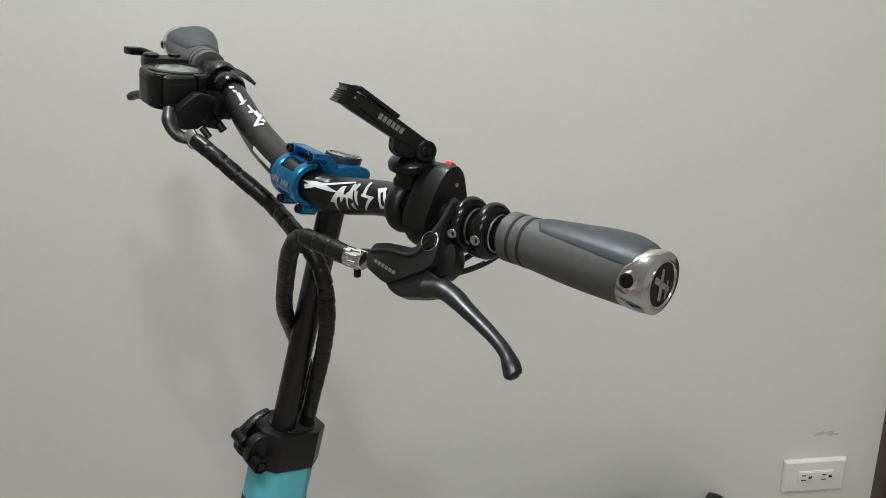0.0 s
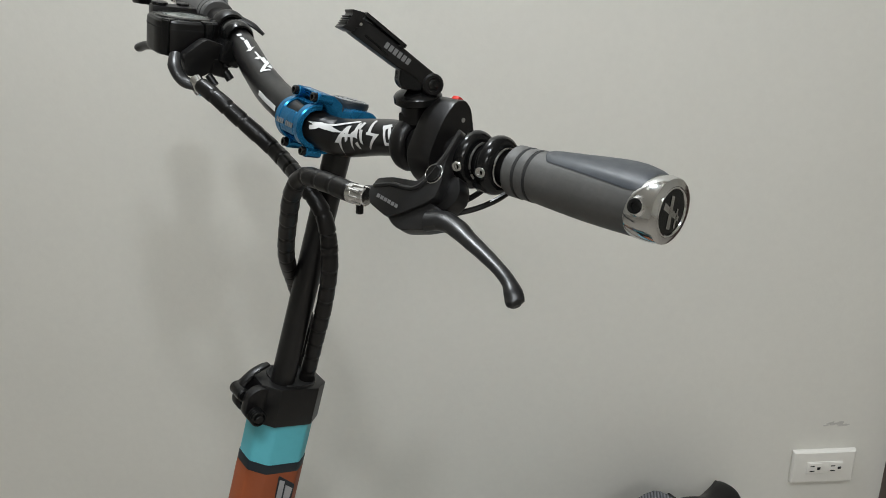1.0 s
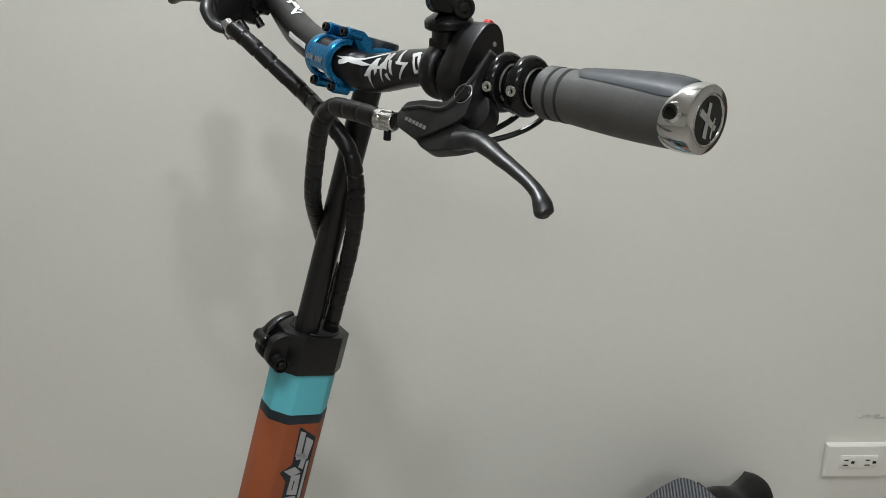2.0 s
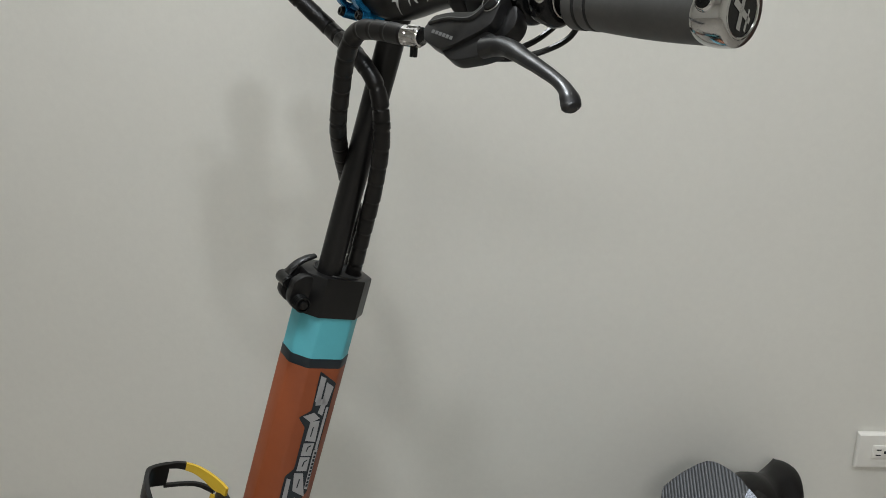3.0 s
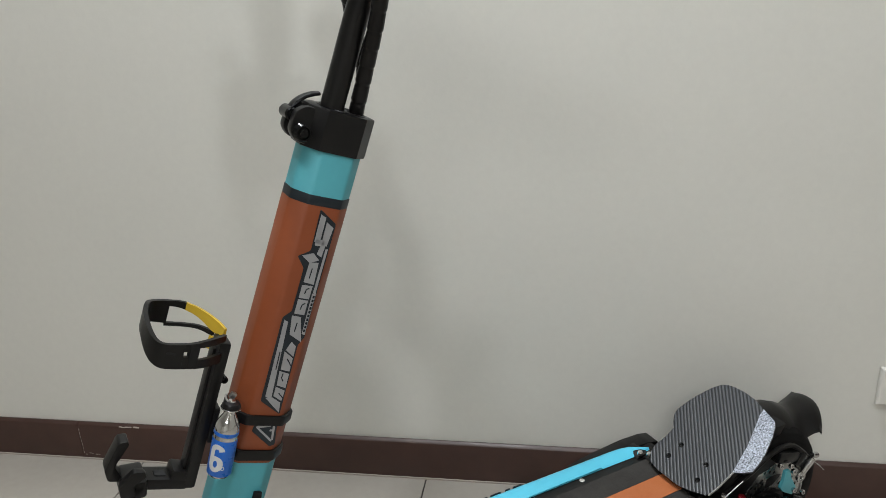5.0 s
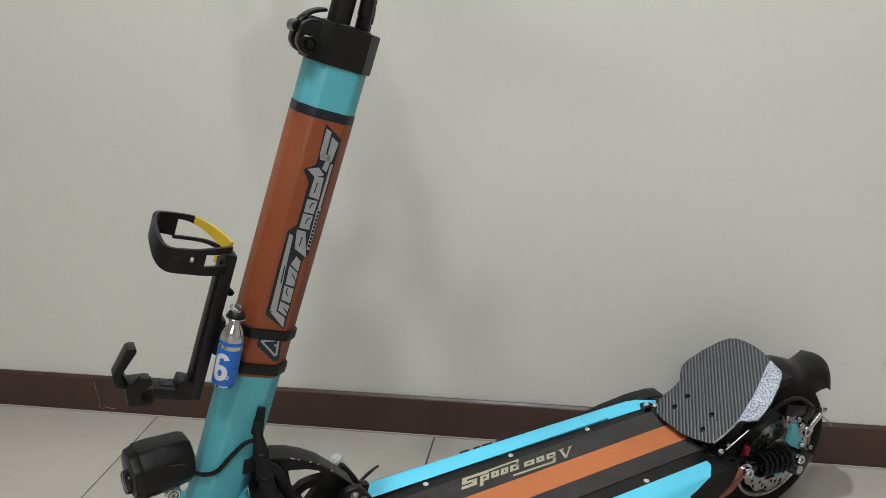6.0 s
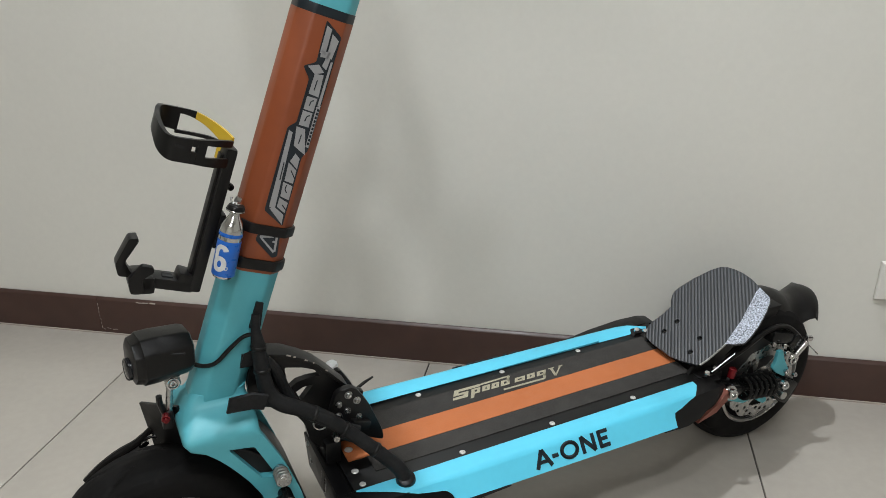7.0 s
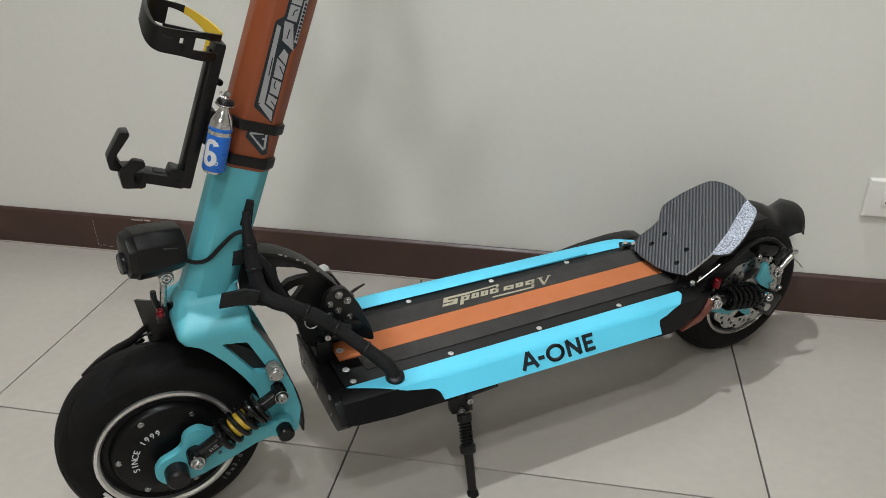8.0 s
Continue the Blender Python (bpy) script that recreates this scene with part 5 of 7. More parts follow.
def near_controls():
    bar = bpy.data.objects["handlebar"]
    # switch housing with a red button
    d = Vector((0.011, -0.055, 0.002)).normalized()
    m = axes((-0.199, -0.178, 1.1095), d, (0.6, 0.1, 0.8))
    outline = rounded([(-0.022, -0.020), (0.002, -0.024), (0.022, -0.014), (0.037, 0.000), (0.0395, 0.009), (0.034, 0.018), (0.017, 0.023), (-0.012, 0.023), (-0.024, 0.006)], 0.009)
    sw = part("switch_housing", slab(outline, m, 0.0225, 0.002), M_PLASTIC, bar, "black switch housing with a red button")
    part("red_button", moved(box((0.0370, 0.009, 0.015), (0.007, 0.007, 0.007), bev=0.0025), m), M_REDBTN, sw)
    part("housing_screw", moved(lathe([(0.0017, 0), (0.0017, 0.0006), (0, 0.0006)], (0.026, 0.004, 0.0225), (0, 0, 1), 10), m), M_STEEL, sw)
    # two clamp rings of the brake lever
    for t, y in ((0.0, -0.2190), (1.0, -0.2385)):
        c = Vector((-0.1900 + 0.0045 * t, y, 1.1120))
        r = part("lever_clamp", ring(c, (0.2, -1, 0), 0.0150, 0.0054, 36, 14, 1.15), M_GLOSS, bar, "rounded black lever clamp")
        part("clamp_rim", ring(c + Vector((0.0013, -0.0066, 0)), (0.2, -1, 0), 0.0128, 0.0008), M_STEEL, r)
        part("clamp_screw", bolt(c + Vector((-0.0185, -0.005, 0.001)), (-0.80, -0.50, 0.10), 0.0036, 0.0020), M_CHROME, r)
        part("clamp_block", box(c + Vector((-0.011, 0, -0.009)), (0.014, 0.011, 0.014), (0, 30, 0), 0.004), M_GLOSS, r)
    # lever body, pivot and blade
    m = axes((-0.223, -0.218, 1.109), (-0.76, -0.127, 0.64), (0.3, -0.9, 0.1))
    lev = part("brake_lever", slab(rounded([(-0.054, -0.0158), (-0.049, -0.0060), (-0.0353, -0.0044), (-0.0120, -0.0059), (0.0019, 0.0137), (0.0067, 0.0285), (0.0088, 0.0340), (0.0118, 0.0300), (0.0062, 0.0100), (0.0080, -0.004), (0.0070, -0.016), (-0.0002, -0.0212), (-0.0199, -0.0305), (-0.0309, -0.0333), (-0.0493, -0.0251)], 0.003), m @ Matrix.Translation((0, 0, -0.012)), 0.0125, 0.0016, seg=2), M_LEVER, bar, "black alloy brake lever with a curved blade")
    part("lever_rib", moved(join(sweep([(-0.050, -0.0120, 0.0002), (-0.034, -0.0100, 0.0006), (-0.0105, -0.0105, 0.0008), (0.0035, 0.0100, 0.0006), (0.0098, 0.029, 0.0002)], 0.0017, 8)), m), M_LEVER, lev)
    part("knuckle", moved(slab(rounded([(-0.0055, -0.004), (0.013, 0.004), (0.0185, -0.006), (0.0185, -0.014), (0.012, -0.022), (-0.004, -0.0225)], 0.004), Matrix.Translation((0, 0, -0.021)), 0.013, 0.002), m), M_BLACK, lev)
    part("lever_carrier", moved(slab(rounded([(-0.0345, -0.0300), (-0.0100, -0.0215), (0.0025, -0.0190), (0.0120, -0.0235), (0.0200, -0.0270), (0.0170, -0.0345), (0.0027, -0.0384), (-0.0166, -0.0407), (-0.026, -0.0375)], 0.004), Matrix.Translation((0, 0, -0.0135)), 0.011, 0.0025, seg=3), m), M_LEVER, lev)
    part("lever_blade", sweep([(-0.2384, -0.2310, 1.0835), (-0.2335, -0.2405, 1.0855), (-0.2325, -0.2534, 1.0850), (-0.2340, -0.2702, 1.0820), (-0.2350, -0.2865, 1.0787), (-0.2365, -0.3021, 1.0753), (-0.2381, -0.3126, 1.0719), (-0.2407, -0.3203, 1.0677), (-0.2429, -0.3240, 1.0645), (-0.2434, -0.3262, 1.0630)], [0.0092, 0.0088, 0.0076, 0.0062, 0.0054, 0.0048, 0.0048, 0.0060, 0.0058, 0.003], 14, 6, squash=0.72), M_LEVER, lev, "long curved lever blade")
    part("pivot_screw", moved(lathe([(0.0062, 0), (0.0062, 0.0012), (0.0054, 0.0018), (0, 0.0018)], (0.0, 0.0, 0.0005), (0, 0, 1), 22), m), M_GLOSS, lev)
    part("pivot_rim", moved(ring((0, 0, 0.0008), (0, 0, 1), 0.0068, 0.0006), m), M_STEEL, lev)
    for k in range(6):
        part("lever_print", bars([[(-0.044 + 0.0038 * k, -0.0175 - 0.0012 * k), (-0.0412 + 0.0038 * k, -0.0182 - 0.0012 * k), (-0.0415 + 0.0038 * k, -0.0208 - 0.0012 * k), (-0.0443 + 0.0038 * k, -0.0200 - 0.0012 * k)]], m @ Matrix.Translation((0, 0, 0.0006)), 0.0002), M_INKGREY, lev, "small grey bar of print")
    part("adjuster", join(rod((-0.2470, -0.168, 1.0835), (-0.2505, -0.155, 1.083), 0.0068, 0.0062, 20), rod((-0.2495, -0.157, 1.083), (-0.251, -0.151, 1.083), 0.0076, seg=20)), M_CHROME, lev, "knurled chrome cable adjuster")
    for k in range(8):
        w = 2 * math.pi * k / 8
        part("knurl", moved(rod((0, 0, 0), (-0.0028, 0.0105, 0), 0.0016, seg=8), Matrix.Translation((-0.2475 + 0.0062 * math.cos(w), -0.1655, 1.0832 + 0.0062 * math.sin(w)))), M_CHROME, lev)
    part("lock_screw", rod((-0.249, -0.160, 1.077), (-0.250, -0.160, 1.069), 0.0028), M_GLOSS, lev)
    part("switch_wire", sweep([(-0.228, -0.172, 1.086), (-0.238, -0.158, 1.085), (-0.249, -0.136, 1.081), (-0.257, -0.112, 1.078)], 0.0022, 8), M_WRAP, lev)
    for k, pts in enumerate(([(-0.215, -0.186, 1.073), (-0.197, -0.195, 1.071), (-0.176, -0.203, 1.078), (-0.155, -0.205, 1.090)], [(-0.212, -0.190, 1.069), (-0.196, -0.202, 1.068), (-0.176, -0.212, 1.072), (-0.158, -0.218, 1.080), (-0.150, -0.222, 1.093)])):
        part("thin_cable", sweep(pts, 0.0022, 8), M_WRAP, bar)


def far_controls():
    bar = bpy.data.objects["handlebar"]
    c = Vector((-0.2425, 0.186, 1.1545))
    up = Vector((0.18, -0.05, 0.98)).normalized()
    m = axes(c, up, (1, 0, 0))
    body = rounded([(-0.034, -0.018), (-0.024, -0.034), (0.010, -0.036), (0.030, -0.026), (0.036, -0.006), (0.034, 0.022), (0.018, 0.036), (-0.016, 0.036), (-0.034, 0.018)], 0.012, 5)
    body = [(0.95 * x - 0.001, 0.97 * y) for x, y in body]
    disp = part("throttle_display", slab(body, m @ Matrix.Translation((0, 0, -0.0225)), 0.0345, 0.005, seg=3), M_PLASTIC, bar, "black round throttle display with a grey screen")
    part("screen_bezel", moved(lathe([(0.0290, 0.0118), (0.0275, 0.0136), (0.0225, 0.0142), (0.0215, 0.0128), (0.0215, 0.0115), (0.029, 0.0115)], (0, 0, 0), (0, 0, 1), 40, closed=True), m), M_GLOSS, disp)
    part("screen", moved(lathe([(0.0, 0.0118), (0.0216, 0.0118), (0.0216, 0.0128), (0, 0.0130)], (0, 0, 0), (0, 0, 1), 36), m), M_SCREEN, disp, "grey display screen")
    part("body_seam", moved(slab([(1.008 * x, 1.008 * y) for x, y in body], Matrix.Translation((0, 0, 0.003)), 0.0012), m), M_SLOT, disp)
    for px, py, r in ((-0.0270, -0.0270, -58), (0.0120, -0.0345, 5), (0.031, -0.018, 60)):
        part("body_clip", moved(join(box((px, py, -0.0045), (0.0085, 0.0055, 0.033), (0, 0, r), 0.0015), box((0.86 * px, 0.86 * py, 0.0115), (0.0095, 0.0110, 0.0030), (0, 0, r), 0.001)), m), M_GLOSS, disp)
    pod = part("button_pod", moved(box((0.004, 0.044, 0.010), (0.046, 0.022, 0.014), (0, 0, -6), 0.005), m), M_PLASTIC, disp)
    for px, pr in ((-0.010, 0.008), (0.014, 0.0065)):
        part("mode_button", moved(lathe([(pr, 0.0165), (pr, 0.0190), (pr - 0.0015, 0.0200), (0, 0.0200)], (px, 0.044, 0), (0, 0, 1), 20), m), M_GLOSS, pod)
    part("thumb_lever", join(sweep([(-0.2367, 0.2431, 1.166), (-0.2438, 0.2612, 1.172), (-0.2486, 0.2698, 1.174)], [0.005, 0.0048, 0.0045], 10), box((-0.2526, 0.2713, 1.175), (0.018, 0.017, 0.0080), (0, 12, 10), 0.002)), M_GLOSS, disp)
    part("throttle_clamp", join(ring((-0.201, 0.172, 1.1525), (0.05, 1, 0.1), 0.0140, 0.0038, 30, 10, 2.6), box((-0.217, 0.176, 1.147), (0.024, 0.020, 0.018), (0, 0, 0), 0.005)), M_PLASTIC, bar, "black throttle clamp")
    part("clamp_tab", sweep([(-0.190, 0.166, 1.160), (-0.181, 0.158, 1.154), (-0.173, 0.152, 1.144)], [0.006, 0.005, 0.003], 10, squash=0.5), M_PLASTIC, bar)
    part("lever_clamp", join(ring((-0.2040, 0.146, 1.1475), (0.0, 1, 0.25), 0.0132, 0.0028, 30, 10, 3.0), box((-0.218, 0.140, 1.134), (0.022, 0.026, 0.024), (0, 30, 0), 0.005)), M_GLOSS, bar)
    part("lever_mount", slab(rounded([(-0.248, 1.116), (-0.228, 1.126), (-0.220, 1.142), (-0.240, 1.152), (-0.264, 1.140), (-0.266, 1.120)], 0.005), side_plane(0.148), 0.016, 0.003), M_BLACK, bar)
    part("lever_spring_box", join(box((-0.232, 0.138, 1.122), (0.018, 0.014, 0.016), (0, 25, 12), 0.003), rod((-0.244, 0.132, 1.118), (-0.240, 0.126, 1.108), 0.0035, seg=12), rod((-0.226, 0.134, 1.118), (-0.223, 0.130, 1.110), 0.0042, seg=12)), M_BLACK, bar)
    lev = part("brake_lever", join(sweep([(-0.268, 0.146, 1.139), (-0.274, 0.134, 1.130), (-0.271, 0.124, 1.118), (-0.262, 0.114, 1.113)], [0.0055, 0.0065, 0.0068, 0.0055], 12, squash=0.8), sweep([(-0.252, 0.150, 1.131), (-0.253, 0.1745, 1.132), (-0.2526, 0.2263, 1.131), (-0.2578, 0.2667, 1.129), (-0.2619, 0.2837, 1.125), (-0.2636, 0.2886, 1.123)], [0.0060, 0.0055, 0.0052, 0.0062, 0.0066, 0.004], 12, squash=0.75)), M_LEVER, bar, "black alloy brake lever with a curved blade")
    part("adjuster", rod((-0.262, 0.118, 1.119), (-0.260, 0.104, 1.109), 0.0068, 0.0060, 18), M_CHROME, lev, "chrome cable adjuster")
    part("adjuster_nut", rod((-0.2625, 0.121, 1.112), (-0.2615, 0.114, 1.107), 0.0045, seg=6), M_STEEL, lev)
    for x, y, z in ((-0.214, 0.142, 1.133), (-0.224, 0.136, 1.131)):
        part("clamp_screw", rod((x, y, z), (x, y - 0.003, z - 0.010), 0.005), M_GLOSS, bar)


def hoses():
    wrap_hose("cable_sleeve", [(-0.263, 0.102, 1.117), (-0.255, 0.080, 1.105), (-0.244, 0.060, 1.088), (-0.227, 0.030, 1.062), (-0.2278, -0.023, 1.046), (-0.2223, -0.0448, 1.021), (-0.2213, -0.0458, 0.9784), (-0.2239, -0.0326, 0.9311), (-0.2309, -0.0151, 0.8792), (-0.2374, -0.0006, 0.8355), (-0.2400, 0.008, 0.812)], 0.0078, scooter, "black spiral-wrapped cable bundle")
    wrap_hose("cable_sleeve", [(-0.251, -0.152, 1.083), (-0.256, -0.115, 1.083), (-0.2585, -0.090, 1.079), (-0.2605, -0.072, 1.062), (-0.258, -0.050, 1.029), (-0.251, -0.020, 0.982), (-0.229, 0.020, 0.928), (-0.213, 0.035, 0.865), (-0.226, 0.033, 0.822)], 0.0077, scooter, "black spiral-wrapped cable bundle")


handlebar()
near_controls()
far_controls()
hoses()


def phone_mount():
    """Tilting phone cradle clamped on the bar."""
    c = Vector((-0.2015, -0.160, 1.1115))
    t = thing("phone_mount", c, "black plastic tilting phone mount clamped on the handlebar", "phone mount")
    d = Vector((0.011, -0.055, 0.002)).normalized()
    part("bar_band", join(ring(c, d, 0.0158, 0.0048, 34, 12, 1.5), box(c + Vector((0.003, 0, 0.0185)), (0.022, 0.013, 0.012), (0, 0, 10), 0.003)), M_PLASTIC, t, "black hinged bar band")
    part("neck", rod(c + Vector((0.0035, -0.002, 0.016)), c + Vector((0.0035, -0.002, 0.034)), 0.0112, 0.0108, 28), M_PLASTIC, t)
    part("dial", lathe([(0.0, 0.029), (0.0150, 0.0295), (0.0172, 0.031), (0.0175, 0.0355), (0.0160, 0.0375), (0.0105, 0.0405), (0.006, 0.042), (0, 0.0423)], c + Vector((0.0045, -0.003, 0)), (0, 0, 1), 34), M_GLOSS, t, "flanged dial")
    m = axes((-0.193, -0.178, 1.156), (-0.22, -0.96, 0.14), (-0.713, 0.263, 0.65))
    back = m @ Matrix.Translation((0, 0, -0.014))
    arm = part("arm", slab(rounded([(0.0289, 0.0052), (0.0692, 0.0054), (0.0722, 0.0010), (0.0690, -0.0068), (0.058, -0.0082), (0.0338, -0.0082), (0.0024, -0.0072), (-0.0045, -0.0040), (-0.0055, 0.0026), (-0.0022, 0.0062), (0.0038, 0.0060), (0.0111, 0.0036)], 0.003), back, 0.014, 0.0022, seg=3), M_PLASTIC, t, "black moulded tilting arm")
    part("arm_groove", moved(sweep([(0.060, 0.0010, 0.0001), (0.048, 0.0016, 0.0001), (0.040, 0.0028, 0.0001)], 0.0007, 6), m), M_GLOSS, arm)
    part("knuckle", slab(rounded([(0.0275, 0.0030), (0.0225, 0.0125), (0.0165, 0.0145), (0.0040, 0.0085), (0.0070, 0.0003), (0.0207, 0.0005)], 0.004), m @ Matrix.Translation((0, 0, -0.013)), 0.012, 0.003, seg=3), M_GLOSS, t)
    part("pivot", moved(lathe([(0.0078, -0.0155), (0.0078, 0.0008), (0.0068, 0.0018), (0.0052, 0.0018), (0.0048, 0.0006), (0, 0.0006)], (0.0012, 0.0, 0), (0, 0, 1), 26), m), M_PLASTIC, t)
    part("pivot_pin", moved(lathe([(0.0036, 0.0004), (0.0036, 0.0014), (0.0030, 0.0018), (0, 0.0018)], (0.0012, 0, 0), (0, 0, 1), 14), m), M_GLOSS, t)
    part("cradle_plate", moved(join(box((0.0500, -0.0100, -0.007), (0.035, 0.0026, 0.018), (0, 0, -2), 0.0007), box((0.0350, -0.0086, -0.007), (0.004, 0.0042, 0.016), bev=0.0006)), m), M_PLASTIC, t, "thin cradle plate")
    catch = part("catch", slab(rounded([(0.0770, -0.0074), (0.0677, -0.0110), (0.0671, -0.0008), (0.0685, 0.0049), (0.0764, 0.0061), (0.0747, 0.0028), (0.0745, -0.0060)], 0.0012), m @ Matrix.Translation((0, 0, -0.018)), 0.019, 0.0008), M_PLASTIC, t, "ribbed spring catch")
    for k in range(5):
        part("catch_rib", moved(box((0.0752 - 0.0001 * k, -0.0030 + 0.0017 * k, -0.0085), (0.0016, 0.0007, 0.0192), bev=0.0002), m), M_PLASTIC, catch)
    part("catch_pin", moved(lathe([(0.0010, 0), (0.0010, 0.0008), (0, 0.0008)], (0.0665, -0.0030, 0.0004), (0, 0, 1), 10), m), M_STEEL, catch)
    for k in range(6):
        part("arm_print", bars([[(0.0240 + 0.0037 * k, -0.0045), (0.0267 + 0.0037 * k, -0.0045), (0.0267 + 0.0037 * k, -0.0002), (0.0240 + 0.0037 * k, -0.0002)]], m @ Matrix.Translation((0, 0, 0.0001)), 0.0002), M_INKGREY, arm, "small grey bar of print")


phone_mount()


# ---------------------------------------------------------------- folding neck and lower cables
def folding_neck():
    outer = [(-0.392, 0.366), (-0.376, 0.364), (-0.355, 0.358), (-0.335, 0.347), (-0.317, 0.334), (-0.300, 0.316), (-0.278, 0.290), (-0.260, 0.262), (-0.247, 0.232), (-0.242, 0.207), (-0.286, 0.209), (-0.318, 0.205), (-0.332, 0.222), (-0.337, 0.250), (-0.350, 0.270), (-0.372, 0.286), (-0.402, 0.296), (-0.404, 0.332)]
    hole_a = rounded([(-0.358, 0.340), (-0.335, 0.334), (-0.321, 0.327), (-0.313, 0.316), (-0.329, 0.317), (-0.344, 0.315), (-0.353, 0.308), (-0.356, 0.321)], 0.003)
    hole_b = rounded([(-0.346, 0.301), (-0.336, 0.306), (-0.323, 0.306), (-0.340, 0.286)], 0.002)
    hole_c = rounded([(-0.374, 0.346), (-0.365, 0.343), (-0.362, 0.314), (-0.368, 0.322)], 0.001)
    neck = part("folding_neck", slab(rounded(outer, 0.008, 3), side_plane(-0.002), 0.010, holes=[hole_a, hole_b, hole_c]), M_BLACK, scooter, "black cast folding neck with curved ribs and steel bolts")
    part("neck_rim", slab([(-0.392, 0.367), (-0.376, 0.3652), (-0.355, 0.3592), (-0.335, 0.3482), (-0.317, 0.3352), (-0.300, 0.3172), (-0.278, 0.2912), (-0.281, 0.288), (-0.303, 0.314), (-0.320, 0.331), (-0.337, 0.343), (-0.356, 0.353), (-0.376, 0.359), (-0.392, 0.361)], side_plane(0.014), 0.029, 0.001), M_PLASTIC, neck)
    for x, z, w in ((-0.352, 0.3582, 0.006), (-0.345, 0.3545, 0.003), (-0.331, 0.3462, 0.004), (-0.322, 0.3398, 0.002), (-0.306, 0.3246, 0.003)):
        part("paint_chip", box((x, -0.0152, z - 0.001), (w, 0.0006, 0.0016), (0, 28, 0)), M_CHIP, neck)
    cheek = rounded([(-0.318, 0.246), (-0.300, 0.300), (-0.276, 0.302), (-0.258, 0.272), (-0.240, 0.226), (-0.237, 0.206), (-0.302, 0.242)], 0.010)
    part("hinge_cheek", slab(cheek, side_plane(-0.022), 0.010, 0.002), M_BLACK, neck)
    part("hinge_cheek", slab(rounded([(-0.296, 0.190), (-0.292, 0.262), (-0.272, 0.284), (-0.252, 0.250), (-0.238, 0.190)], 0.010), side_plane(0.052), 0.010, 0.002), M_BLACK, neck)
    for x, z, r in ((-0.285, 0.292, 0.0052), (-0.274, 0.281, 0.0052), (-0.298, 0.281, 0.0045), (-0.287, 0.269, 0.0045), (-0.299, 0.264, 0.005), (-0.272, 0.256, 0.0042)):
        part("hinge_bolt", join(bolt((x, -0.032, z), (0, -1, 0), r * 0.75, 0.0040), lathe([(r * 1.0, 0), (r * 1.0, 0.001), (0, 0.001)], (x, -0.032, z), (0, -1, 0), 16)), M_STEEL, neck, "steel socket bolt")
    part("lock_pin", rod((-0.304, -0.030, 0.236), (-0.306, -0.044, 0.238), 0.0045, seg=14), M_STEEL, neck)
    part("hinge_latch", join(box((-0.272, -0.036, 0.246), (0.026, 0.010, 0.012), (0, 20, 0), 0.002), box((-0.292, -0.040, 0.236), (0.018, 0.008, 0.010), (0, 35, 0), 0.002)), M_BLACK, neck)
    part("hinge_base", join(box((-0.277, 0.045, 0.198), (0.060, 0.050, 0.026), bev=0.005), box((-0.305, 0.010, 0.202), (0.022, 0.070, 0.034), bev=0.004), box((-0.268, 0.006, 0.220), (0.052, 0.030, 0.024), (0, 6, 0), 0.005), box((-0.262, 0.060, 0.212), (0.045, 0.014, 0.05), (0, 20, 0), 0.004)), M_BLACK, neck)
    ring_c = Vector((-0.3235, -0.034, 0.262))
    part("key_ring", join(ring(ring_c, (-0.2, -1, 0.2), 0.0085, 0.0011, 28, 8), rod(ring_c + Vector((-0.006, 0, 0.007)), ring_c + Vector((-0.008, 0.012, 0.010)), 0.0025)), M_STEEL, neck, "steel split ring")
    part("white_knob", lathe([(0.009, 0), (0.0095, 0.005), (0.007, 0.009), (0, 0.010)], (-0.272, 0.072, 0.266), (-0.3, 0.2, 0.9), 20), M_WHITE, neck, "small white knob")
    part("far_peg", sweep([(-0.240, 0.100, 0.192), (-0.215, 0.114, 0.196), (-0.194, 0.122, 0.199)], [0.003, 0.003, 0.002], 8, squash=0.6), M_PLASTIC, neck)


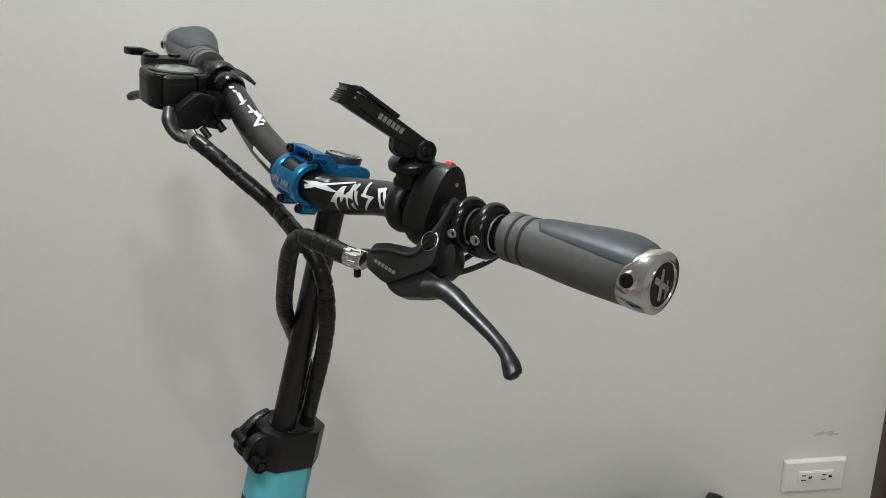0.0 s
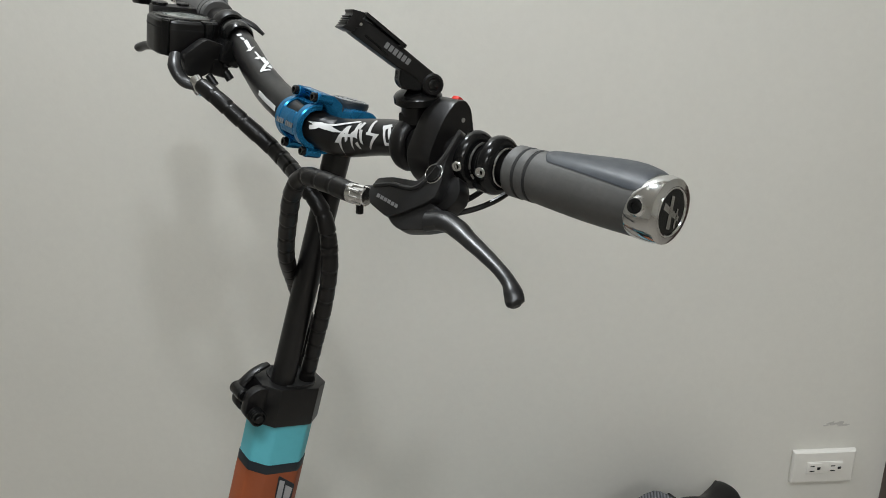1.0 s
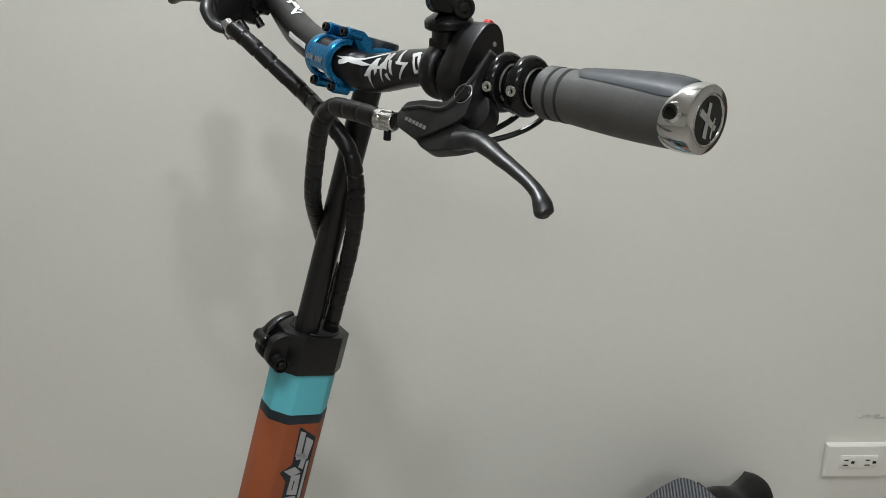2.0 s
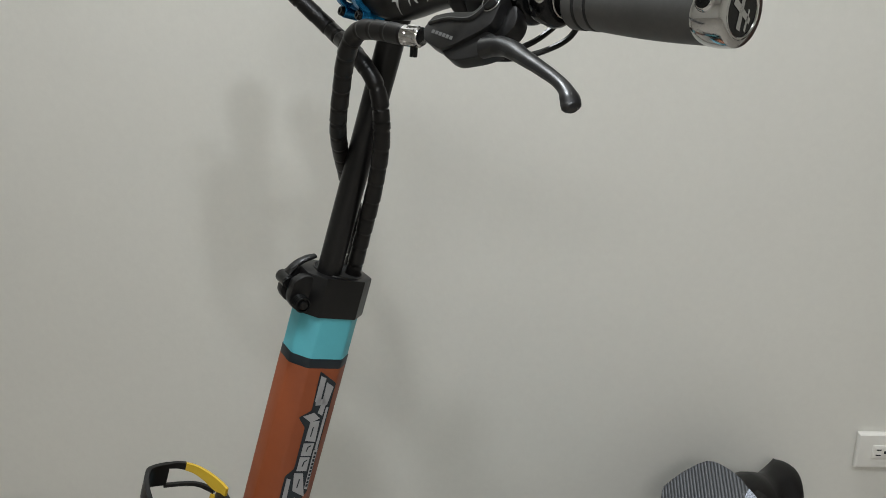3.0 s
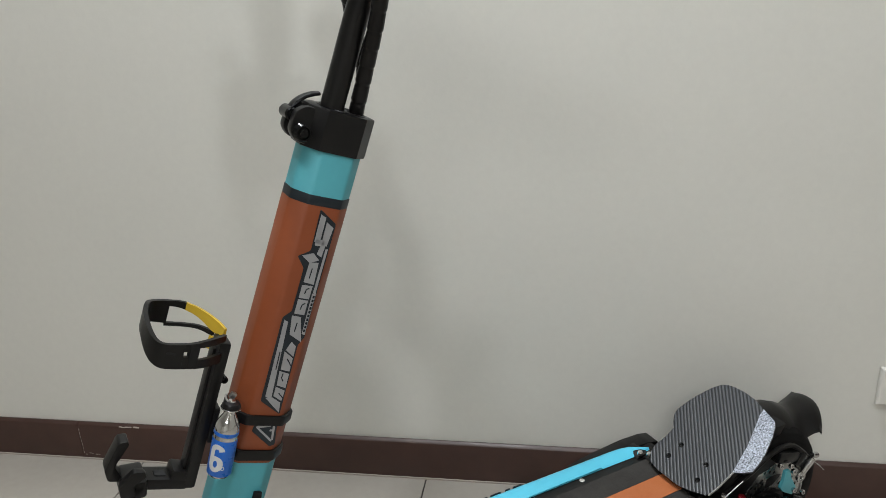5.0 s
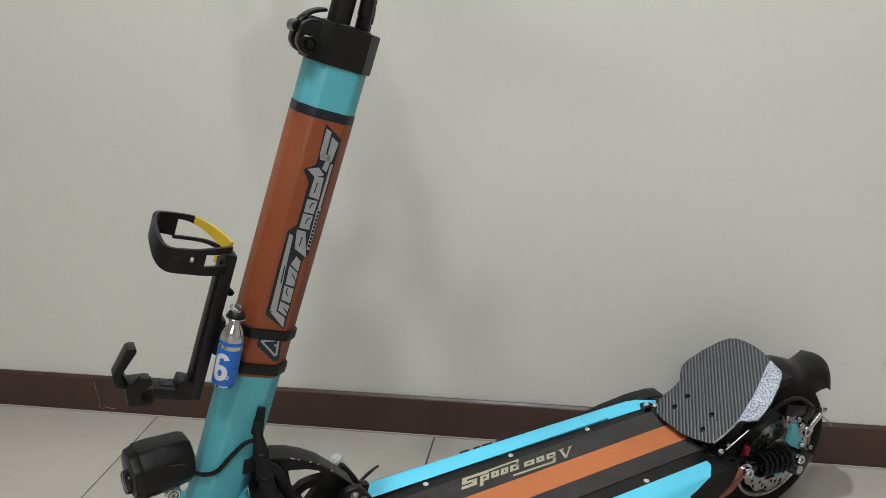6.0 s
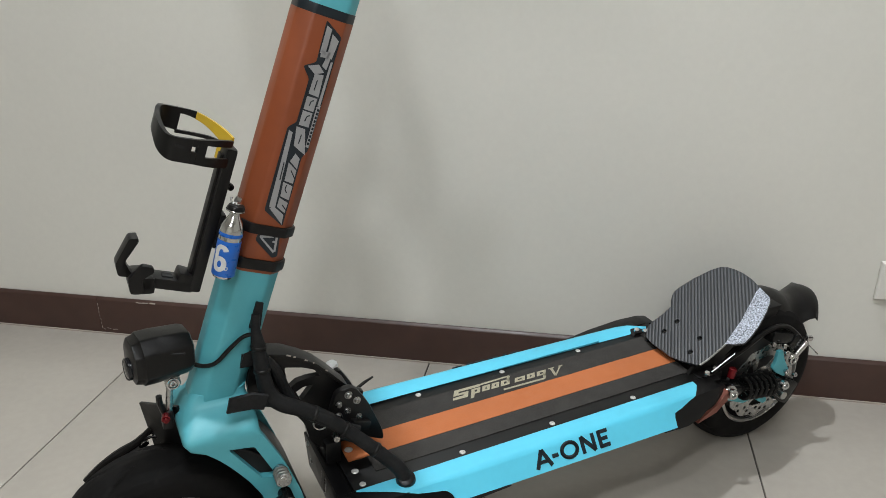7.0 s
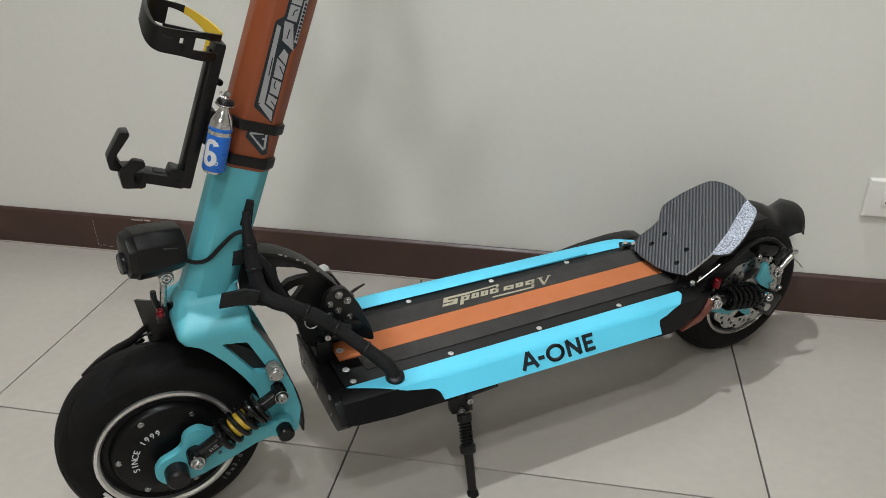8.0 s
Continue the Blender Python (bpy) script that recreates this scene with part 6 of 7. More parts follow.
def lower_cables():
    s = part("cable_trunk", sweep([(-0.389, -0.025, 0.428), (-0.391, -0.028, 0.412), (-0.390, -0.030, 0.388), (-0.389, -0.032, 0.359), (-0.385, -0.036, 0.328), (-0.372, -0.042, 0.312), (-0.349, -0.048, 0.300), (-0.321, -0.052, 0.281), (-0.290, -0.060, 0.252), (-0.258, -0.078, 0.222), (-0.240, -0.090, 0.203), (-0.235, -0.0945, 0.186)], [0.0045, 0.0055, 0.0080, 0.0090, 0.0097, 0.0100, 0.0093, 0.0094, 0.0086, 0.0091, 0.0096, 0.0102], 14, 8), M_TAPE, scooter, "black taped cable trunk from the column to the deck")
    part("grommet", lathe([(0.0098, 0.007), (0.0114, 0.006), (0.0124, 0.003), (0.0128, 0.0), (0.0128, -0.003), (0, -0.003)], (-0.2345, -0.0955, 0.1890), (-0.1, -0.35, 0.93), 26), M_PLASTIC, s, "black rubber cable grommet")
    part("cable_branch", sweep([(-0.384, -0.030, 0.370), (-0.372, -0.024, 0.348), (-0.362, -0.020, 0.318), (-0.352, -0.022, 0.296)], [0.006, 0.007, 0.007, 0.006], 10), M_TAPE, s)
    part("cable_branch", sweep([(-0.428, -0.024, 0.312), (-0.408, -0.030, 0.317), (-0.385, -0.036, 0.318), (-0.362, -0.040, 0.304)], [0.007, 0.0085, 0.0095, 0.009], 10), M_TAPE, s)
    part("cable_branch", sweep([(-0.352, -0.046, 0.298), (-0.330, -0.048, 0.280), (-0.302, -0.050, 0.262), (-0.280, -0.052, 0.250)], 0.0065, 10), M_TAPE, s)
    # tape flags on the column
    part("tape_strip", slab([(-0.412, 0.356), (-0.408, 0.376), (-0.381, 0.372), (-0.382, 0.355)], side_plane(-0.0128), 0.004, 0.0005), M_TAPE, s, "black tape strip")
    part("tape_strip", slab([(-0.438, 0.327), (-0.433, 0.345), (-0.406, 0.345), (-0.389, 0.338), (-0.396, 0.32), (-0.409, 0.325)], side_plane(-0.0535), 0.005, 0.0008), M_TAPE, s, "black tape strip")
    part("tape_strip", slab([(-0.386, 0.441), (-0.378, 0.438), (-0.384, 0.408), (-0.397, 0.410)], side_plane(-0.0180), 0.005, 0.0012), M_TAPE, s, "black tape strip")
    for c, d, r in (((-0.390, -0.030, 0.388), (0.05, 0.1, 1), 0.0092), ((-0.389, -0.032, 0.357), (0.05, 0.2, 1), 0.0100), ((-0.335, -0.050, 0.291), (0.8, -0.2, -0.6), 0.0102), ((-0.300, -0.057, 0.262), (0.75, -0.25, -0.65), 0.0098), ((-0.266, -0.073, 0.230), (0.65, -0.4, -0.6), 0.0099)):
        part("cable_tie", ring(c, d, r - 0.0006, 0.0009, 20, 8, 2.6), M_PLASTIC, s)


folding_neck()
lower_cables()


# ---------------------------------------------------------------- rear end
def rear_wheel():
    w = part("rear_tyre", tyre(0.1275, 0.080, AX_R), M_RUBBER, scooter, "fat black rear tyre")
    part("rim", lathe([(0.0755, -0.030), (0.0770, -0.0385), (0.0795, -0.041), (0.0828, -0.0385), (0.0800, -0.034), (0.078, 0.034), (0.0828, 0.0385), (0.0795, 0.041), (0.0770, 0.0385), (0.0755, 0.030)], AX_R, (0, 1, 0), 56, closed=True), M_RIM, w, "machined silver rim edge")
    part("hub", lathe([(0.0, -0.040), (0.026, -0.040), (0.030, -0.034), (0.066, -0.026), (0.076, -0.022), (0.076, 0.022), (0.03, 0.038), (0, 0.038)], AX_R, (0, 1, 0), 48), M_HUB, w, "gloss black hub motor cover")
    holes = []
    for k in range(36):
        a = 2 * math.pi * k / 36
        r = 0.0590 + 0.0052 * (k % 3 - 1)
        holes.append(circle(r * math.cos(a), r * math.sin(a), 0.0032, 8))
    for k in range(6):
        a0, a1 = 2 * math.pi * (k + 0.10) / 6, 2 * math.pi * (k + 0.82) / 6
        inner, outer = [], []
        for j in range(7):
            u = a0 + (a1 - a0) * j / 6
            outer.append((0.0480 * math.cos(u), 0.0480 * math.sin(u)))
            inner.append((0.0290 * math.cos(u + 0.28), 0.0290 * math.sin(u + 0.28)))
        holes.append(outer + inner[::-1])
    wave = [((0.0690 + 0.0020 * math.cos(12 * a)) * math.cos(a), (0.0690 + 0.0020 * math.cos(12 * a)) * math.sin(a)) for a in [2 * math.pi * k / 96 for k in range(96)]]
    part("brake_disc", slab(wave, Matrix(((1, 0, 0, AX_R.x), (0, 0, -1, -0.0555), (0, 1, 0, AX_R.z), (0, 0, 0, 1))), 0.002, holes=holes), M_STEEL, w, "perforated steel brake disc")
    part("disc_carrier", lathe([(0.0, -0.058), (0.020, -0.058), (0.026, -0.0545), (0.026, -0.040), (0, -0.040)], AX_R - Vector((0, AX_R.y, 0)), (0, 1, 0), 28), M_BLACK, w)
    part("axle", rod(AX_R + Vector((0, -0.090, 0)), AX_R + Vector((0, 0.090, 0)), 0.007), M_STEEL, w)


def sheet(stations, thick=0.003, n=10):
    """A curved sheet: (x, z, half width, drop and lag of the edges) from front to back."""
    bm = bmesh.new()
    layers = []
    for off in (0.0, -thick):
        rows = []
        for x, z, hw, drop, lag in stations:
            rows.append([bm.verts.new((x - lag * t * t, hw * t, z - drop * abs(t) ** 2.4 + off)) for t in [2 * k / n - 1 for k in range(n + 1)]])
        layers.append(rows)
    a, b = layers
    for rows in layers:
        for p, q in zip(rows, rows[1:]):
            for k in range(n):
                bm.faces.new((p[k], p[k + 1], q[k + 1], q[k]))
    m = len(stations)
    for i in range(m - 1):
        for k in (0, n):
            bm.faces.new((a[i][k], a[i + 1][k], b[i + 1][k], b[i][k]))
    for k in range(n):
        for i in (0, m - 1):
            bm.faces.new((a[i][k], a[i][k + 1], b[i][k + 1], b[i][k]))
    return bm


def rear_end():
    # angled foot rest of ribbed plate
    s = radians(35)
    m = Matrix(((math.cos(s), 0, -math.sin(s), 0.270), (0, 1, 0, -0.010), (math.sin(s), 0, math.cos(s), 0.205), (0, 0, 0, 1)))
    near = [(-0.0155, -0.010), (-0.0110, -0.030), (-0.0010, -0.056), (0.0060, -0.0605), (0.0300, -0.0625), (0.0520, -0.0630), (0.0610, -0.0770), (0.0700, -0.0855), (0.0850, -0.0850), (0.1040, -0.0815), (0.1320, -0.0720), (0.1490, -0.0635), (0.1550, -0.0570), (0.1620, -0.0300), (0.1680, -0.0100), (0.1700, 0.0100)]
    outline = near + [(0.1690, 0.030), (0.1660, 0.0430), (0.1600, 0.0535), (0.1465, 0.0630), (0.1180, 0.0748), (0.0920, 0.0815), (0.0800, 0.0825), (0.0720, 0.0795), (0.0620, 0.0720), (0.0540, 0.0640), (0.0350, 0.0635), (0.0130, 0.0670), (0.0000, 0.0640), (-0.0130, 0.0520), (-0.0160, 0.0350)]
    holes = [circle(a, b, 0.0045, 12) for a, b in ((0.0389, 0.032), (0.0126, 0.0353), (0.0367, -0.0232), (0.0097, -0.0299))]
    rest = part("foot_rest", slab(outline, m, 0.004, holes=holes), M_CARBON, scooter, "angled foot rest of ribbed carbon-look plate")
    part("edge_tape", slab([(0.0520, -0.0635), (0.0610, -0.0775), (0.0700, -0.0860), (0.0850, -0.0855), (0.1040, -0.0820), (0.1320, -0.0725), (0.1490, -0.0640), (0.1555, -0.0570), (0.1622, -0.0310), (0.152, -0.0330), (0.098, -0.0530)], m @ Matrix.Translation((0, 0, 0.0041)), 0.0008), M_FUR, rest, "sparkling silver-grey edge tape")
    part("edge_trim", moved(sweep([(0.002, -0.0595, 0.003), (0.020, -0.0625, 0.003), (0.054, -0.0640, 0.003)], 0.0016, 6), m), M_STEEL, rest)
    part("rest_support", join(slab([(0.262, 0.186), (0.275, 0.205), (0.385, 0.282), (0.400, 0.262), (0.330, 0.200), (0.300, 0.180)], side_plane(-0.052), 0.006), slab([(0.262, 0.186), (0.275, 0.205), (0.385, 0.282), (0.400, 0.262), (0.330, 0.200), (0.300, 0.180)], side_plane(0.052), 0.006)), M_BLACK, rest)
    for a, b in ((0.0389, 0.032), (0.0126, 0.0353), (0.0367, -0.0232), (0.0097, -0.0299)):
        part("sunk_bolt", moved(lathe([(0.0042, -0.002), (0.0042, 0.001), (0.002, 0.001), (0, 0.0)], (a, b, 0), (0, 0, 1), 12), m), M_GLOSS, rest)
    # mudguard with its upturned tail
    guard = sheet([(0.335, 0.225, 0.050, 0.020, 0), (0.380, 0.258, 0.052, 0.030, 0), (0.430, 0.268, 0.052, 0.036, 0), (0.470, 0.2665, 0.050, 0.037, 0), (0.492, 0.2580, 0.047, 0.036, 0.002), (0.508, 0.2490, 0.046, 0.030, 0.006), (0.522, 0.2470, 0.047, 0.020, 0.010), (0.540, 0.2490, 0.050, 0.011, 0.016), (0.556, 0.2500, 0.053, 0.008, 0.022), (0.570, 0.2460, 0.054, 0.010, 0.030)], 0.004, 14)
    # the tail flap is twisted: its near corner hangs, its far corner is cut back
    for v in guard.verts:
        w = max(0.0, min(1.0, (v.co.x - 0.485) / 0.035))
        u = v.co.y / 0.054
        if v.co.y < 0:
            v.co.z -= 0.018 * w * u * u
        else:
            v.co.x += 0.032 * w * u * u
            v.co.y *= 1.0 - 0.4 * w
    part("rear_mudguard", guard, M_PLASTIC, scooter, "black rear mudguard with an upturned tail")
    part("inner_guard", slab([(0.300, 0.150), (0.300, 0.200), (0.345, 0.238), (0.400, 0.262), (0.452, 0.262), (0.440, 0.240), (0.390, 0.232), (0.340, 0.200), (0.322, 0.150)], side_plane(0.050), 0.098, 0.002), M_PLASTIC, scooter)
    # swing arms
    arm = rounded([(0.270, 0.118), (0.262, 0.150), (0.300, 0.168), (0.360, 0.150), (0.420, 0.152), (0.452, 0.140), (0.456, 0.112), (0.430, 0.104), (0.360, 0.112)], 0.008)
    for y in (-0.058, 0.066):
        sw = part("rear_swing_arm", slab(arm, side_plane(y), 0.008, 0.001), M_BLACK, scooter, "black rear swing arm")
        part("arm_plate", slab(rounded([(0.334, 0.135), (0.374, 0.122), (0.4, 0.104), (0.385, 0.102), (0.337, 0.123)], 0.002), side_plane(y - 0.004), 0.005), M_CYAN, sw, "turquoise plate")
    near = bpy.data.objects["rear_swing_arm"]
    part("upper_link", slab(rounded([(0.29, 0.178), (0.337, 0.203), (0.381, 0.22), (0.434, 0.229), (0.448, 0.21), (0.448, 0.166), (0.446, 0.142), (0.4, 0.147), (0.348, 0.158)], 0.006), side_plane(-0.050), 0.007, 0.001), M_BLACK, near, "black upper link plate")
    part("caliper_plate", slab(rounded([(0.433, 0.194), (0.443, 0.194), (0.45, 0.177), (0.466, 0.151), (0.459, 0.139), (0.436, 0.153), (0.427, 0.163), (0.432, 0.176)], 0.002), side_plane(-0.070), 0.006, 0.001), M_CYAN, near, "turquoise caliper plate")
    part("caliper_plate", slab(rounded([(0.395, 0.117), (0.429, 0.109), (0.437, 0.094), (0.43, 0.09), (0.414, 0.1)], 0.002), side_plane(-0.066), 0.004, 0.001), M_CYAN, near, "turquoise caliper plate")
    cal = part("rear_caliper", join(box((0.440, -0.060, 0.216), (0.050, 0.028, 0.020), (0, 15, 0), 0.005), box((0.474, -0.062, 0.200), (0.026, 0.026, 0.026), (0, 40, 0), 0.005)), M_GLOSS, scooter, "black rear brake caliper")
    part("caliper_foot", join(box((0.470, -0.064, 0.108), (0.040, 0.030, 0.044), (0, 30, 0), 0.006), box((0.446, -0.072, 0.118), (0.024, 0.020, 0.026), (0, 30, 0), 0.004)), M_GLOSS, cal)
    part("cable_arm", join(rod((0.470, -0.076, 0.174), (0.492, -0.078, 0.200), 0.0055, seg=14), ring((0.470, -0.078, 0.172), (0, 1, 0), 0.0075, 0.003, 20, 8), rod((0.488, -0.078, 0.208), (0.500, -0.078, 0.204), 0.005, seg=12)), M_CHROME, cal, "silver cable arm")
    part("cable_end", sweep([(0.488, -0.078, 0.200), (0.506, -0.082, 0.184), (0.518, -0.084, 0.172)], 0.0011, 6), M_STEEL, cal)
    for x, y, z in ((0.438, -0.078, 0.206), (0.452, -0.074, 0.188), (0.476, -0.080, 0.142), (0.424, -0.076, 0.128), (0.456, -0.078, 0.152), (0.414, -0.076, 0.214)):
        part("caliper_bolt", bolt((x, y, z), (-0.2, -1, 0.15), 0.0040, 0.005), M_CHROME, cal)
    part("rear_cable", sweep([(0.300, -0.050, 0.165), (0.360, -0.062, 0.205), (0.410, -0.064, 0.232), (0.452, -0.064, 0.230), (0.480, -0.070, 0.208)], 0.0045, 8), M_WRAP, cal)
    # shock absorber lying along the arm
    p0, p1 = Vector((0.312, -0.094, 0.166)), Vector((0.436, -0.082, 0.138))
    d = (p1 - p0).normalized()
    sh = part("rear_shock", join(rod(p0, p1, 0.006), rod(p0 + d * 0.004, p0 + d * 0.030, 0.0105), rod(p1 - d * 0.022, p1 + d * 0.004, 0.0095)), M_GLOSS, scooter, "black coil shock absorber with a red collar")
    part("coil", spring(p0 + d * 0.030, p1 - d * 0.018, 0.0175, 0.0033, 6.0), M_GLOSS, sh, "black coil spring")
    part("red_collar", rod(p0 + Vector((0.010, 0.008, 0.016)), p0 + Vector((0.012, 0.008, 0.032)), 0.0060, seg=20), M_RED, sh, "red anodised collar")
    part("shock_bolt", join(bolt(p0 + Vector((-0.004, -0.010, 0.002)), (-0.2, -1, 0.2), 0.0085, 0.009), lathe([(0.0115, 0), (0.0115, 0.002), (0, 0.002)], p0 + Vector((-0.004, -0.008, 0.002)), (-0.2, -1, 0.2), 20)), M_CHROME, sh, "steel socket bolt")
    part("shock_bolt", bolt(p1 + Vector((0.002, -0.010, 0.002)), (-0.2, -1, 0.2), 0.0075, 0.009), M_CHROME, sh, "steel socket bolt")
    # fixings at the deck's tail
    tail = part("tail_block", join(box((0.292, 0.0, 0.172), (0.050, 0.150, 0.034), bev=0.006), box((0.285, -0.088, 0.160), (0.046, 0.028, 0.036), (0, 0, 8), 0.010), box((0.268, 0.090, 0.176), (0.080, 0.028, 0.022), (0, -4, 0), 0.008)), M_PLASTIC, scooter, "black tail block of the deck")
    for x, y, z in ((0.276, -0.080, 0.204), (0.296, -0.074, 0.206), (0.262, 0.072, 0.202), (0.268, 0.058, 0.206)):
        part("tail_bolt", lathe([(0.0046, 0), (0.0049, 0.003), (0.0038, 0.0055), (0, 0.006)], (x, y, z - 0.008), (-0.2, -0.3, 0.9), 16), M_CHROME, tail)
    part("wire_pin", rod((0.288, -0.078, 0.196), (0.326, -0.082, 0.222), 0.0011, seg=8), M_STEEL, tail)


def kickstand():
    k = part("stand_bracket", join(slab(rounded([(-0.161, 0.152), (-0.128, 0.152), (-0.1235, 0.106), (-0.156, 0.109)], 0.002), side_plane(-0.098), 0.012, 0.001), box((-0.112, -0.104, 0.1395), (0.050, 0.020, 0.006), (0, -4, 0), 0.001)), M_PLASTIC, scooter, "black kickstand bracket")
    for x, z in ((-0.131, 0.127), (-0.143, 0.113)):
        part("stand_bolt", bolt((x, -0.110, z), (0, -1, 0.05), 0.0052, 0.005), M_STEEL, k)
    p0, p1 = Vector((-0.139, -0.112, 0.108)), Vector((-0.148, -0.166, 0.006))
    d = (p1 - p0).normalized()
    leg = part("stand_leg", join(rod(p0, p0 + d * 0.012, 0.0105, seg=18), rod(p0 + d * 0.044, p0 + d * 0.056, 0.0112, seg=18), rod(p0 + d * 0.008, p1, 0.0068, 0.0060, 18)), M_BLACK, scooter, "black kickstand leg with a return spring")
    part("return_spring", spring(p0 + d * 0.012, p0 + d * 0.044, 0.0080, 0.0016, 7.0, 6, 14), M_GLOSS, leg)
    part("stand_foot", lathe([(0.0, 0.008), (0.0075, 0.007), (0.0085, 0.0), (0.0075, -0.004), (0, -0.005)], p1, -d, 16), M_RUBBER, leg)


rear_wheel()
rear_end()
kickstand()


# ---------------------------------------------------------------- things carried on the column
def in_stem(*p):
    return STEM @ Vector(p)


def band(stations, height, thick, m):
    """A flat band standing on a plan line of (x, y, lift)."""
    bm = bmesh.new()
    rows = []
    n = len(stations)
    for i, (x, y, z, h) in enumerate(stations):
        a, b = stations[max(i - 1, 0)], stations[min(i + 1, n - 1)]
        d = Vector((b[0] - a[0], b[1] - a[1])).normalized()
        nx, ny = -d.y * thick / 2, d.x * thick / 2
        rows.append([bm.verts.new(m @ Vector(q)) for q in ((x + nx, y + ny, z), (x - nx, y - ny, z), (x - nx, y - ny, z + h), (x + nx, y + ny, z + h))])
    for a, b in zip(rows, rows[1:]):
        for k in range(4):
            bm.faces.new((a[k], a[(k + 1) % 4], b[(k + 1) % 4], b[k]))
    bm.faces.new(rows[0])
    bm.faces.new(rows[-1])
    return bm


def bottle_cage():
    base = in_stem(-0.06, 0.004, -0.205)
    t = thing("bottle_cage", base, "black adjustable bottle cage with a yellow tongue, strapped to the column", "bottle cage")
    S = STEM
    post = join(moved(box((-0.0550, 0.002, -0.1265), (0.013, 0.028, 0.169), bev=0.004), S), moved(box((-0.0625, 0.002, -0.1265), (0.004, 0.014, 0.15), bev=0.001), S), moved(box((-0.0465, -0.004, -0.135), (0.006, 0.02, 0.04), bev=0.002), S))
    part("post", post, M_PLASTIC, t, "black back post")

    def strip(path, thick=0.0038, n=4):
        """A band along (x, y, lower edge, upper edge), eased between the stations."""
        out = []
        for i in range(len(path) - 1):
            p = [path[max(0, min(len(path) - 1, i + k))] for k in (-1, 0, 1, 2)]
            for j in range(n if i < len(path) - 2 else n + 1):
                u = j / n
                q = [0.5 * (2 * p[1][c] + (p[2][c] - p[0][c]) * u + (2 * p[0][c] - 5 * p[1][c] + 4 * p[2][c] - p[3][c]) * u * u + (3 * p[1][c] - p[0][c] - 3 * p[2][c] + p[3][c]) * u ** 3) for c in range(4)]
                out.append((q[0], q[1], q[2], q[3] - q[2]))
        return band(out, 0, thick, S)

    near = [(-0.0575, -0.009, -0.0405, -0.0335), (-0.0645, -0.0165, -0.0400, -0.0328), (-0.0793, -0.0285, -0.0390, -0.0322), (-0.0900, -0.0345, -0.0385, -0.0328)]
    part("near_band", strip(near), M_PLASTIC, t, "near upper rail")
    part("near_band", strip([(-0.0590, -0.012, -0.0630, -0.0530), (-0.0690, -0.0205, -0.0625, -0.0525), (-0.0800, -0.0290, -0.0615, -0.0520), (-0.0900, -0.0345, -0.0605, -0.0515)]), M_PLASTIC, t, "near lower rail")
    face = [(-0.0885, -0.0340, -0.0605, -0.0328), (-0.0985, -0.0375, -0.0595, -0.0336)]
    part("front_band", join(strip(face, 0.0042), strip([(-0.0985, -0.0375, -0.0595, -0.0470), (-0.1038, -0.0382, -0.0595, -0.0470)], 0.0042), strip([(-0.0985, -0.0375, -0.0415, -0.0336), (-0.1038, -0.0382, -0.0415, -0.0340)], 0.0042),
                            strip([(-0.1038, -0.0382, -0.0595, -0.0340), (-0.1120, -0.0385, -0.0598, -0.0347), (-0.1216, -0.0370, -0.0600, -0.0355), (-0.1283, -0.0320, -0.0575, -0.0350), (-0.1331, -0.0220, -0.0520, -0.0310), (-0.1355, -0.0050, -0.0440, -0.0255), (-0.1345, 0.0120, -0.0420, -0.0228), (-0.1318, 0.0220, -0.0420, -0.0205), (-0.1277, 0.0300, -0.0425, -0.0205), (-0.1180, 0.0360, -0.0445, -0.0210), (-0.1060, 0.0390, -0.0460, -0.0212)], 0.0045)), M_PLASTIC, t, "broad angular front band with slots")
    part("upper_band", strip([(-0.1070, 0.0388, -0.0270, -0.0212), (-0.0970, 0.0392, -0.0275, -0.0210), (-0.0890, 0.0380, -0.0290, -0.0212)]), M_PLASTIC, t, "far upper rail")
    part("lower_band", strip([(-0.1070, 0.0388, -0.0490, -0.0455), (-0.0870, 0.0380, -0.0480, -0.0445), (-0.0720, 0.0335, -0.0475, -0.0435), (-0.0600, 0.0200, -0.0480, -0.0430)]), M_PLASTIC, t)
    part("yellow_tongue", strip([(-0.0890, 0.0378, -0.0292, -0.0214), (-0.0790, 0.0350, -0.0325, -0.0236), (-0.0700, 0.0290, -0.0370, -0.0262), (-0.0630, 0.0210, -0.0415, -0.0285), (-0.0570, 0.0130, -0.0440, -0.0312), (-0.0535, 0.0050, -0.0455, -0.0335)], 0.0034), M_YELLOW, t, "yellow plastic tongue")
    part("yellow_tongue", strip([(-0.0630, 0.0200, -0.0620, -0.0480), (-0.0575, 0.0120, -0.0620, -0.0480)], 0.0030), M_YELLOW, t, "yellow plastic tongue")
    part("band_slot", moved(join(box((-0.1155, -0.0404, -0.0440), (0.0085, 0.0014, 0.0022), (0, 6, 0), 0.0003)), S), M_SLOT, t)
    part("post_screw", moved(join(bolt((-0.0465, -0.006, -0.084), (0, -1, 0), 0.0038, 0.005), box((-0.0485, -0.003, -0.084), (0.008, 0.006, 0.006), bev=0.001)), S), M_GLOSS, t)
    # adjustable foot with its hook
    foot = part("foot", moved(join(box((-0.083, 0.002, -0.2060), (0.052, 0.026, 0.013), (0, 0, 0), 0.003), box((-0.066, 0.002, -0.197), (0.020, 0.026, 0.012), (0, 8, 0), 0.003), box((-0.112, 0.000, -0.208), (0.026, 0.040, 0.020), (0, -12, 0), 0.005)), S), M_PLASTIC, t, "stepped adjustable foot")
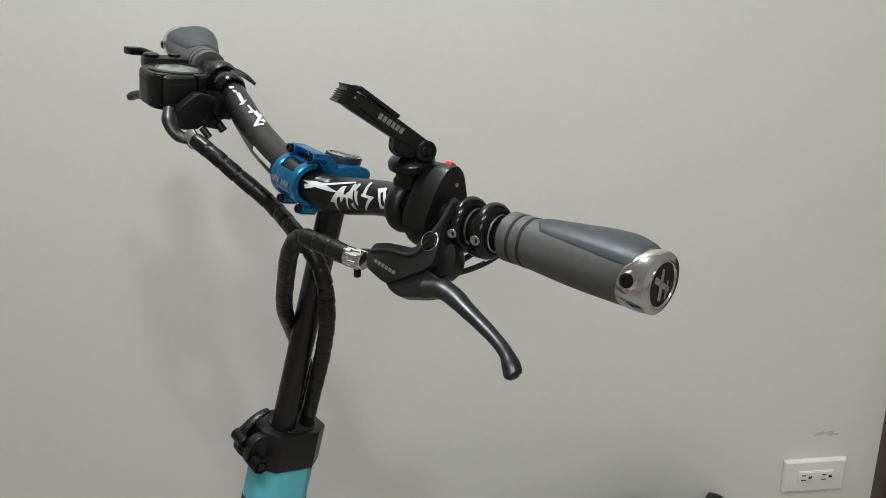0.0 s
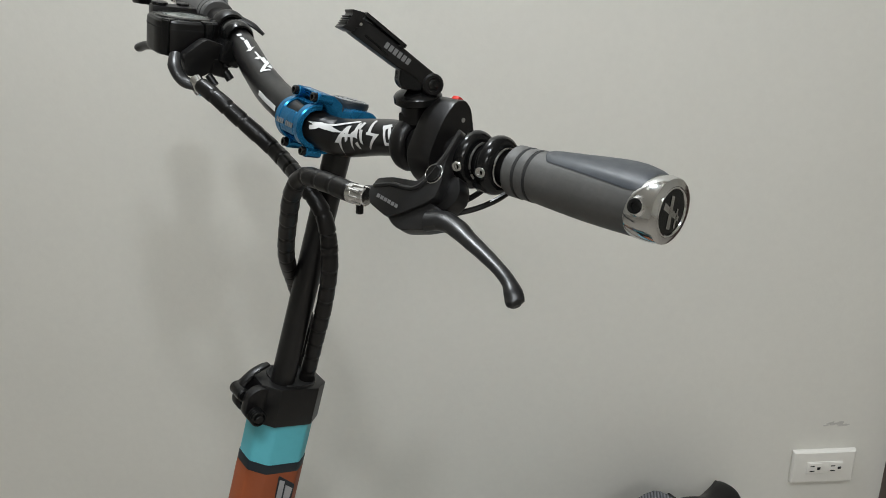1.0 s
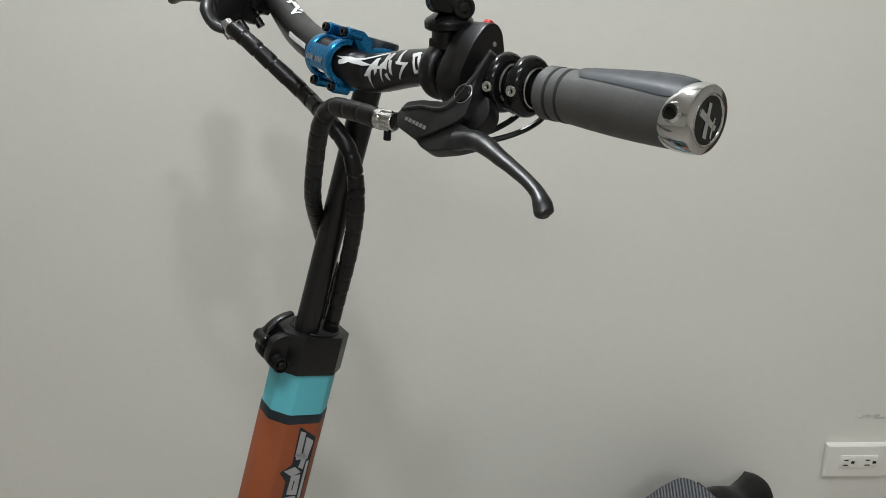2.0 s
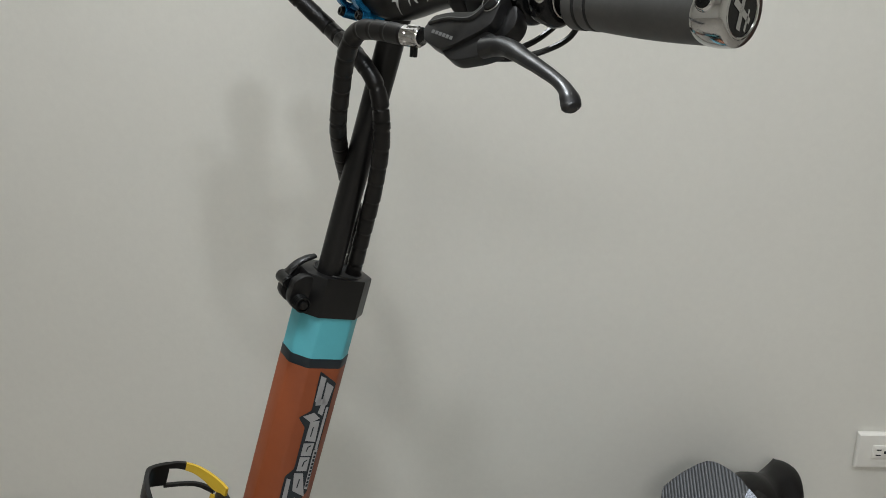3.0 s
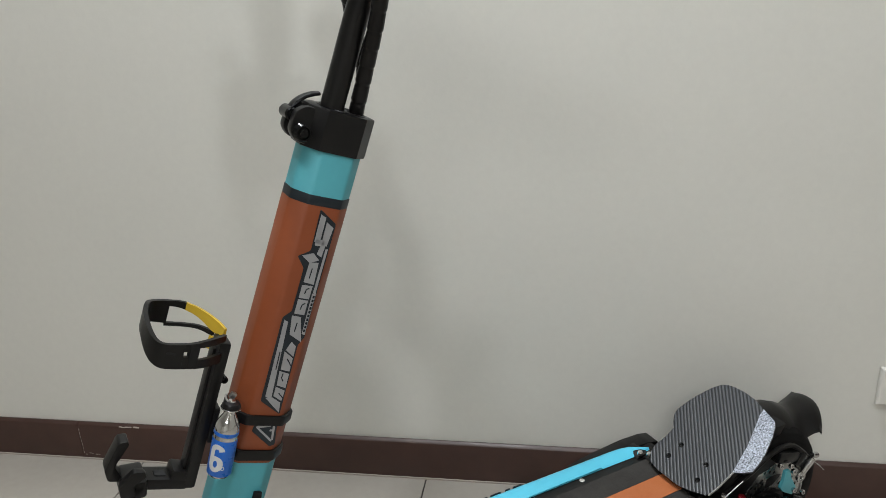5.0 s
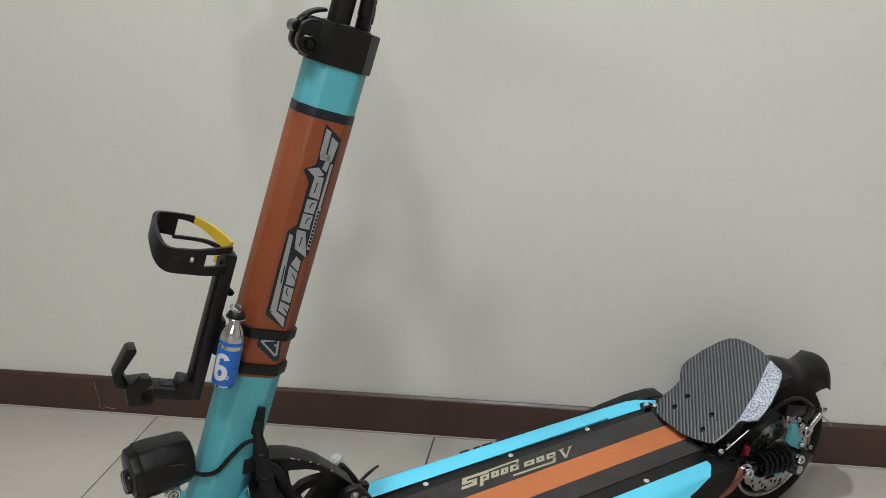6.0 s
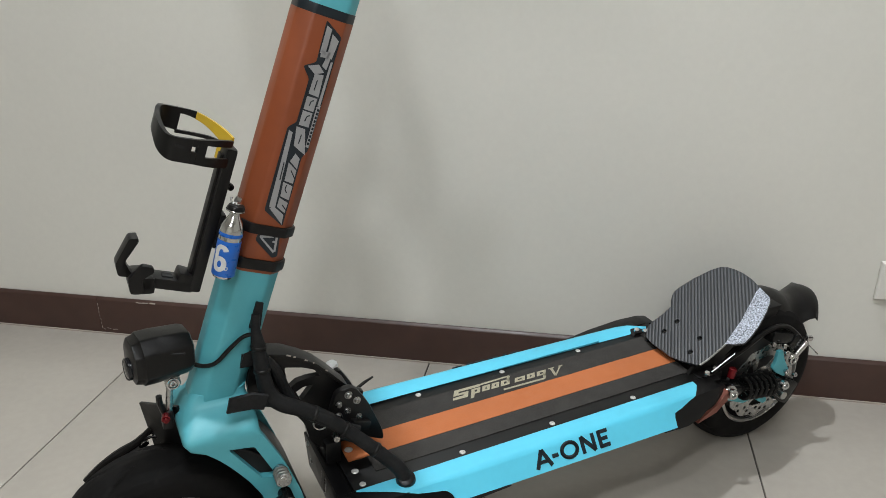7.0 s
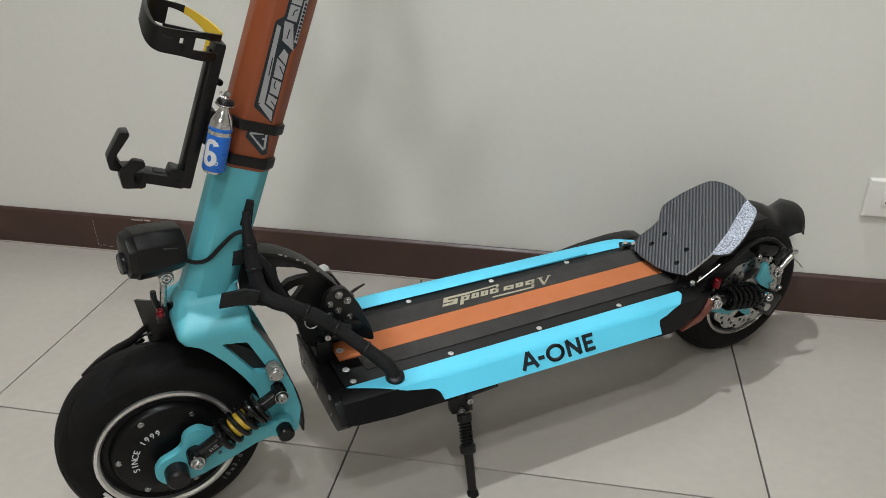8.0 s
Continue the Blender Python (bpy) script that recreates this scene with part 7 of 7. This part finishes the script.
    part("hook", moved(join(slab(rounded([(-0.136, -0.206), (-0.1415, -0.194), (-0.1340, -0.162), (-0.1250, -0.160), (-0.1235, -0.164), (-0.1325, -0.189), (-0.125, -0.199), (-0.116, -0.206)], 0.003), side_plane(0.014), 0.018, 0.0015), box((-0.112, -0.014, -0.206), (0.022, 0.012, 0.016), (0, -12, 0), 0.003)), S), M_PLASTIC, foot)
    part("near_prong", moved(slab(rounded([(-0.124, -0.2155), (-0.1295, -0.2010), (-0.1190, -0.1820), (-0.1070, -0.1825), (-0.1045, -0.1880), (-0.1150, -0.1980), (-0.1100, -0.2130)], 0.003), side_plane(-0.016), 0.009, 0.0018), S), M_PLASTIC, foot)
    part("foot_slot", moved(box((-0.086, 0.000, -0.1995), (0.012, 0.010, 0.003), (0, 0, 0), 0.001), S), M_SLOT, foot)
    part("yellow_nut", moved(rod((-0.102, 0.000, -0.222), (-0.102, 0.000, -0.216), 0.005, seg=8), S), M_YELLOW, foot)


def gas_canister():
    base = in_stem(-0.0385, -0.0385, -0.186)
    t = thing("gas_canister", base, "small silver gas canister with a blue printed label", "gas canister")
    a = Vector((0.0, 0.0, 1.0))
    m = STEM @ Matrix.Translation((-0.0385, -0.0395, -0.177)) @ pose(0, 0, 0, 0, -4, 0) @ Matrix.Diagonal((1.0, 1.0, 0.905, 1.0))
    body = part("shell", moved(lathe([(0.0, 0.0), (0.006, 0.0004), (0.0105, 0.0026), (0.0125, 0.007), (0.0125, 0.062), (0.0118, 0.067), (0.0095, 0.073), (0.0062, 0.079), (0.0052, 0.083), (0.0052, 0.087), (0, 0.087)], (0, 0, 0), a, 32), m), M_CHROME, t, "bare silver metal shell")
    part("label", moved(lathe([(0.01255, 0.006), (0.0127, 0.0065), (0.0127, 0.0500), (0.01255, 0.0505)], (0, 0, 0), a, 32, closed=False), m), M_CANBLUE, body, "blue label")
    part("label", moved(lathe([(0.01255, 0.0555), (0.0127, 0.056), (0.0127, 0.0595), (0.01255, 0.060)], (0, 0, 0), a, 32), m), M_CANBLUE, body, "blue label")
    part("cap", moved(join(lathe([(0.0, 0.085), (0.0080, 0.085), (0.0094, 0.087), (0.0094, 0.0905), (0.008, 0.093), (0.004, 0.0945), (0, 0.0945)], (0, 0, 0), a, 26)), m), M_PLASTIC, t, "black cap in a steel collar")
    part("cap_rim", moved(join(ring((0, 0, 0.087), a, 0.0096, 0.0009, 26, 8), lathe([(0.0, 0.0945), (0.004, 0.0945), (0.0035, 0.096), (0, 0.097)], (0, 0, 0), a, 16)), m), M_CHROME, t)
    part("clip", moved(join(sweep([(-0.004, 0.000, 0.094), (-0.006, 0.002, 0.097), (-0.006, 0.005, 0.099), (-0.004, 0.007, 0.099)], 0.0011, 6), box((0.003, 0.010, 0.096), (0.006, 0.005, 0.007), (0, 20, 0), 0.0012)), m), M_STEEL, t, "bent steel clip")
    # printed figure and letter, bent round the label
    def strip(line, width, turn, h):
        """A flat pen stroke along a plan line, bent round the can."""
        bm = bmesh.new()
        rows = []
        for i, p in enumerate(line):
            d = (line[min(i + 1, len(line) - 1)] - line[max(i - 1, 0)]).normalized()
            n = Vector((-d.y, d.x, 0)) * width / 2
            row = []
            for q in (p + n, p + n / 3, p - n / 3, p - n):
                ang = radians(turn) + q.x / 0.0127
                row.append(bm.verts.new((0.01285 * math.cos(ang), 0.01285 * math.sin(ang), h + q.y)))
            rows.append(row)
        for p, q in zip(rows, rows[1:]):
            for k in range(3):
                bm.faces.new((p[k], p[k + 1], q[k + 1], q[k]))
        return moved(bm, m)

    hook = [Vector((0.0052 * math.cos(w), 0.0082 + 0.0060 * math.sin(w), 0)) for w in [radians(10 + 170 * k / 10) for k in range(11)]]
    bowl = [Vector((0.0052 * math.cos(w), -0.0072 + 0.0070 * math.sin(w), 0)) for w in [radians(180 + 360 * k / 22) for k in range(23)]]
    part("print", join(strip(hook + bowl[:1], 0.0056, -134, 0.0290), strip(bowl, 0.0056, -134, 0.0290)), M_WHITE, body, "white printed figure")
    small = [Vector((0.0014 * math.cos(w), 0.0022 * math.sin(w), 0)) for w in [radians(360 * k / 14) for k in range(15)]]
    part("print", strip(small, 0.0010, -97, 0.0175), M_WHITE, body, "small white printed letter")


def headlight():
    c = Vector((-0.4975, 0.000, 0.3885))
    t = thing("headlight", (-0.490, 0.0, 0.300), "black bicycle headlight on a steel post above the front wheel", "headlight")
    d = Vector((-0.975, -0.16, 0.045)).normalized()
    m = axes(c, d, (0, 0.05, 1))
    prof = rounded([(0.0285, -0.014), (0.0285, 0.014), (0.014, 0.0285), (-0.014, 0.0285), (-0.0285, 0.014), (-0.0285, -0.014), (-0.014, -0.0285), (0.014, -0.0285)], 0.0025, 2)
    bm = bmesh.new()
    rows = []
    for h, k in ((-0.036, 0.72), (-0.034, 0.84), (-0.028, 0.92), (0.006, 1.0), (0.020, 0.99), (0.022, 0.92), (0.029, 0.86), (0.0305, 0.74)):
        rows.append([bm.verts.new(m @ Vector((a * k, b * k, h))) for a, b in prof])
    for a, b in zip(rows, rows[1:]):
        for i in range(len(prof)):
            j = (i + 1) % len(prof)
            bm.faces.new((a[i], a[j], b[j], b[i]))
    bm.faces.new(rows[0])
    bm.faces.new(rows[-1])
    body = part("lamp_body", bm, M_PLASTIC, t, "faceted black lamp body")
    part("lens", moved(lathe([(0.0130, 0.029), (0.0130, 0.0345), (0.0122, 0.0355), (0.0108, 0.0345), (0.007, 0.0358), (0, 0.0364)], (-0.009, 0, 0), (0, 0, 1), 32), m), M_LENS, body, "domed glass lens")
    part("side_seam", moved(box((0.006, 0.0272, -0.012), (0.002, 0.0016, 0.034), (8, 0, 0), 0.0004), m), M_SLOT, body)
    part("side_seam", moved(box((0.010, -0.0274, -0.008), (0.0016, 0.0016, 0.030), (-24, 0, 0), 0.0004), m), M_SLOT, body)
    part("side_label", moved(box((0.010, -0.0276, 0.012), (0.0030, 0.0006, 0.010), (0, 0, 0)), m), M_INKGREY, body)
    part("post", join(rod((-0.4875, -0.004, 0.362), (-0.495, -0.004, 0.308), 0.0042, seg=14), rod((-0.4865, -0.016, 0.356), (-0.4865, 0.008, 0.356), 0.0088, seg=20)), M_STEEL, t, "steel post with a clamp bolt")
    part("clamp_ring", join(ring((-0.4865, -0.0165, 0.356), (0, 1, 0), 0.0066, 0.0013, 20, 8), ring((-0.4865, -0.0172, 0.356), (0, 1, 0), 0.0030, 0.0012, 16, 8)), M_CHROME, t)
    part("clamp_foot", box((-0.487, -0.004, 0.366), (0.022, 0.018, 0.010), (0, 0, 0), 0.003), M_BLACK, t)
    part("bracket", join(box((-0.497, -0.002, 0.303), (0.012, 0.016, 0.024), (0, 8, 0), 0.003), sweep([(-0.500, -0.004, 0.312), (-0.503, -0.004, 0.326), (-0.503, -0.004, 0.336)], 0.0036, 8)), M_PLASTIC, t)
    part("red_bolt", join(rod((-0.499, -0.010, 0.311), (-0.500, -0.018, 0.311), 0.0050, seg=16), rod((-0.500, -0.018, 0.311), (-0.5005, -0.0205, 0.311), 0.0034, seg=12)), M_RED, t, "red anodised bolt")
    part("lamp_cable", sweep([(-0.464, -0.006, 0.372), (-0.452, -0.014, 0.369), (-0.438, -0.020, 0.373), (-0.420, -0.020, 0.388), (-0.404, -0.024, 0.402), (-0.390, -0.030, 0.405)], 0.0026, 8), M_WRAP, t, "thin black lamp cable")


bottle_cage()
gas_canister()
headlight()
